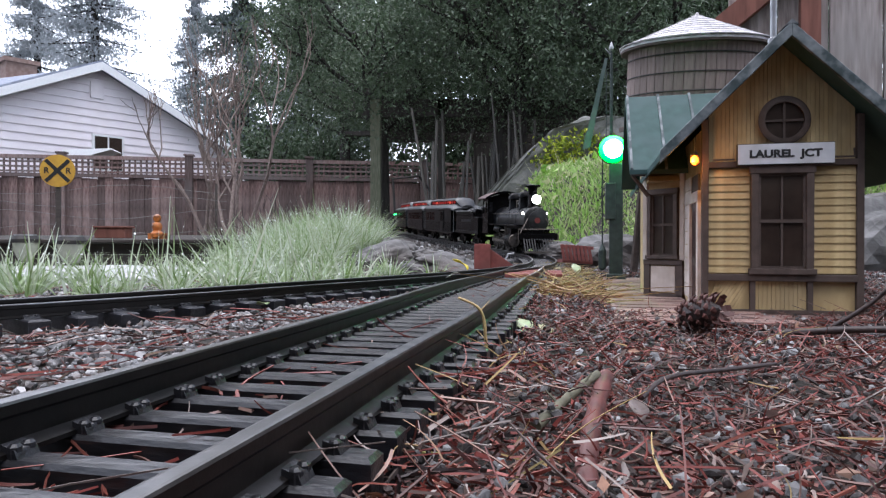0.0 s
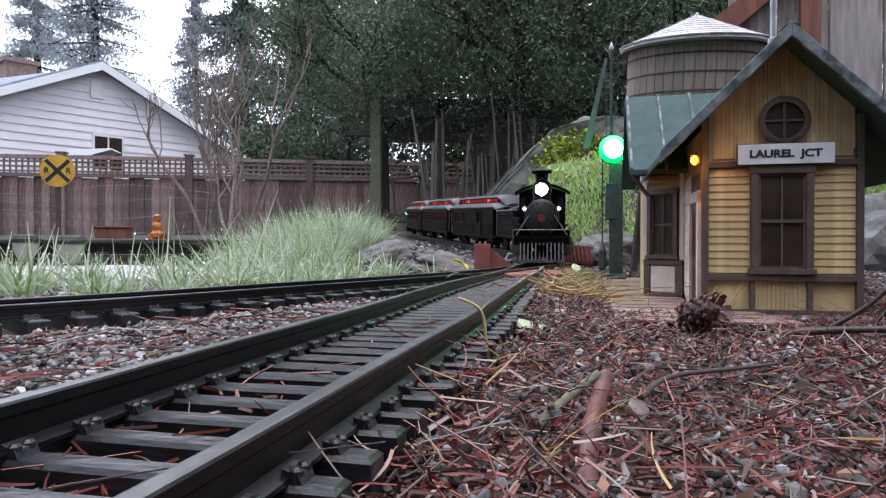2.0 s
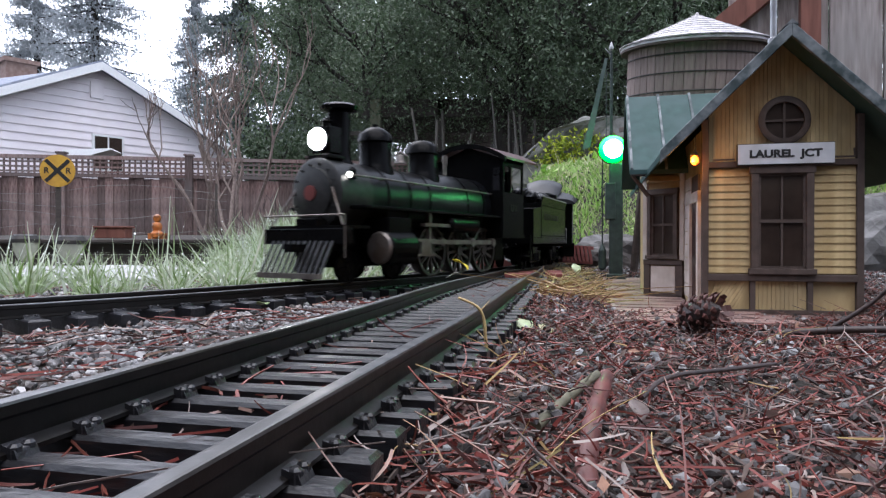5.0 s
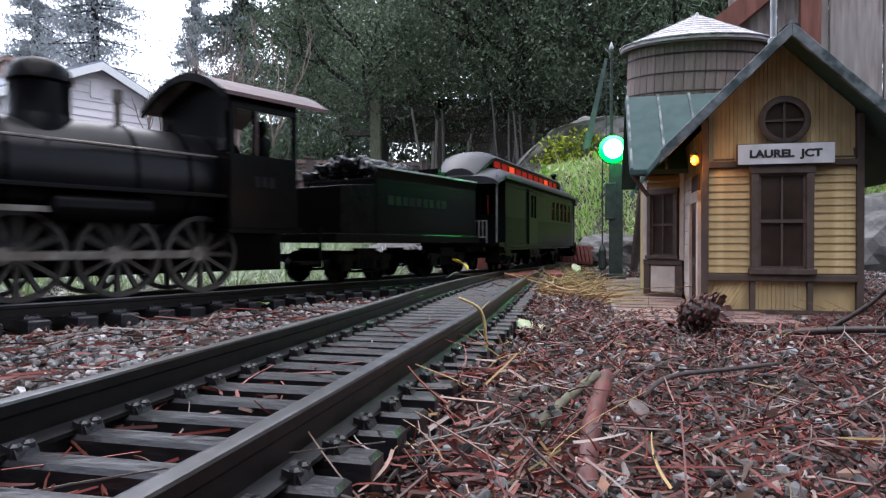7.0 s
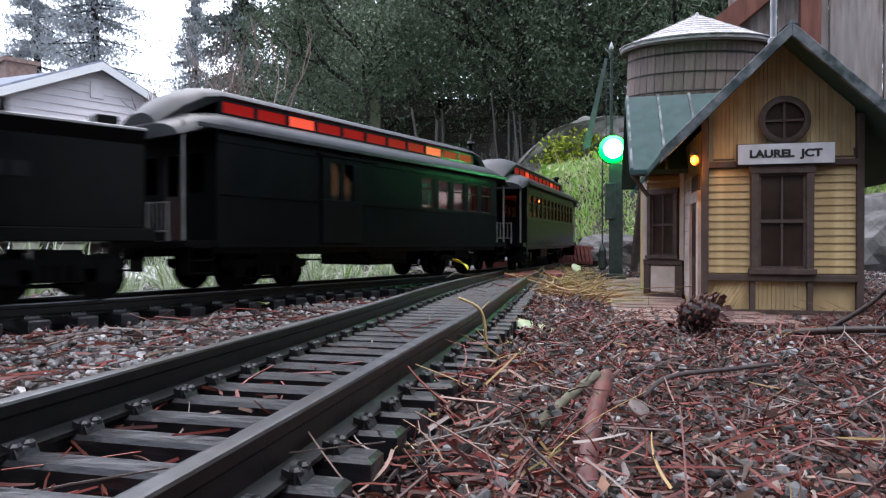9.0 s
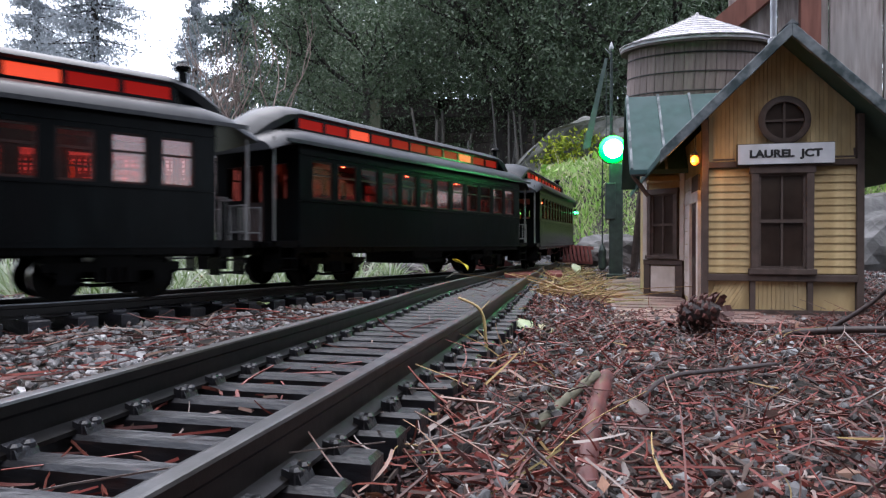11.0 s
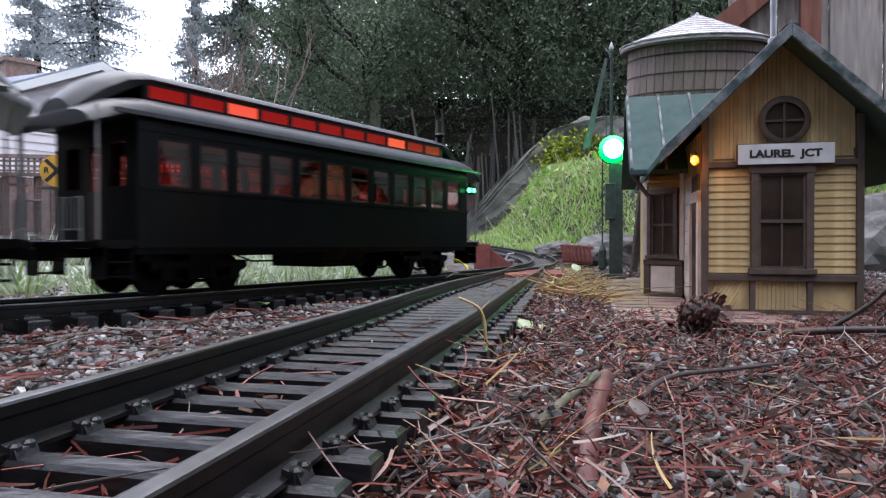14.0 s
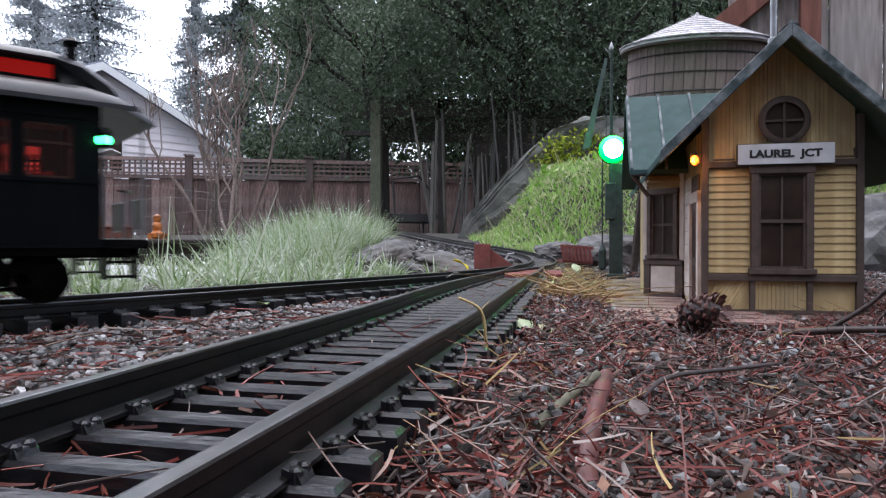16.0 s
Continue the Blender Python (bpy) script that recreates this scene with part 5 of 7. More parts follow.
        part("bargeboard", Shape().prism(bp, -OV - 0.003, -OV), ROOFRAKE, t, "grey green bargeboard with flaking paint", bevel=0.0005)
    part("ridge_cap", Shape().prism([(W / 2 - 0.004, ZR - 0.0015), (W / 2, ZR + 0.0025), (W / 2 + 0.004, ZR - 0.0015), (W / 2, ZR)], -OV - 0.0032, DEPTH + OV), ROOFRAKE, t)
    # cross roof over the bay, with standing ribs
    RY, XL = 0.165, -0.0425
    for s in (-1, 1):
        ye = RY + s * 0.076
        pts = [(RY, ZR), (ye, ZR - 0.076), (ye, ZR - 0.080), (RY, ZR - 0.005)]
        cr = part("bay_roof", Shape().prism(pts, XL, W / 2, "x"), ROOFGREEN, t, "green bay roof with raised ribs", bevel=0.0004)
        for i in range(4):
            x = XL + 0.001 + i * 0.027
            part("rib", Shape().prism([(RY, ZR + 0.0016), (ye, ZR - 0.0744), (ye, ZR - 0.0765), (RY, ZR - 0.001)], x, x + 0.002, "x"), ROOFRAKE, cr)
    br = Shape().box(-0.040, -0.0265, 0.108, 0.111, 0.103, 0.1065).tube([(-0.026, 0.1095, 0.086), (-0.039, 0.1095, 0.104)], 0.0018, 6)
    part("eave_bracket", br, BROWN, t)
    # chimney pipe on the ridge
    part("flue_pipe", Shape().turned([(0.0036, 0), (0.0036, 0.005), (0.0021, 0.006), (0.0021, 0.06)], 14, Matrix.Translation((W / 2, 0.02, ZR - 0.002))), METAL, t, "thin galvanised flue pipe", smooth=True)
    # lantern under the eave
    ln = part("lantern", Shape().turned([(0.0035, 0.0035), (0.0008, 0.0065)], 10, Matrix.Translation((-0.0055, -0.002, 0.1012))).tube([(-0.0055, -0.002, 0.1077), (-0.0055, -0.002, 0.117)], 0.0006, 5), IRON, t, "small hanging lantern")
    part("lantern_bulb", Shape().turned([(0.0008, -0.0028), (0.0026, -0.001), (0.0026, 0.0015), (0.0012, 0.0035)], 12, Matrix.Translation((-0.0055, -0.002, 0.1012))), LANTERN, ln, "glowing amber bulb", smooth=True)
    return t


build_station()
lant = new("lantern_light", bpy.data.lights.new("lantern_light", "POINT"))
lant.data.energy, lant.data.color, lant.data.shadow_soft_size = 0.016, (1.0, 0.4, 0.06), 0.004
lant.location = ST_AT @ Vector((-0.0095, -0.006, 0.1012))

# platform with boards
plat = thing("station_platform", "low reddish brown board platform beside the station", "platform", ST_AT, kind="structure")
part("platform_base", Shape().box(-0.054, 0.10, -0.02, 0.44, -0.012, -0.0005), PLATFORM, plat)
for i in range(26):
    y0 = -0.06 + i * 0.0192
    part("plank", Shape().box(-0.0555, 0.0 if i > 3 else 0.045 - i * 0.006, y0, y0 + 0.0184, -0.0008, 0.0006 + 0.0004 * ((i * 7) % 3)), PLATFORM, plat)
part("edging", Shape().box(-0.0585, -0.0555, -0.06, 0.44, -0.008, 0.0012), PLATFORM, plat, "thin weathered edging strip")

# ---------- water tower ----------
def build_tower():
    R, Z0, Z1 = 0.0945, 0.235, 0.342
    t = thing("water_tower", "round wooden model water tower with pale shingled cone roof", "water tower", pose(0.368, 0.99, 0, 7, 0, 0))
    tk = part("tank", Shape().turned([(R - 0.004, Z0), (R - 0.004, Z1)], 40), TANKWOOD, t)
    n = 44
    c = 2 * math.pi / n
    st = Shape().add([(math.cos(-c * 0.47) * (R - 0.005), math.sin(-c * 0.47) * (R - 0.005), Z0 - 0.004), (math.cos(-c * 0.47) * R, math.sin(-c * 0.47) * R, Z0 - 0.004), (math.cos(c * 0.47) * R, math.sin(c * 0.47) * R, Z0 - 0.004), (math.cos(c * 0.47) * (R - 0.005), math.sin(c * 0.47) * (R - 0.005), Z0 - 0.004),
                      (math.cos(-c * 0.47) * (R - 0.005), math.sin(-c * 0.47) * (R - 0.005), Z1), (math.cos(-c * 0.47) * R, math.sin(-c * 0.47) * R, Z1), (math.cos(c * 0.47) * R, math.sin(c * 0.47) * R, Z1), (math.cos(c * 0.47) * (R - 0.005), math.sin(c * 0.47) * (R - 0.005), Z1)],
                     [(0, 1, 2, 3), (4, 7, 6, 5), (0, 4, 5, 1), (1, 5, 6, 2), (2, 6, 7, 3), (3, 7, 4, 0)]).mesh("stave", TANKWOOD)
    for i in range(n):
        part("stave", st, TANKWOOD, tk, at=Matrix.Rotation(i * c, 4, "Z"))
    for z in (0.246, 0.270, 0.295, 0.320):
        part("hoop", Shape().turned([(R + 0.0012, z), (R + 0.0018, z + 0.001), (R + 0.0012, z + 0.002)], 40, cap=False), IRON, t, smooth=True)
    rf = part("roof", Shape().turned([(0.106, 0.337), (0.106, 0.340), (0.004, 0.384), (0.0, 0.385)], 24), SHINGLE, t, "pale weathered cone roof")
    part("roof_soffit", Shape().turned([(0.105, 0.334), (0.105, 0.337)], 32), BROWN, t)
    for row in range(9):
        r0 = 0.107 - row * 0.0115
        z0 = 0.3405 + (0.106 - min(r0, 0.106)) * 0.431
        m = max(10, int(2 * math.pi * r0 / 0.011))
        sl = math.atan(0.431)
        me = Shape().box(-0.0050, 0.0050, -0.0145, 0, -0.0003, 0.0012).mesh("shingle", SHINGLE)
        for i in range(m):
            a = 2 * math.pi * (i + 0.5 * (row % 2)) / m
            at = Matrix.Rotation(a, 4, "Z") @ Matrix.Translation((0, r0, z0 + 0.0008)) @ Matrix.Rotation(-sl + 0.06, 4, "X")
            if math.cos(a) < 0.6 or row > 5:
                part("shingle", me, SHINGLE, rf, at=at)
    part("finial", Shape().turned([(0.003, 0.383), (0.0035, 0.387), (0.001, 0.391)], 10), SHINGLE, t)
    part("tank_floor", Shape().box(-0.085, 0.085, -0.085, 0.085, 0.224, 0.231), BROWN, t)
    for x in (-0.05, 0.0, 0.05):
        part("joist", Shape().box(x - 0.005, x + 0.005, -0.09, 0.09, 0.212, 0.224), BROWN, t)
    for x in (-0.05, 0.05):
        for y in (-0.05, 0.05):
            part("leg", Shape().rod((x * 1.2, y * 1.2, -0.005), (x, y, 0.214), 0.0065, 0.006, 8), BROWN, t)
    for y in (-0.055, 0.055):
        part("brace", Shape().tube([(-0.056, y, 0.03), (0.053, y, 0.19)], 0.0025, 6).tube([(0.056, y, 0.03), (-0.053, y, 0.19)], 0.0025, 6), BROWN, t)


build_tower()

# ---------- semaphore signal ----------
def build_signal():
    t = thing("semaphore_signal", "dark green model semaphore signal with a glowing green lamp", "signal", pose(0.2235, 0.84, 0.006, 0, 0, -12))
    part("base_block", Shape().box(-0.012, 0.012, -0.012, 0.012, -0.004, 0.008), DARKMETAL, t, bevel=0.001)
    part("post", Shape().box(-0.0085, 0.0085, -0.007, 0.007, 0.006, 0.150), DARKMETAL, t, "dark square timber post", bevel=0.001)
    part("mechanism_box", Shape().box(-0.0135, -0.0005, -0.009, 0.009, 0.078, 0.125), DARKMETAL, t, bevel=0.001)
    part("mast", Shape().rod((-0.006, 0, 0.15), (-0.006, 0, 0.296), 0.0022, 0.0014), DARKMETAL, t, "thin dark mast")
    ld = Shape()
    for x in (-0.012, -0.004):
        ld.rod((x, 0.006, 0.15), (x, 0.006, 0.285), 0.0006, n=5)
    for k in range(16):
        ld.rod((-0.012, 0.006, 0.155 + k * 0.008), (-0.004, 0.006, 0.155 + k * 0.008), 0.0005, n=4)
    part("ladder", ld, DARKMETAL, t)
    part("finial", Shape().turned([(0.0012, 0.295), (0.003, 0.298), (0.003, 0.301), (0.0004, 0.308)], 10, Matrix.Translation((-0.006, 0, 0))).tube([(-0.006, 0, 0.290), (-0.014, 0, 0.300)], 0.0007, 5), METAL, t)
    part("arm", Shape().add([(-0.0145, -0.004, 0.286), (-0.0105, -0.004, 0.286), (-0.0325, -0.004, 0.172), (-0.0425, -0.004, 0.169), (-0.0145, -0.0025, 0.286), (-0.0105, -0.0025, 0.286), (-0.0325, -0.0025, 0.172), (-0.0425, -0.0025, 0.169)],
                            [(0, 1, 2, 3), (4, 7, 6, 5), (0, 4, 5, 1), (1, 5, 6, 2), (2, 6, 7, 3), (3, 7, 4, 0)]), mat("pale_green_arm", (0.05, 0.075, 0.07), (0.09, 0.12, 0.11), 0.5, scale=90, bump=0.1), t, "pale grey-green semaphore arm")
    lh = part("lamp_housing", Shape().turned([(0.014, 0), (0.018, 0.004), (0.018, 0.016)], 20, Matrix.Translation((-0.004, 0.010, 0.168)) @ Matrix.Rotation(radians(90), 4, "X")), DARKMETAL, t, smooth=True)
    # lens widened, and a disc added before it, to shape the lamp's glare
    part("lens", Shape().turned([(0.0175, 0), (0.014, 0.004), (0.004, 0.0065)], 20, Matrix.Translation((-0.004, -0.0062, 0.168)) @ Matrix.Rotation(radians(90), 4, "X")), SIGNALGREEN, lh, "glowing green signal lens widened for its halo", smooth=True)
    part("bulb", Shape().turned([(0.012, 0), (0.009, 0.003), (0.002, 0.0045)], 16, Matrix.Translation((-0.004, -0.0115, 0.168)) @ Matrix.Rotation(radians(90), 4, "X")), GLARECORE, lh, "overbright disc added for the lamp's glare", smooth=True)
    part("weight_chain", Shape().tube([(-0.017, 0, 0.02), (-0.017, 0, 0.155)], 0.0011, 5), DARKMETAL, t)
    part("counterweight", Shape().turned([(0.002, 0.0), (0.0048, 0.003), (0.0048, 0.026), (0.0016, 0.034)], 12, Matrix.Translation((-0.017, 0, 0.012))), DARKMETAL, t)


GLARECORE = mat("signal_core", (0.8, 1, 0.85), None, 0.2, bump=0, glow=(0.14, 1.0, 0.28), power=45)
SIGNALGREEN = mat("green_signal_lens", (0.2, 1, 0.4), None, 0.2, bump=0, glow=(0.002, 1.0, 0.012), power=4)
build_signal()
glow = new("signal_light", bpy.data.lights.new("signal_light", "POINT"))
glow.data.energy, glow.data.color, glow.data.shadow_soft_size = 0.014, (0.03, 1.0, 0.22), 0.009
glow.location = (0.2185, 0.812, 0.174)

# ---------- far fence with lattice ----------
def build_fence():
    """Runs from (-9.6, 11.6) to beyond the pergola."""
    A, B = Vector((-10.6, 11.75, 0.0)), Vector((1.2, 13.6, 0.0))
    d = (B - A)
    L, ang = d.length, math.degrees(math.atan2(d.y, d.x))
    f = thing("board_fence", "weathered brown board fence with lattice top", "fence", pose(A.x, A.y, 0.05, 0, 0, ang))
    zb, z1, z2 = 0.0, 1.29, 1.63
    bw = 0.14
    me = Shape().box(0, bw + 0.006, 0, 0.018, zb, z1).mesh("board", FENCEWOOD)
    for i in range(int(L / bw)):
        part("board", me, FENCEWOOD, f, at=Matrix.Translation((i * bw, 0.022 * (i % 2), 0.012 * ((i * 7) % 4 - 2))))
    for z in (z1, z2):
        part("rail", Shape().box(0, L, -0.03, 0.03, z, z + 0.07), FENCEWOOD, f)
    lat = 0.105
    n = int(L / lat)
    va = Shape().box(0, 0.038, 0, 0.01, z1 + 0.07, z2).mesh("lattice_strip", FENCEWOOD)
    for i in range(n):
        part("lattice_strip", va, FENCEWOOD, f, at=Matrix.Translation((i * lat, 0, 0)))
    for k in range(3):
        z = z1 + 0.085 + k * 0.09
        part("lattice_strip", Shape().box(0, L, -0.011, -0.001, z, z + 0.036), FENCEWOOD, f)
    for k in range(int(L / 2.295)):
        x = 1.145 + k * 2.295
        p = part("post", Shape().box(x - 0.07, x + 0.07, -0.07, 0.05, zb - 0.1, z2 + 0.1), FENCEWOOD, f)
        part("post_cap", Shape().box(x - 0.09, x + 0.09, -0.09, 0.07, z2 + 0.1, z2 + 0.13), FENCEWOOD, p)


build_fence()

# ---------- neighbour's house ----------
def build_house():
    h = thing("neighbour_house", "pale pink-white gabled house with lap siding", "house", pose(-9.58, 18.0, 0.0, 0, 0, 49))
    p, zp, half, ov = 0.473, 4.95, 4.6, 0.35
    poly = [(-half, 0), (half, 0), (half, zp - half * p), (0, zp), (-half, zp - half * p)]
    wl = part("wall", Shape().prism(poly, 0.03, 10.0), SIDING, h)
    ex = 0.215
    i = 0
    z = 1.0
    while z < zp - 0.15:
        e = min(half, (zp - z - ex * 0.6) / p)
        part("siding_board", Shape().prism([(0.03, z), (-0.012, z), (0.02, z + ex), (0.03, z + ex)], -e, e, "x"), SIDING, wl)
        z += ex
    for s in (-1, 1):
        pts = [(0, zp + 0.16), (s * (half + ov), zp + 0.16 - (half + ov) * p), (s * (half + ov), zp - (half + ov) * p), (0, zp)]
        part("roof", Shape().prism(pts, -ov, 10.3), HOUSEROOF, h, "blue-grey shingle roof")
        pts = [(0, zp + 0.10), (s * (half + ov), zp + 0.10 - (half + ov) * p), (s * (half + ov), zp - 0.12 - (half + ov) * p), (0, zp - 0.12)]
        part("rake_board", Shape().prism(pts, -ov - 0.05, -ov), WHITE, h, "white rake board")
    part("vent", Shape().box(-0.18, 0.16, -0.05, 0.0, zp - 0.85, zp - 0.4), SIDING, h)
    w = part("window", Shape().box(-0.14, 0.70, -0.06, 0.0, 2.1, 3.12), WHITE, h, "white framed window")
    part("pane", Shape().box(-0.08, 0.25, -0.075, -0.055, 2.16, 3.06), DARKGLASS, w)
    part("pane", Shape().box(0.30, 0.64, -0.075, -0.055, 2.16, 3.06), DARKGLASS, w)
    # the wing behind: its roof shows over the gable's shoulder
    wing = Matrix.Rotation(radians(-49), 4, "Z") @ Matrix.Translation((-1.02, 1.6, 0)) @ Matrix.Rotation(radians(-20), 4, "Z")
    part("wing_wall", Shape().prism([(-2.4, 0), (2.4, 0), (2.4, 4.2), (0, 5.3), (-2.4, 4.2)], -6.0, 0.0, "x", wing), SIDING, h)
    part("wing_roof", Shape().prism([(-2.8, 4.1), (0, 5.42), (2.8, 4.1), (2.8, 3.98), (0, 5.28), (-2.8, 3.98)], -6.3, 0.1, "x", wing), HOUSEROOF, h, "blue-grey shingle roof of the rear wing")
    c = part("chimney", Shape().box(0.05, 1.05, 8.2, 9.1, 4.0, 6.7), BRICK, h, "brown brick chimney")
    part("chimney_cap", Shape().box(-0.03, 1.13, 8.12, 9.18, 6.7, 6.85), BRICK, c)


build_house()
# white awning seen above the fence
tb = thing("patio_umbrella", "white canvas awning beside the neighbour's house", "awning", pose(-8.0, 14.6, 2.0, 0, 0, 10))
part("canvas", Shape().prism([(-0.56, 0.07), (0.02, 0.06), (0.52, 0.21), (0.50, 0.24), (-0.5, 0.18)], 0.0, 0.7), WHITE, tb)
part("pole", Shape().rod((0, 0.35, -2.0), (0, 0.35, 0.05), 0.02), METAL, tb)

# ---------- tall grey fence behind the station ----------
def build_tall_fence():
    f = thing("tall_board_fence", "tall weathered grey plank fence with red-brown post", "fence", pose(0.90, 2.05, 0.0, 0, 0, -20))
    for i in range(11):
        x = 0.0 + i * 0.140
        part("board", Shape().box(x, x + 0.134, 0.003 * ((i * 3) % 2), 0.02, 0.30, 1.35), BIGBOARD, f)
    part("post", Shape().box(0.195, 0.247, -0.05, 0.0, 0.25, 1.4), REDPOST, f, "red-brown square post")
    m = Matrix.Translation((-0.02, -0.02, 0.73)) @ Matrix.Rotation(radians(-38), 4, "Y")
    part("brace", Shape().box(0, 0.5, -0.02, 0.015, -0.03, 0.035, m), REDPOST, f, "slanting red-brown brace")


build_tall_fence()


# ---------- unseen wall added behind the camera to darken faces turned that way ---
ws = thing("wall_south", "unseen dark wall added to hold back low light", "wall", kind="structure")
part("wall_face", Shape().box(-6.0, 6.0, -3.4, -3.25, -0.1, 2.1), DARKWOOD, ws)
part("wall_face", Shape().box(-6.1, -5.95, -3.4, 3.2, -0.1, 1.9), DARKWOOD, ws)


# ---------- loose ground cover ----------
def scatter(n, x0, x1, y0, y1, lift=(0.0, 0.004), keep=None, near=True):
    """n points on the ground within a wedge before the camera, denser near it."""
    pts = []
    while len(pts) < n:
        y = y0 + (y1 - y0) * (rng.random() ** (1.7 if near else 1.0))
        x = rng.uniform(x0, x1)
        if near and abs(x) > 0.74 * y + 0.06:
            continue
        if keep is not None and not keep(x, y):
            continue
        pts.append((x, y, ground_z(x, y) + rng.uniform(*lift)))
    return np.array(pts)


def side_x(y):
    return float(np.interp(y, side_line.c[::-1, 1], side_line.c[::-1, 0]))


def main_off(x, y):
    return math.sqrt(float(np.min((main_y[:, 0] - x) ** 2 + (main_y[:, 1] - y) ** 2)))


def off_rails(x, y):
    if y < 1.1:
        d = abs(x - side_x(y))
        if 0.018 < d < 0.03:
            return False
    m = main_off(x, y)
    return not 0.015 < m < 0.031


def clear_of_station(x, y):
    p = ST_AT.inverted() @ Vector((x, y, 0))
    return not (-0.06 < p.x < 0.11 and -0.01 < p.y < 0.46)


def right_ground(x, y):
    return x > side_x(y) + 0.034 and clear_of_station(x, y) and off_rails(x, y)


def left_ground(x, y):
    return x < side_x(y) + 0.03 and off_rails(x, y)


def between(x, y):
    return left_ground(x, y) and abs(x - side_x(y)) > 0.037 and 0.047 < main_off(x, y) < 0.30


def stuff(name, me, label, category):
    return tagged(new(name, me), label, category, kind="stuff")


b = scatter(10500, -0.6, 0.3, 0.05, 1.25, (-0.001, 0.003), between)
stuff("gravel", pebbles("gravel", b, rng.uniform(0.0013, 0.0033, len(b)) * (0.8 + 0.5 * b[:, 1]), PALESTONES), "small mixed grey ballast stones between the tracks", "gravel")
b = scatter(10000, -0.1, 0.8, 0.09, 1.5, (0.001, 0.0085), right_ground)
stuff("gravel", pebbles("gravel", b, rng.uniform(0.0007, 0.0021, len(b)) * (0.75 + 0.9 * b[:, 1]), STONES), "damp grey stones under bark litter", "gravel")
b = scatter(900, -0.12, 0.4, 1.1, 2.6, (-0.001, 0.004), lambda x, y: off_rails(x, y) and main_off(x, y) < 0.2, near=False)
stuff("gravel", pebbles("gravel", b, rng.uniform(0.004, 0.009, len(b)), STONES), "ballast stones along the curve", "gravel")


def flat_ways(n, tilt):
    a = rng.uniform(0, 2 * math.pi, n)
    w = np.stack([np.cos(a), np.sin(a), rng.normal(0, tilt, n)], 1)
    return w / np.linalg.norm(w, axis=1)[:, None]


def litter(n, area, keep, material, lengths, widths, tilt, lift, name, label, near=True, curl=0.35):
    b = scatter(n, *area, lift, keep, near)
    L = rng.uniform(*lengths, n) * rng.uniform(0.4, 1.0, n)
    me = strands(name, b, L, rng.uniform(*widths, n), flat_ways(n, tilt), rng.uniform(-curl, curl, n), material, segs=5, up=(1, 1, 0.25), taper=0.55)
    return stuff(name, me, label, "litter")


litter(12000, (-0.1, 0.85, 0.085, 1.5), right_ground, SHREDS, (0.004, 0.018), (0.0003, 0.0009), 0.3, (0.001, 0.009), "bark_litter", "red-brown bark shreds and needles on the ground", curl=0.8)
litter(15000, (-0.1, 0.6, 0.085, 0.75), right_ground, SHREDS, (0.002, 0.007), (0.0004, 0.0012), 0.6, (0.001, 0.008), "bark_chips", "short reddish bark chips", curl=0.6)
litter(1500, (-0.1, 0.5, 0.085, 0.6), right_ground, SHREDS, (0.006, 0.020), (0.0003, 0.0008), 0.5, (0.005, 0.012), "needle_litter", "thin needles lying loose on top of the bark", curl=0.7)
litter(2600, (-0.6, 0.3, 0.06, 1.2), between, SHREDS, (0.008, 0.04), (0.0005, 0.0015), 0.14, (0.001, 0.005), "bark_litter", "red-brown needles among the ballast stones", curl=0.7)
litter(600, (-0.12, 0.15, 0.08, 1.05), lambda x, y: abs(x - side_x(y)) < 0.021, SHREDS, (0.008, 0.035), (0.0004, 0.0012), 0.1, (0.006, 0.0095), "needle_litter", "dry needles lying across the siding ties", curl=0.8)
litter(1300, (-0.06, 0.17, 0.3, 1.1), lambda x, y: abs(x - side_x(y)) < 0.021, SHREDS, (0.008, 0.030), (0.0005, 0.0014), 0.12, (0.004, 0.0095), "needle_litter", "reddish needles heaped between the siding ties", near=False, curl=0.8)
litter(900, (0.0, 0.26, 0.5, 1.4), lambda x, y: right_ground(x, y) and x < 0.09 + 0.13 * y, STRAW, (0.02, 0.06), (0.0007, 0.0016), 0.16, (0.003, 0.012), "dry_stalks", "pale dry stalks on the ground near the signal", curl=0.7)
litter(26, (-0.04, 0.03, 0.11, 0.24), lambda x, y: side_x(y) + 0.036 < x < side_x(y) + 0.066, STRAW, (0.010, 0.022), (0.0003, 0.0008), 0.7, (0.004, 0.010), "long_needles", "long yellow pine needles beside the rail", curl=0.8)
litter(60, (-0.02, 0.4, 0.1, 0.5), right_ground, STRAW, (0.008, 0.02), (0.0003, 0.0007), 0.4, (0.006, 0.012), "long_needles", "scattered pale pine needles on the bark", curl=0.7)
b = scatter(420, -0.1, 0.7, 0.1, 0.9, (0.003, 0.010), right_ground)
stuff("dead_leaves", leaves("dead_leaves", b, rng.uniform(0.002, 0.006, len(b)), DEADLEAF), "curled brown dead leaves", "leaves")


def twig(name, pts, r0, r1, material, label):
    sh = Shape()
    fine = [tuple(p) for p in Line(pts, n=5, smooth=3).c]
    m = len(fine) - 1
    sh.tube(fine, [(r0 + (r1 - r0) * i / m) * (1 + 0.1 * math.sin(i * 1.9)) for i in range(m + 1)], 16)
    n = len(pts) - 1
    for i in range(1, n):
        p = Vector(pts[i])
        sh.rod(p, p + Vector((0.003 * (-1) ** i, 0.002, 0.003)), r0 * 0.35, r0 * 0.15, 5)
    me = sh.mesh(name, material, True)
    return tagged(new(name, me), label, "twig")


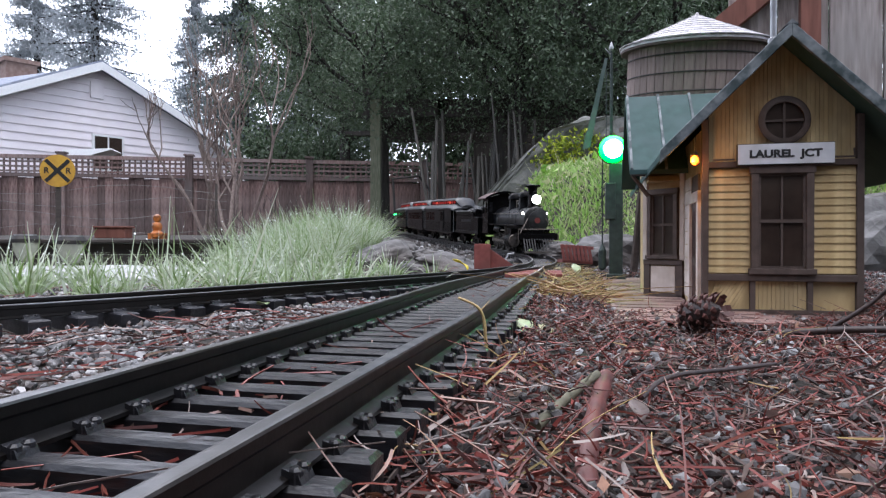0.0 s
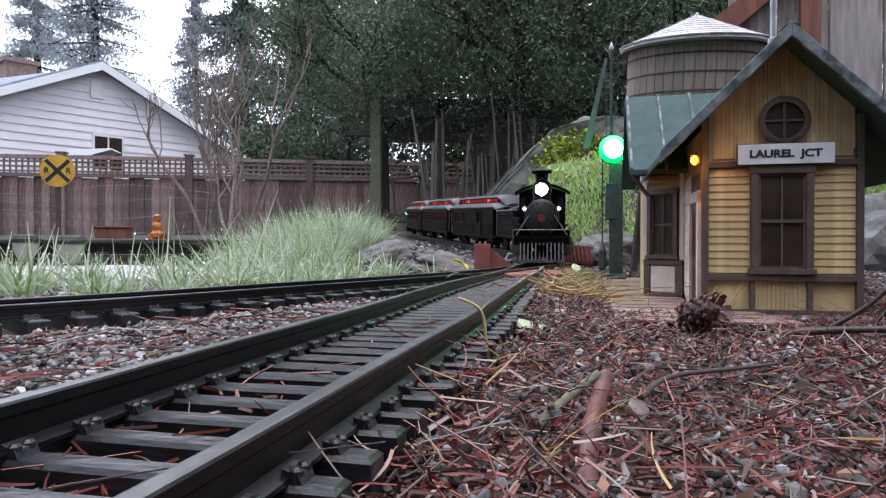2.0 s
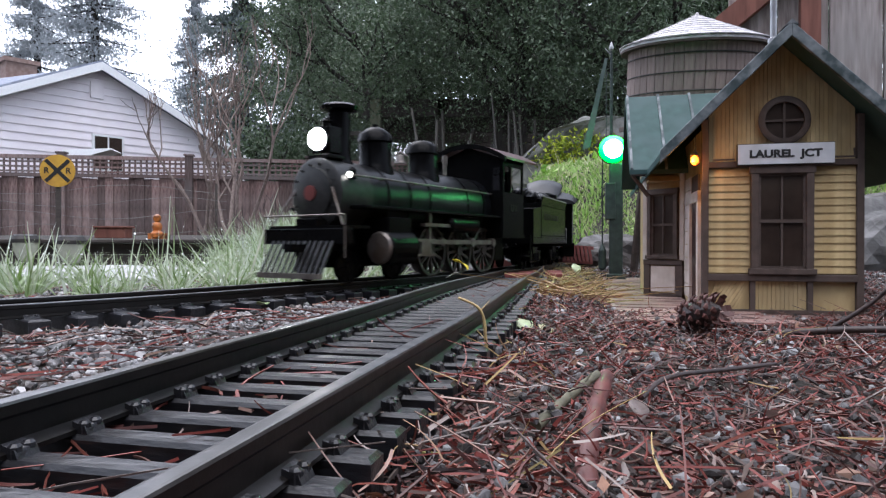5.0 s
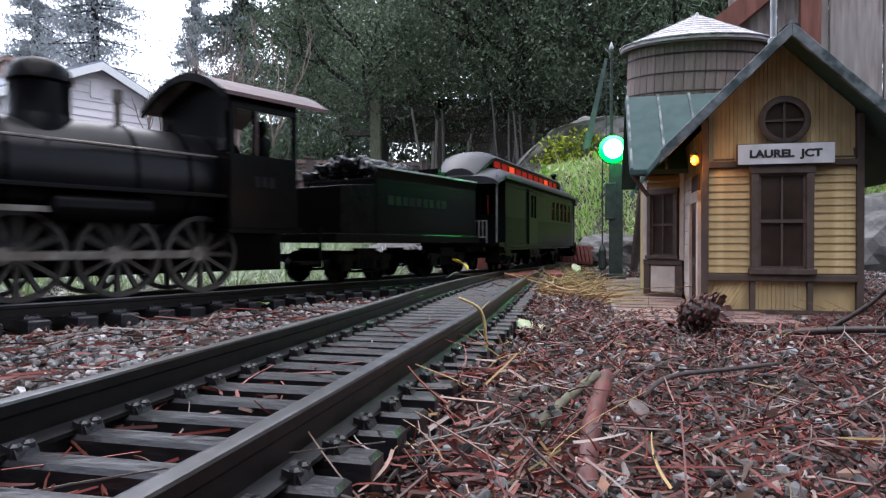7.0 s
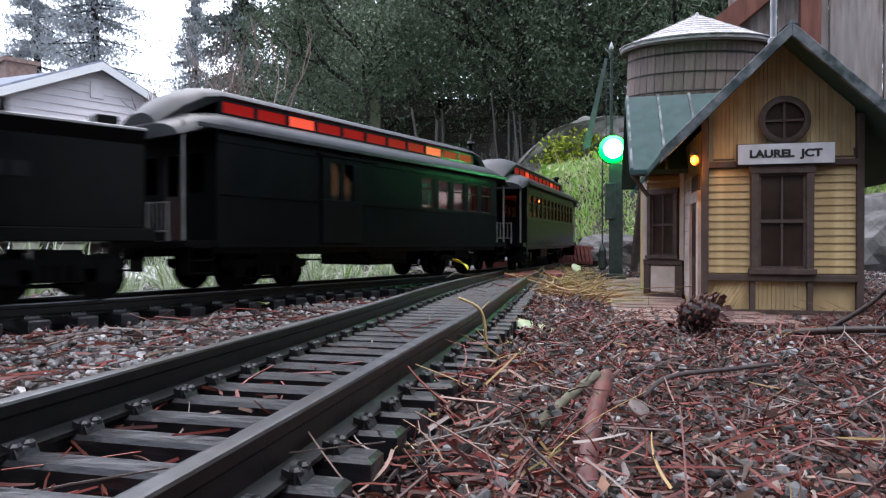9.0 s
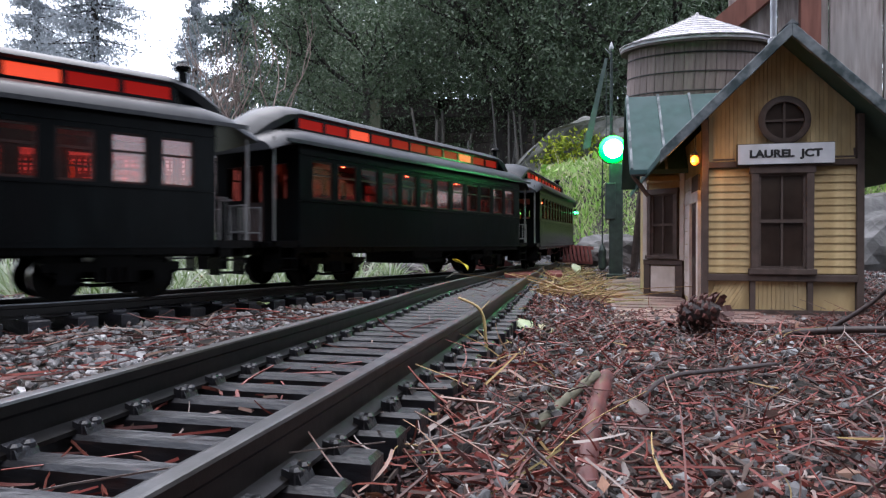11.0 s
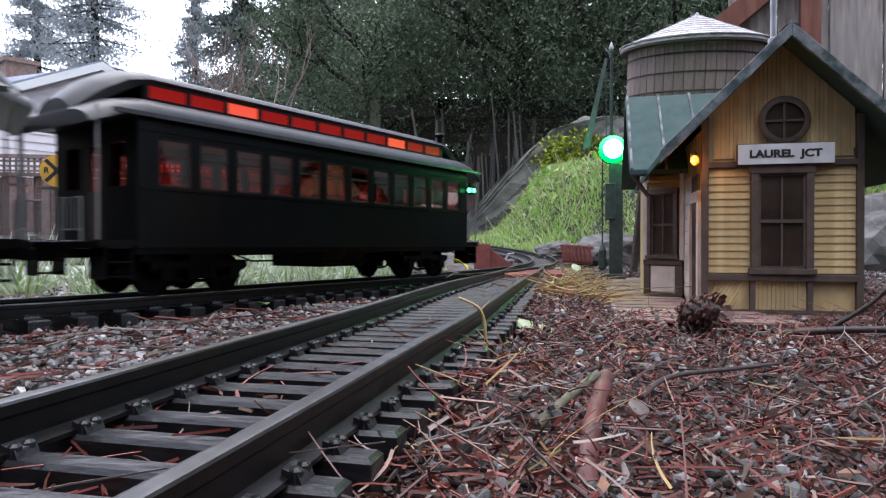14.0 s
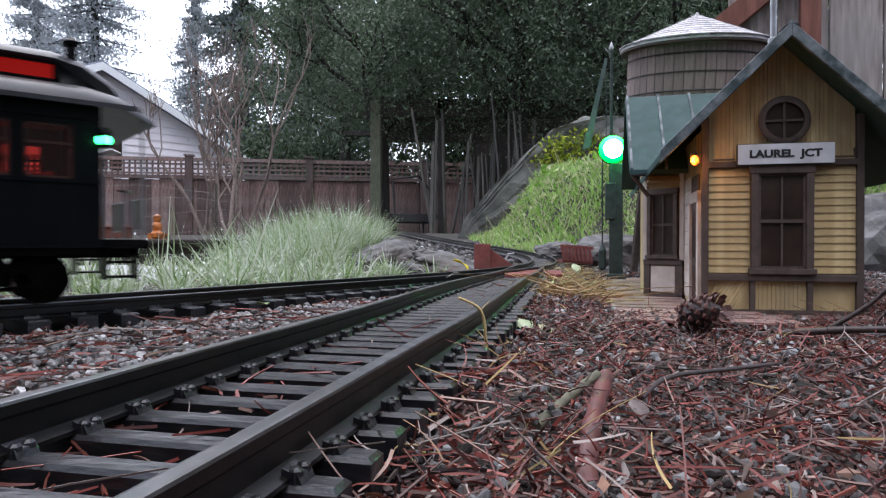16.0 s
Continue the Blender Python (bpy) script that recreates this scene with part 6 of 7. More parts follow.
REDTWIG = mat("red_brown_twig", (0.05, 0.014, 0.011), (0.13, 0.034, 0.028), 0.5, scale=160, bump=0.3, c3=(0.1, 0.035, 0.03), scale3=60, dist=0.0005)
GREYTWIG = mat("grey_green_twig", (0.07, 0.065, 0.04), (0.13, 0.12, 0.075), 0.7, scale=250, bump=0.4, dist=0.0006)
DARKTWIG = mat("dark_wet_twig", (0.018, 0.011, 0.01), (0.045, 0.027, 0.023), 0.5, scale=250, bump=0.4, dist=0.0006)
twig("twig", [(0.0235, 0.103, 0.008), (0.0255, 0.115, 0.0105), (0.0305, 0.134, 0.0125), (0.0365, 0.153, 0.014), (0.0432, 0.172, 0.016)], 0.0019, 0.0021, REDTWIG, "thick red-brown twig lying on bark litter")
twig("twig", [(0.020, 0.140, 0.012), (0.027, 0.150, 0.014), (0.034, 0.160, 0.016), (0.040, 0.168, 0.0175)], 0.0013, 0.0011, GREYTWIG, "short grey-green twig on bark litter")
twig("twig", [(0.052, 0.170, 0.011), (0.064, 0.185, 0.0135), (0.085, 0.195, 0.0135), (0.105, 0.205, 0.0135)], 0.0008, 0.0006, DARKTWIG, "dark wet twig on bark litter")
twig("twig", [(0.165, 0.315, 0.008), (0.19, 0.300, 0.012), (0.225, 0.295, 0.012), (0.26, 0.285, 0.010)], 0.0020, 0.0013, DARKTWIG, "dark crooked branch in front of the station")
twig("twig", [(0.20, 0.335, 0.008), (0.215, 0.325, 0.022), (0.222, 0.318, 0.034)], 0.0014, 0.0008, DARKTWIG, "dark twig standing out of the litter")
twig("twig", [(0.24, 0.36, 0.008), (0.255, 0.352, 0.030), (0.262, 0.350, 0.042)], 0.0012, 0.0006, DARKTWIG, "dark forked twig by the station corner")
twig("twig", [(0.015, 0.215, 0.008), (0.014, 0.213, 0.020), (0.0125, 0.211, 0.030), (0.005, 0.209, 0.034)], 0.0006, 0.0004, mat("yellow_stalk", (0.4, 0.28, 0.12), (0.5, 0.36, 0.16), 0.6, bump=0), "thin bent yellow stalk beside the rail")

# pine cone
cone = thing("pine_cone", "dark red-brown pine cone lying before the station", "pine cone", pose(0.1255, 0.318, 0.017, 70, 10, 30))
part("core", Shape().turned([(0.003, -0.011), (0.007, -0.004), (0.006, 0.006), (0.001, 0.012)], 10), DARKTWIG, cone)
CONE = mat("cone_scale", (0.05, 0.017, 0.013), (0.1, 0.035, 0.027), 0.6, scale=300, bump=0.2, vary=0.35)
sc = Shape().add([(0, 0, 0), (0.0018, 0.004, 0.001), (0.0012, 0.0058, 0.0024), (-0.0012, 0.0058, 0.0024), (-0.0018, 0.004, 0.001), (0, 0.0045, -0.0006)], [(0, 1, 2, 3, 4), (0, 5, 1), (1, 5, 2), (2, 5, 3), (3, 5, 4), (4, 5, 0)]).mesh("scale", CONE)
for i in range(64):
    z = -0.0105 + 0.021 * i / 64
    part("scale", sc, CONE, cone, at=Matrix.Rotation(i * 2.4, 4, "Z") @ Matrix.Translation((0, 0.0045 * math.sqrt(max(0.05, 1 - (z / 0.0125) ** 2)), z)) @ Matrix.Rotation(0.3 + z * 18, 4, "X"))


def fallen_leaf(at, size, colour, label):
    m = mat("leaf_" + str(len(bpy.data.materials)), colour, None, 0.5, scale=300, bump=0.2)
    n = 9
    vs = [(0, -0.5, 0.0)]
    for i in range(n + 1):
        u = i / n
        w = 0.34 * math.sin(math.pi * u) ** 0.8
        vs += [(-w, u - 0.5, 0.12 * w + 0.08 * math.sin(u * 5)), (0, u - 0.5, 0.08 * math.sin(u * 5) - 0.01), (w, u - 0.5, 0.2 * w + 0.08 * math.sin(u * 5))]
    fs = []
    for i in range(n):
        a = 1 + i * 3
        fs += [(a, a + 1, a + 4, a + 3), (a + 1, a + 2, a + 5, a + 4)]
    sh = Shape().add([(x * size, y * size, z * size) for x, y, z in vs], fs)
    me = sh.mesh("fallen_leaf", m, True)
    ob = tagged(new("fallen_leaf", me), label, "leaf")
    ob.matrix_basis = at
    s = ob.modifiers.new("thick", "SOLIDIFY")
    s.thickness = size * 0.02


fallen_leaf(pose(0.0165, 0.612, 0.033, 35, 20, 60), 0.021, (0.55, 0.42, 0.02), "bright yellow fallen leaf between the tracks")
fallen_leaf(pose(0.009, 0.60, 0.023, -10, 10, 100), 0.014, (0.45, 0.45, 0.4), "pale dry fallen leaf beside the yellow leaf")
fallen_leaf(pose(0.0365, 0.300, 0.014, 30, 0, 20), 0.014, (0.26, 0.3, 0.17), "pale green fallen leaf on bark litter")
fallen_leaf(pose(0.048, 0.305, 0.011, 10, 30, -50), 0.011, (0.26, 0.25, 0.13), "yellow-green fallen leaf on bark litter")
fallen_leaf(pose(0.176, 0.86, 0.020, 50, 0, 10), 0.019, (0.3, 0.33, 0.2), "pale green fallen leaf near the turnout")
fallen_leaf(pose(-0.125, 0.45, 0.010, 0, 10, 40), 0.013, (0.12, 0.16, 0.06), "small green fallen leaf on the ballast")
fallen_leaf(pose(0.255, 0.275, 0.013, 10, -10, 75), 0.022, (0.4, 0.36, 0.2), "pale tan fallen leaf before the station")
fallen_leaf(pose(0.137, 0.150, 0.011, 10, 0, 70), 0.024, (0.35, 0.12, 0.05), "orange-brown curled leaf on the bark litter")
fallen_leaf(pose(0.045, 0.150, 0.013, 40, 10, 10), 0.007, (0.1, 0.075, 0.065), "grey-brown curled leaf on the bark litter")


# ---------- grass ----------
def grass(n, keep, area, height, width, material, name, label, lean=0.35, near=False, bend=0.45, dew=0):
    b = scatter(n, *area, (-0.003, 0.0), keep, near)
    w = np.stack([rng.normal(0, lean, n), rng.normal(0, lean, n), np.ones(n)], 1)
    w /= np.linalg.norm(w, axis=1)[:, None]
    h = np.array([height(x, y) for x, y, _ in b]) * rng.uniform(0.45, 1.15, n)
    cur = rng.uniform(0.0, bend, n)
    me = strands(name, b, h, rng.uniform(*width, n), w, cur, material, segs=4, flat=True, taper=0.12)
    stuff(name, me, label, "grass")
    if dew:
        pick = rng.choice(n, dew, replace=False)
        u = rng.uniform(0.6, 1.0, dew)[:, None]
        tip = b[pick] + w[pick] * h[pick][:, None] * u + np.array([0, 0, -1.0]) * (h[pick] * cur[pick])[:, None] * u * u
        stuff("dew_drops", pebbles("dew_drops", tip, rng.uniform(0.0007, 0.0018, dew) * (0.6 + 0.5 * tip[:, 1]), DEW), "bright dew drops on the grass blades", "dew")


def rocky(x, y):
    return -0.20 < x < 0.1 and 1.0 < y < 1.33


def off_slab(x, y):
    return ((x + 0.50) / 0.17) ** 2 + ((y - 0.97) / 0.24) ** 2 > 1


def tuft_h(x, y):
    k = math.exp(-((x + 0.20) / 0.20) ** 2 - ((y - 1.35) / 0.35) ** 2)
    return 0.040 + 0.055 * k + 0.008 * smooth01((-x - 0.2) / 0.2)


def clumps(n, keep, area, blades, height, width, material, name, label, spread=0.9, bend=0.9, dew=0, foot=0.012):
    """Tufts whose blades rise from one foot and arch outwards."""
    c = scatter(n, *area, (-0.004, 0.0), keep, False)
    k = np.repeat(np.arange(n), blades)
    m = len(k)
    a = rng.uniform(0, 2 * math.pi, m)
    out = rng.uniform(0.05, 1.0, m) ** 0.8 * spread
    w = np.stack([np.cos(a) * out, np.sin(a) * out, np.ones(m)], 1)
    w /= np.linalg.norm(w, axis=1)[:, None]
    b = c[k] + np.stack([np.cos(a), np.sin(a), np.zeros(m)], 1) * (rng.uniform(0, foot, m))[:, None]
    h = np.array([height(x, y) for x, y, _ in c])[k] * rng.uniform(0.45, 1.15, m)
    cur = rng.uniform(0.1, bend, m) * (0.4 + 0.6 * out / spread)
    stuff(name, strands(name, b, h, rng.uniform(*width, m), w, cur, material, segs=6, flat=True, taper=0.1), label, "grass")
    if dew:
        pick = rng.choice(m, dew, replace=False)
        u = rng.uniform(0.5, 1.0, dew)[:, None]
        tip = b[pick] + w[pick] * h[pick][:, None] * u + np.array([0, 0, -1.0]) * (h[pick] * cur[pick])[:, None] * u * u
        stuff("dew_drops", pebbles("dew_drops", tip, rng.uniform(0.0006, 0.0016, dew) * (0.6 + 0.4 * tip[:, 1]), DEW), "bright dew drops on the grass blades", "dew")


clumps(260, lambda x, y: not rocky(x, y) and main_off(x, y) > 0.085 and x < 0.0 and x > -1.25 * y and (x < -0.17 or y < 0.95) and off_slab(x, y) and noise.noise(Vector((x * 7, y * 7, 7))) > -0.25 + 0.7 * max(0.0, (-x - 0.45)), (-1.2, 0.02, 0.6, 1.7), 26, lambda x, y: tuft_h(x, y) * 1.15, (0.0016, 0.0040), GRASS, "wet_grass", "wet dewy green grass beside the main track", dew=900)
clumps(120, lambda x, y: not rocky(x, y) and x < -0.15 and ((x + 0.24) / 0.22) ** 2 + ((y - 1.42) / 0.3) ** 2 < 1 and main_off(x, y) > 0.09, (-0.5, 0.05, 1.1, 1.75), 60, lambda x, y: 0.115, (0.0014, 0.0032), GRASS, "grass_tuft", "thick dew-covered grass tuft", spread=1.0, dew=900)
clumps(70, lambda x, y: main_off(x, y) > 0.09 and x < -0.1 and x > -1.1 * y and off_slab(x, y), (-0.75, -0.1, 0.62, 0.98), 14, lambda x, y: 0.085, (0.0022, 0.0042), GRASS, "wet_grass", "broad-bladed green grass near the rails", dew=150, bend=1.1)
grass(34, lambda x, y: main_off(x, y) > 0.10, (-0.62, -0.2, 0.65, 0.95), lambda x, y: 0.125, (0.0022, 0.0042), GRASS, "tall_grass", "few tall broad grass blades", lean=0.3, bend=0.25, dew=14)


def on_bank(x, y):
    return y > 1.3 and x > float(np.interp(y, [1.3, 1.8, 2.35, 2.75, 3.2, 3.8], [0.34, 0.27, 0.15, 0.12, 0.13, 0.2])) and x < 0.75 * y


grass(60000, on_bank, (0.0, 2.2, 1.35, 3.6), lambda x, y: 0.035 + 0.03 * noise.noise(Vector((x * 4, y * 4, 2))), (0.003, 0.006), HILLGRASS, "bank_grass", "bright green grass on the sloping bank", lean=0.5, dew=250)
grass(1300, lambda x, y: on_bank(x, y) and y > 2.2, (0.1, 1.6, 2.0, 3.3), lambda x, y: 0.11, (0.0012, 0.003), PALESTRAW, "dry_grass", "long dry drooping grass below the boulder", lean=0.9, bend=0.8)


# ---------- rocks ----------
tagged(rough_rock("garden_rock", (0.06, 0.05, 0.035), ROCK, 1, at=pose(-0.115, 1.22, 0.02, 8, -12, 20)), "dark angular grey rock at the grass edge", "rock", "rocks by the track")
tagged(rough_rock("garden_rock", (0.065, 0.05, 0.026), ROCK, 2, at=pose(0.002, 1.17, 0.008, 5, 10, -15)), "grey flat rock beside the curve", "rock", "rocks by the track")
tagged(rough_rock("garden_rock", (0.04, 0.035, 0.024), ROCK, 3, at=pose(-0.045, 1.26, 0.02, 0, 0, 40)), "grey lichen-spotted rock beside the curve", "rock", "rocks by the track")
tagged(rough_rock("garden_rock", (0.030, 0.03, 0.016), ROCK, 5, at=pose(-0.055, 1.08, 0.006, 0, 0, 70)), "small grey stone beside the curve", "rock", "rocks by the track")
tagged(rough_rock("garden_rock", (0.05, 0.035, 0.028), ROCK, 6, at=pose(-0.10, 1.45, 0.035, 0, 10, 0)), "grey rock under the grass tuft", "rock", "rocks by the track")
tagged(rough_rock("garden_rock", (0.10, 0.07, 0.055), ROCK, 4, at=pose(0.365, 1.32, 0.018, 0, 14, 10)), "dark grey rock behind the signal", "rock", "rocks by the track")
tagged(rough_rock("garden_rock", (0.055, 0.05, 0.03), ROCK, 7, at=pose(0.275, 1.55, 0.03, 0, 0, 30)), "grey rock at the foot of the bank", "rock", "rocks by the track")
tagged(rough_rock("garden_rock", (0.16, 0.10, 0.09), ROCK, 8, at=pose(0.80, 1.18, 0.05, 0, 0, 30)), "grey rock beyond the station", "rock", "rocks by the track")


def build_boulder():
    """A leaning slab with a long slanting edge, uneven at three scales."""
    bm = bmesh.new()
    poly = [(0.0, -0.1), (0.10, 0.10), (0.30, 0.34), (0.53, 0.585), (0.66, 0.63), (0.90, 0.62), (1.15, 0.5), (1.5, 0.3), (1.6, -0.1)]
    rows = []
    for k in range(7):
        y = 2.95 + 0.16 * k
        g = 1.0 - 0.05 * abs(k - 1.5)
        rows.append([bm.verts.new((-0.02 + x + 0.05 * k, y, z * g * 1.08)) for x, z in poly])
    for r0, r1 in zip(rows, rows[1:]):
        for i in range(len(poly)):
            j = (i + 1) % len(poly)
            bm.faces.new((r0[i], r0[j], r1[j], r1[i]))
    bm.faces.new(rows[0])
    bm.faces.new(list(reversed(rows[-1])))
    bmesh.ops.triangulate(bm, faces=bm.faces[:])
    bmesh.ops.subdivide_edges(bm, edges=bm.edges[:], cuts=3, use_grid_fill=True)
    bmesh.ops.subdivide_edges(bm, edges=bm.edges[:], cuts=1, use_grid_fill=True)
    bmesh.ops.recalc_face_normals(bm, faces=bm.faces)
    for v in bm.verts:
        p = v.co.copy()
        v.co += Vector((noise.noise(p * 3.1), noise.noise(p * 3.1 + Vector((5, 0, 0))), noise.noise(p * 3.1 + Vector((0, 7, 0))))) * 0.06
        v.co += Vector((noise.noise(p * 11), noise.noise(p * 11 + Vector((5, 0, 0))), noise.noise(p * 11 + Vector((0, 7, 0))))) * 0.022
    me = bpy.data.meshes.new("boulder")
    bm.to_mesh(me)
    bm.free()
    me.materials.append(SLABROCK)
    tagged(new("boulder", me), "large leaning grey boulder on the bank", "boulder")


build_boulder()
n = 3000
u = rng.normal(size=(n, 2))
cl = np.array([(0.50, 0.53), (0.60, 0.56), (0.56, 0.46), (0.70, 0.52), (0.80, 0.50), (0.72, 0.42), (0.62, 0.40), (0.85, 0.42), (0.95, 0.45), (0.46, 0.47)])[rng.integers(0, 10, n)]
mb = np.stack([cl[:, 0] + 0.04 * u[:, 0] + 0.03, 2.95 + rng.uniform(-0.06, 0.06, n), cl[:, 1] - 0.03 + 0.025 * u[:, 1]], 1)
stuff("moss", leaves("moss", mb, rng.uniform(0.012, 0.03, n), MOSS), "yellow-green moss cushions on the boulder", "moss")
b = scatter(900, 0.3, 1.6, 2.2, 2.95, (0.0, 0.03), on_bank, near=False)
stuff("bank_weeds", leaves("bank_weeds", b, rng.uniform(0.02, 0.05, len(b)), HILLGRASS), "low broad-leaved green weeds on the bank", "weeds")


# ---------- small things by the turnout ----------
RED = mat("faded_red_paint", (0.17, 0.042, 0.035), (0.25, 0.07, 0.058), 0.7, scale=120, bump=0.3, c3=(0.16, 0.05, 0.04), scale3=30, dist=0.0008)
bl = thing("red_bumper_block", "faded red wooden bumper block beside the turnout", "block", pose(0.068, 1.12, 0.010, 0, 0, -4))
part("upright", Shape().box(-0.014, 0.014, -0.014, 0.014, 0, 0.043), RED, bl, bevel=0.001)
part("wedge", Shape().prism([(0.014, 0.0), (0.062, 0.0), (0.014, 0.034)], 0.004, 0.014), RED, bl, bevel=0.0008)
cr = thing("red_slatted_crate", "small red slatted stock guard on the ground", "crate", pose(0.257, 1.24, 0.020, 0, 4, 8))
part("beam", Shape().box(-0.030, 0.030, 0.0, 0.006, 0.024, 0.030), RED, cr)
part("beam", Shape().box(-0.030, 0.030, 0.0, 0.03, -0.004, 0.002), RED, cr)
sl = Shape().box(-0.0026, 0.0026, -0.003, 0.0, 0.0, 0.031).mesh("slat", RED)
for i in range(8):
    part("slat", sl, RED, cr, at=Matrix.Translation((-0.027 + i * 0.0077, 0, 0)) @ Matrix.Rotation(-0.25, 4, "Y"))
# red crossing boards inside and beside the siding rails
for k, (s, x, w) in enumerate([(0.16, 0.0, 0.036), (0.185, 0.0, 0.036), (0.21, 0.0, 0.036), (0.235, 0.0, 0.036), (0.28, 0.0, 0.036), (0.31, 0.0, 0.034), (0.34, 0.0, 0.034), (0.20, -0.042, 0.022), (0.24, -0.042, 0.022), (0.28, -0.042, 0.022), (0.32, -0.044, 0.020)]):
    o = thing("crossing_board", "red-brown board laid between the rails", "board", side_line.place(s, x, -0.006), group="crossing boards")
    part("plank", Shape().box(-w / 2, w / 2, -0.0105, 0.0105, -0.003, 0.002), RED, o, bevel=0.0005)

# switch stand
ss = thing("switch_stand", "small grey switch stand beside the curve", "switch", pose(0.125, 1.30, 0.013, 0, 0, 20))
part("base", Shape().box(-0.012, 0.012, -0.010, 0.010, 0, 0.006), DARKMETAL, ss, bevel=0.0006)
part("lever", Shape().tube([(0, 0, 0.005), (0.006, 0, 0.020), (0.018, 0, 0.021)], 0.002, 6), METAL, ss)

# ---------- behind the grass: slab, timber edge and what stands on it ----------
CONCRETE = mat("pale_wet_stone", (0.24, 0.24, 0.24), (0.38, 0.375, 0.37), 0.4, scale=30, bump=0.3, c3=(0.3, 0.3, 0.3), scale3=7)
slab = rough_rock("stone_slab", (0.30, 0.22, 0.02), CONCRETE, 11, at=pose(-0.56, 0.98, -0.001, 0, 0, 5), cuts=4, jag=0.12)
tagged(slab, "pale flat wet stepping stone in the grass", "stone")
OLDWOOD = mat("old_timber", (0.035, 0.026, 0.022), (0.075, 0.058, 0.05), 0.8, scale=40, bump=0.5, stretch=(0.3, 3, 3), c3=(0.08, 0.07, 0.06), scale3=6)
te = thing("timber_edging", "dark old timber bed edging behind the grass", "edging", pose(-1.30, 1.38, 0.0, 0, 0, 3))
part("plank", Shape().box(0, 0.95, 0, 0.03, -0.03, 0.030), OLDWOOD, te, bevel=0.002)
part("plank", Shape().box(0, 0.95, 0.004, 0.03, 0.031, 0.055), OLDWOOD, te, bevel=0.002)
part("cap_board", Shape().box(0, 0.95, -0.02, 0.07, 0.0555, 0.0635), OLDWOOD, te, bevel=0.002)
bx = thing("red_brown_box", "low red-brown wooden box on the timber edging", "box", pose(-0.72, 1.42, 0.066, 0, 0, 3))
part("body", Shape().box(-0.032, 0.032, -0.02, 0.02, 0, 0.022), REDPOST, bx, bevel=0.001)
part("lid", Shape().box(-0.036, 0.036, -0.023, 0.023, 0.022, 0.026), REDPOST, bx, bevel=0.001)
FIG = mat("orange_figurine_paint", (0.45, 0.12, 0.02), (0.6, 0.2, 0.03), 0.5, scale=60, bump=0.1, c3=(0.05, 0.02, 0.01), scale3=70)
fg = Shape().turned([(0.010, 0), (0.014, 0.004), (0.014, 0.012), (0.008, 0.018), (0.011, 0.026), (0.009, 0.034), (0.005, 0.037), (0.0085, 0.043), (0.0075, 0.050), (0.002, 0.054)], 14).box(-0.018, 0.024, -0.010, 0.010, 0, 0.012)
f1 = part("figurine", fg, FIG, None, smooth=True, at=pose(-0.625, 1.42, 0.0645, 0, 0, 20))
tagged(f1, "small orange and black garden figurine on the timber edging", "figurine")


def solar_lamp(x, y, z):
    t = thing("solar_garden_lamp", "small solar garden lamp with clear bowl and dark cap", "garden lamp", pose(x, y, z), group="garden lamps")
    part("stake", Shape().rod((0, 0, -0.06), (0, 0, -0.02), 0.004), IRON, t)
    part("bowl", Shape().turned([(0.002, -0.036), (0.012, -0.028), (0.018, -0.014), (0.020, 0.0)], 18), mat("milky_bowl", (0.3, 0.31, 0.24), (0.38, 0.39, 0.3), 0.15, bump=0), t, "milky clear plastic bowl", smooth=True)
    part("cap", Shape().turned([(0.022, 0.0), (0.023, 0.006), (0.019, 0.012)], 18), IRON, t, smooth=True)
    part("panel", Shape().turned([(0.017, 0.012), (0.017, 0.0145)], 18), METAL, t, "pale solar panel top")


solar_lamp(-0.59, 1.03, 0.052)
solar_lamp(-0.72, 1.12, 0.055)

# crossing sign
xs = thing("crossing_sign", "round yellow model railroad crossing sign on a post", "sign", pose(-0.80, 1.35, -0.01, 0, 0, 12))
YEL = mat("sign_yellow", (0.55, 0.3, 0.03), (0.65, 0.38, 0.05), 0.5, scale=80, bump=0.1, c3=(0.45, 0.24, 0.04), scale3=30)
YM = Matrix.Translation((0, 0, 0.215)) @ Matrix.Rotation(radians(90), 4, "X")
disc = part("disc", Shape().turned([(0.0335, 0), (0.0335, 0.003)], 36, YM), YEL, xs, "yellow disc")
part("cross", Shape().box(-0.031, 0.031, -0.0038, 0.0038, 0.003, 0.0036, YM @ Matrix.Rotation(radians(45), 4, "Z")).box(-0.031, 0.031, -0.0038, 0.0038, 0.003, 0.0037, YM @ Matrix.Rotation(radians(-45), 4, "Z")), SIGNBLACK, disc, "black cross")
for x in (-0.0205, 0.0205):
    text_part("letter", "R", 0.017, SIGNBLACK, disc, YM @ Matrix.Translation((x, 0, 0.0034)), 1.0, 0.0004)
part("post", Shape().box(-0.004, 0.004, 0.0005, 0.0065, 0.0, 0.245), OLDWOOD, xs, "dark wooden post")

# thin wire fence behind the sign
wf = thing("wire_fence", "thin sagging wire fence with stakes", "fence", pose(-1.35, 1.55, 0.0, 0, 0, 2))
WIRE = mat("grey_wire", (0.12, 0.115, 0.11), (0.2, 0.19, 0.18), 0.4, 0.4, scale=80, bump=0)
for k, z in enumerate((0.09, 0.125, 0.155, 0.185)):
    part("wire", Shape().tube([(i * 0.075, 0.01 * math.sin(i * 2.1 + k), z - 0.012 * math.sin(i * 0.9 + k * 1.3)) for i in range(12)], 0.0005, 4), WIRE, wf)
for x in (0.05, 0.42, 0.8):
    part("stake", Shape().rod((x, 0, -0.02), (x, 0, 0.2), 0.003), OLDWOOD, wf)


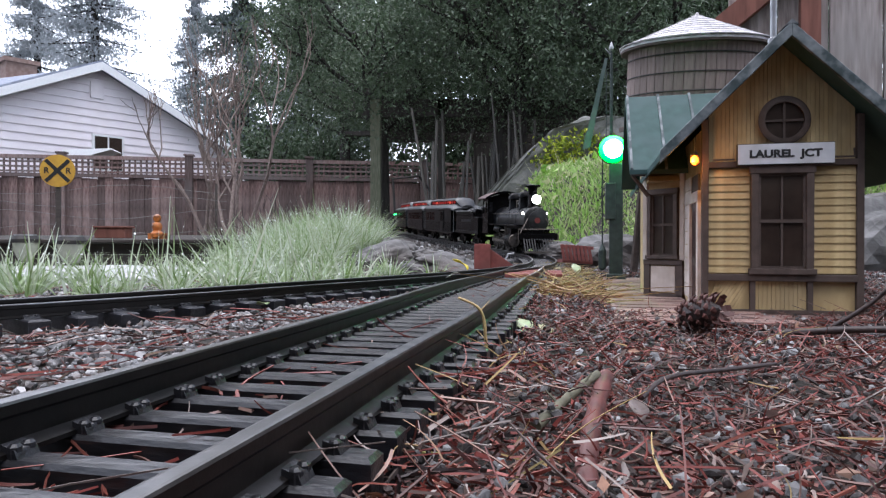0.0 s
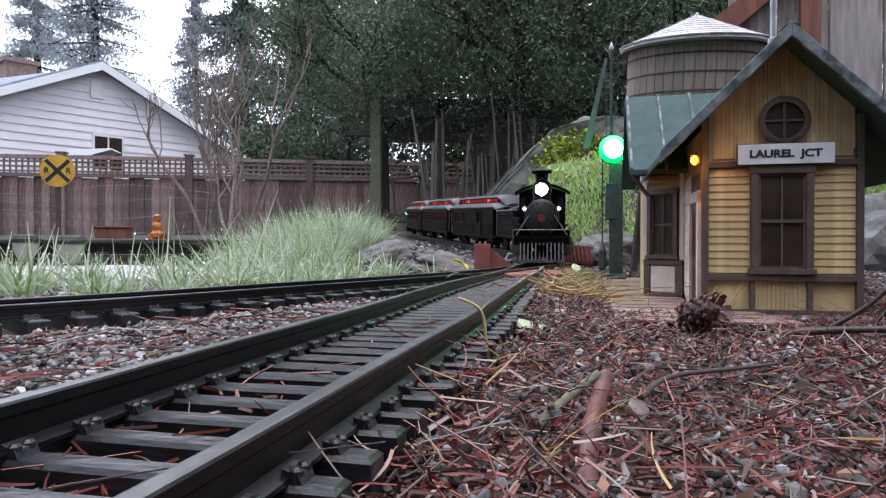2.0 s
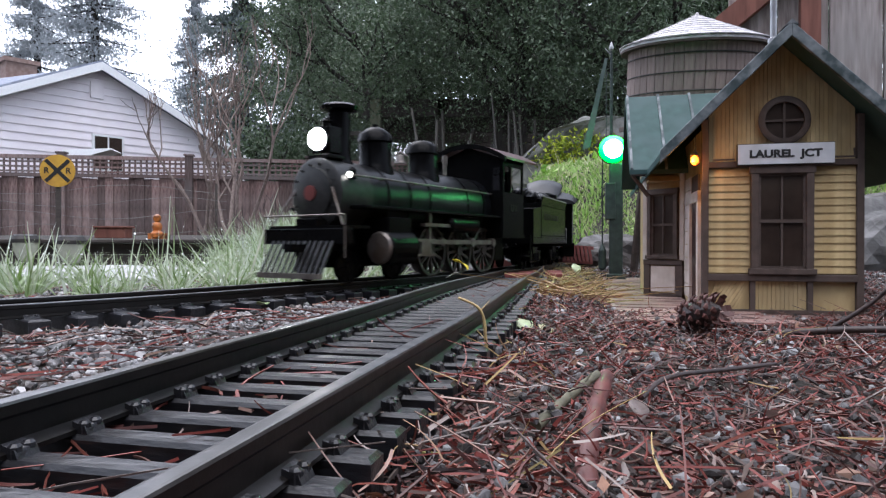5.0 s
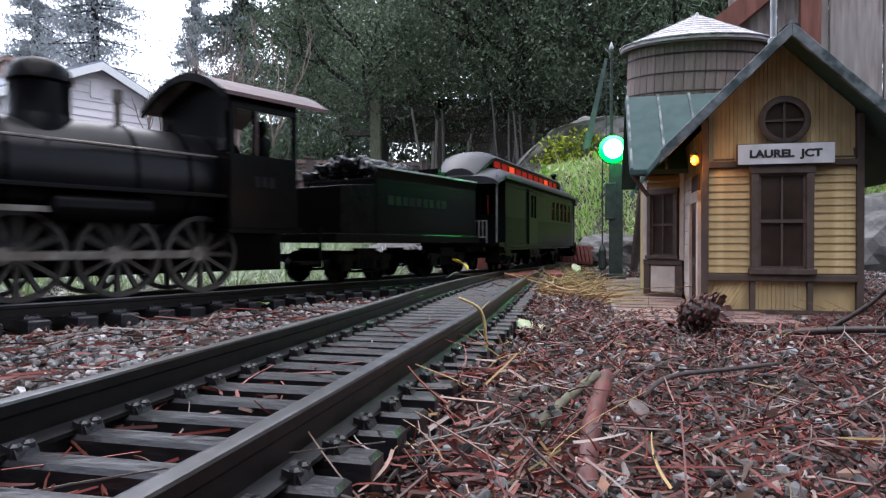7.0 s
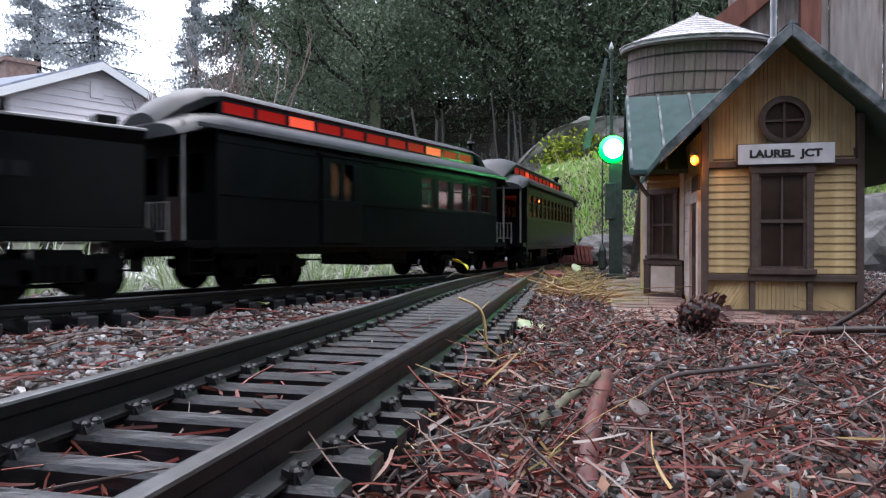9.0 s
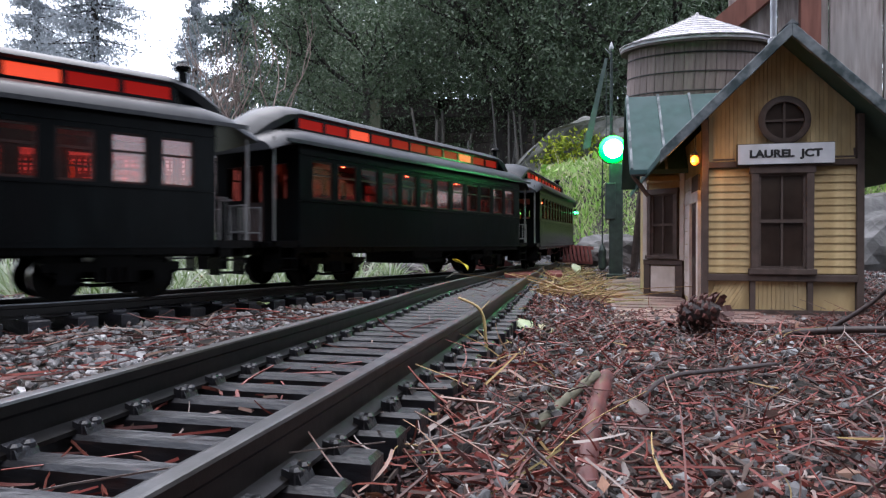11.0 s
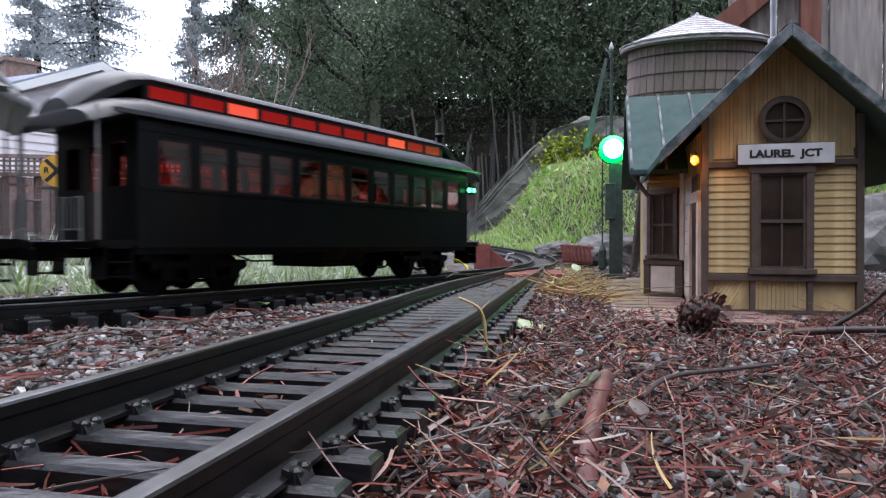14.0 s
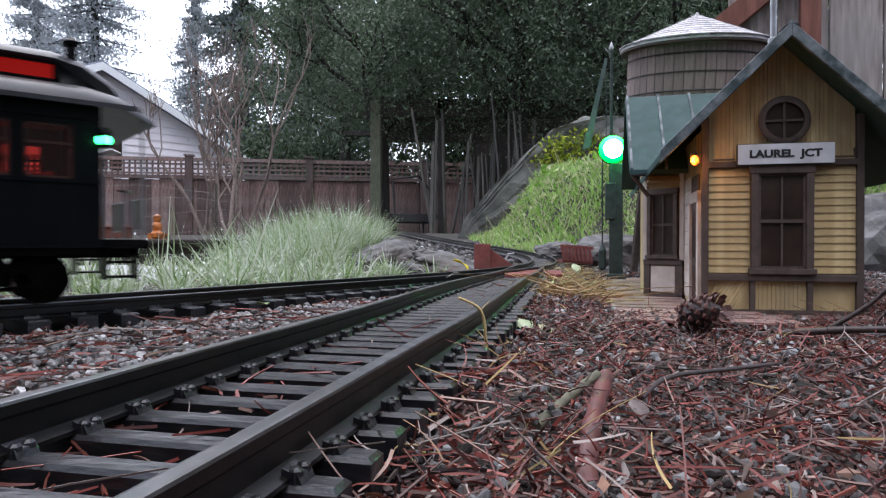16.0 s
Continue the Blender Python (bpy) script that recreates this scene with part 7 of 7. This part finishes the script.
# ---------- pergola, poles and barrow under the trees ----------
pg = thing("pergola", "dark timber pergola under the trees", "pergola", pose(0, 9.0, 0.1))
for x, w, m in ((-0.93, 0.14, GREENPOST), (-0.02, 0.10, DARKWOOD), (0.78, 0.14, DARKWOOD), (1.05, 0.10, DARKWOOD), (2.4, 0.14, DARKWOOD)):
    part("post", Shape().box(x - w / 2, x + w / 2, -w / 2, w / 2, -0.1, 1.95), m, pg, "mossy post" if m is GREENPOST else "")
for y in (0.0, 1.2, 2.2):
    part("beam", Shape().box(-1.1, 3.0, y - 0.05, y + 0.05, 1.72, 1.96), DARKWOOD, pg)
for i in range(8):
    part("rafter", Shape().box(-1.05 + i * 0.55, -0.98 + i * 0.55, -0.3, 2.6, 1.96, 2.06), DARKWOOD, pg)
part("side_arm", Shape().box(-1.35, -0.9, -0.05, 0.05, 1.46, 1.52), DARKWOOD, pg)
part("back_panel", Shape().box(0.55, 3.2, 2.65, 2.7, -0.1, 2.0), DARKWOOD, pg)
pl = random.Random(5)
for i in range(26):
    x, y = pl.uniform(-0.15, 1.05), 7.4 + pl.uniform(0, 1.0)
    lx = pl.gauss(0, 0.12)
    h = pl.uniform(1.0, 1.7)
    z = ground_z(x, y) - 0.02
    r = pl.uniform(0.012, 0.024)
    ob = part("garden_pole", Shape().rod((x, y, z), (x + lx, y + 0.25, z + h), r, r * 0.8, 8), BAMBOO)
    tagged(ob, "old bamboo garden pole leaning against the pergola", "pole", "leaning poles")
wb = thing("wheelbarrow", "black wheelbarrow leaning by a post", "wheelbarrow", pose(-0.40, 8.2, 0.11, 0, 0, 20))
part("tray", Shape().prism([(-0.25, 0.22), (0.25, 0.22), (0.33, 0.33), (-0.33, 0.33)], -0.2, 0.2), IRON, wb, bevel=0.01)
part("handle_frame", Shape().tube([(-0.25, -0.15, 0.2), (-0.28, -0.15, 0.75), (0.05, -0.15, 0.80), (0.22, -0.15, 0.6), (0.26, -0.15, 0.2)], 0.016, 8), IRON, wb)
part("leg", Shape().tube([(0.2, -0.12, 0.22), (0.2, -0.12, 0.0)], 0.014, 8).tube([(0.2, 0.12, 0.22), (0.2, 0.12, 0.0)], 0.014, 8), IRON, wb)
part("wheel", Shape().turned([(0.1, -0.03), (0.12, 0.0), (0.1, 0.03)], 18, Matrix.Translation((-0.3, 0, 0.12)) @ Matrix.Rotation(radians(90), 4, "X")), IRON, wb)


# ---------- trees ----------
def limb(sh, p, d, length, r, depth, prng, tips, spread=0.6, up=0.15, minr=0.004, sides=6):
    """A tapered limb in three bends that forks."""
    pts, q, w = [p.copy()], p.copy(), d.normalized()
    for i in range(3):
        w = (w + Vector((prng.gauss(0, 0.16), prng.gauss(0, 0.16), prng.gauss(up * 0.3, 0.1)))).normalized()
        q = q + w * length / 3
        pts.append(q.copy())
    sh.tube([tuple(a) for a in pts], [r, r * 0.88, r * 0.76, r * 0.64], sides)
    tips += [(a.copy(), depth) for a in pts[1:]]
    if depth > 0 and r > minr:
        for k in range(prng.choice((2, 2, 3))):
            nd = (w + Vector((prng.gauss(0, spread), prng.gauss(0, spread), prng.gauss(up, spread * 0.6)))).normalized()
            limb(sh, pts[prng.choice((2, 3, 3))], nd, length * prng.uniform(0.6, 0.85), r * 0.62, depth - 1, prng, tips, spread, up, minr, sides)


def leafy_tree(x, y, height, trunk_r, radius, n_leaf, leaf, seed, label, lean=0.0, low=0.35, name="laurel_tree"):
    prng = random.Random(seed)
    t = thing(name, label, "tree", pose(x, y, ground_z(x, y) - 0.05), group="evergreen trees")
    sh, tips = Shape(), []
    p = Vector((0, 0, 0))
    sh.tube([(0, 0, 0), (lean * 0.3, 0.02, height * low * 0.5), (lean, 0, height * low)], [trunk_r * 1.3, trunk_r, trunk_r * 0.85], 9)
    for k in range(9):
        a = k * 2.4 + prng.uniform(-0.4, 0.4)
        limb(sh, Vector((lean * (0.6 + 0.05 * k), 0, height * low * (0.75 + 0.05 * k))), Vector((math.cos(a), math.sin(a), prng.uniform(0.2, 1.1))), radius * 0.55, trunk_r * 0.5, 3, prng, tips, 0.55, 0.2)
    part("trunk", sh, BARK, t)
    tp = np.array([a[:] for a, d in tips if d < 3])
    c = tp[rng.integers(0, len(tp), n_leaf)]
    pts = c + rng.normal(0, 1, (n_leaf, 3)) * np.array([0.26, 0.26, 0.2]) * radius * 0.5
    hang = rng.random(n_leaf) < 0.42
    pts[hang, 2] -= rng.uniform(0.0, 0.35, hang.sum()) * radius
    fork = np.array([lean, 0, height * low * 0.98]) + rng.normal(0, 1, (n_leaf // 4, 3)) * np.array([0.42, 0.42, 0.2]) * radius
    pts = np.vstack([pts, fork])
    me = leaves("crown", pts, rng.uniform(0.6, 1.3, len(pts)) * leaf, LAUREL, droop=0.6)
    cr = part("crown", me, LAUREL, t, "glossy dark green leaves")
    cr["kind"] = "stuff"


leafy_tree(-0.9, 9.6, 5.2, 0.10, 1.7, 34000, 0.047, 1, "dark evergreen laurel with glossy leaves above the fence", low=0.42)
leafy_tree(1.0, 8.6, 5.0, 0.12, 1.8, 44000, 0.045, 2, "dense dark evergreen over the pergola", low=0.42)
leafy_tree(2.6, 8.0, 5.0, 0.12, 1.8, 34000, 0.047, 3, "dense dark evergreen behind the bank", low=0.36)
leafy_tree(-2.1, 13.9, 6.5, 0.12, 2.0, 20000, 0.062, 4, "dark evergreen beside the fence", low=0.45)
leafy_tree(4.6, 8.5, 5.5, 0.12, 2.0, 9000, 0.09, 5, "dark evergreen behind the tall fence", low=0.3)
leafy_tree(0.6, 14.5, 8.5, 0.16, 3.0, 12000, 0.14, 6, "tall dark evergreen further back", low=0.3)
leafy_tree(4.2, 14.5, 8.5, 0.16, 3.2, 12000, 0.14, 7, "tall dark evergreen behind the pergola", low=0.25)
leafy_tree(0.5, 16.0, 4.5, 0.12, 2.0, 6000, 0.14, 9, "low dark evergreen behind the fence", low=0.12)
leafy_tree(3.2, 15.8, 4.5, 0.12, 2.0, 6000, 0.14, 10, "low dark evergreen behind the pergola", low=0.12)
leafy_tree(-2.9, 16.2, 4.4, 0.10, 1.7, 12000, 0.09, 16, "low dark evergreen just behind the fence", low=0.12)
leafy_tree(-3.9, 18.0, 5.0, 0.12, 2.0, 10000, 0.14, 14, "low evergreen behind the far fence", low=0.15)
leafy_tree(-1.6, 16.5, 9.5, 0.16, 3.0, 9000, 0.15, 8, "tall evergreen beyond the fence", low=0.35)


def conifer(x, y, height, radius, n, leaf, seed, label, material, low=0.12):
    prng = random.Random(seed)
    t = thing("conifer", label, "tree", pose(x, y, 0), group="far conifers")
    sh = Shape().tube([(0, 0, -0.5), (0.1, 0, height * 0.5), (0, 0, height)], [height * 0.018, height * 0.011, height * 0.002], 8)
    P = []
    m = int(height * 5.5)
    for k in range(m):
        u = low + (1 - low) * (k + prng.random()) / m
        L = radius * (1 - u) ** 0.75 * prng.uniform(0.55, 1.15) + 0.3
        a = prng.uniform(0, 2 * math.pi)
        b = Vector((0, 0, height * u))
        e = b + Vector((math.cos(a) * L, math.sin(a) * L, -L * prng.uniform(0.05, 0.45)))
        sh.rod(b, e, height * 0.0035, height * 0.001, 5)
        for j in range(max(3, n // m)):
            q = prng.uniform(0.15, 1.05)
            s = b.lerp(e, q)
            P.append((s.x + prng.gauss(0, 0.16 * L * (1.1 - 0.5 * q) + 0.1), s.y + prng.gauss(0, 0.16 * L + 0.1), s.z - abs(prng.gauss(0, 0.16 * L * 0.6 + 0.1))))
    part("trunk", sh, BARK, t)
    P = np.array(P)
    cr = part("crown", leaves("crown", P, rng.uniform(0.5, 1.2, len(P)) * leaf, material, droop=1.2), material, t, "drooping needle boughs")
    cr["kind"] = "stuff"


conifer(-21.5, 40, 24, 4.6, 36000, 0.25, 1, "tall conifer behind the neighbour's house", HAZECONIFER)
conifer(-27.5, 44, 22, 4.4, 26000, 0.26, 2, "tall conifer with open boughs behind the roof", HAZECONIFER)
conifer(-17.5, 46, 19, 3.2, 17000, 0.25, 3, "slim conifer behind the house", HAZECONIFER)
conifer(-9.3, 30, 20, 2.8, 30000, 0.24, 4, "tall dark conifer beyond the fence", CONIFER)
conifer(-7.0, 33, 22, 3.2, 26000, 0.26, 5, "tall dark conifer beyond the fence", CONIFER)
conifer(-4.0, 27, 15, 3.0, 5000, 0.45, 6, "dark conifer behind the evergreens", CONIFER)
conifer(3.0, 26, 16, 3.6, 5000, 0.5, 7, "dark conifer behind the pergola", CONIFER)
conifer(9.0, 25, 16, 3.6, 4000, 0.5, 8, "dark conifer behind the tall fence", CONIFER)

# bare shrub before the fence
for k, (x, y, h, sd) in enumerate(((-2.75, 7.4, 0.75, 11), (-2.35, 7.1, 0.85, 12))):
    s = thing("bare_shrub", "leafless pinkish-brown shrub before the fence", "shrub", pose(x, y, ground_z(x, y) - 0.05), group="bare shrubs")
    tips, prng = [], random.Random(sd)
    for j in range(4):
        a = j * 1.7 + k
        sh = Shape()
        limb(sh, Vector((0.04 * j, 0, 0)), Vector((0.5 * math.cos(a), 0.35 * math.sin(a), 1.0)), h, 0.024, 4, prng, tips, 0.5, 0.5, 0.0015, 5)
        part("stem", sh, TWIGBARK, s)
sh, tips, prng = Shape(), [], random.Random(21)
for j in range(5):
    limb(sh, Vector((0.03 * j, 0, 0)), Vector((0.5 * math.cos(j * 2.0), 0.4 * math.sin(j * 2.0), 0.8)), 0.07, 0.003, 3, prng, tips, 0.6, 0.3, 0.0006, 4)
s = thing("twiggy_bush", "small dark leafless bush near the timber edging", "shrub", pose(-0.52, 1.75, 0.02))
part("stem", sh, DARKTWIG, s)


# ---------- pieces of the tracks ----------
lay_track(main_line, 1.0, 7.6, 0.0234, 0.086, 0.0115, "main garden railway track with black ties, curving into the trees", 1.6)
lay_track(side_line, 0.12, side_line.length, 0.0138, 0.071, 0.0060, "siding track of dark rails on black plastic ties")

motions()
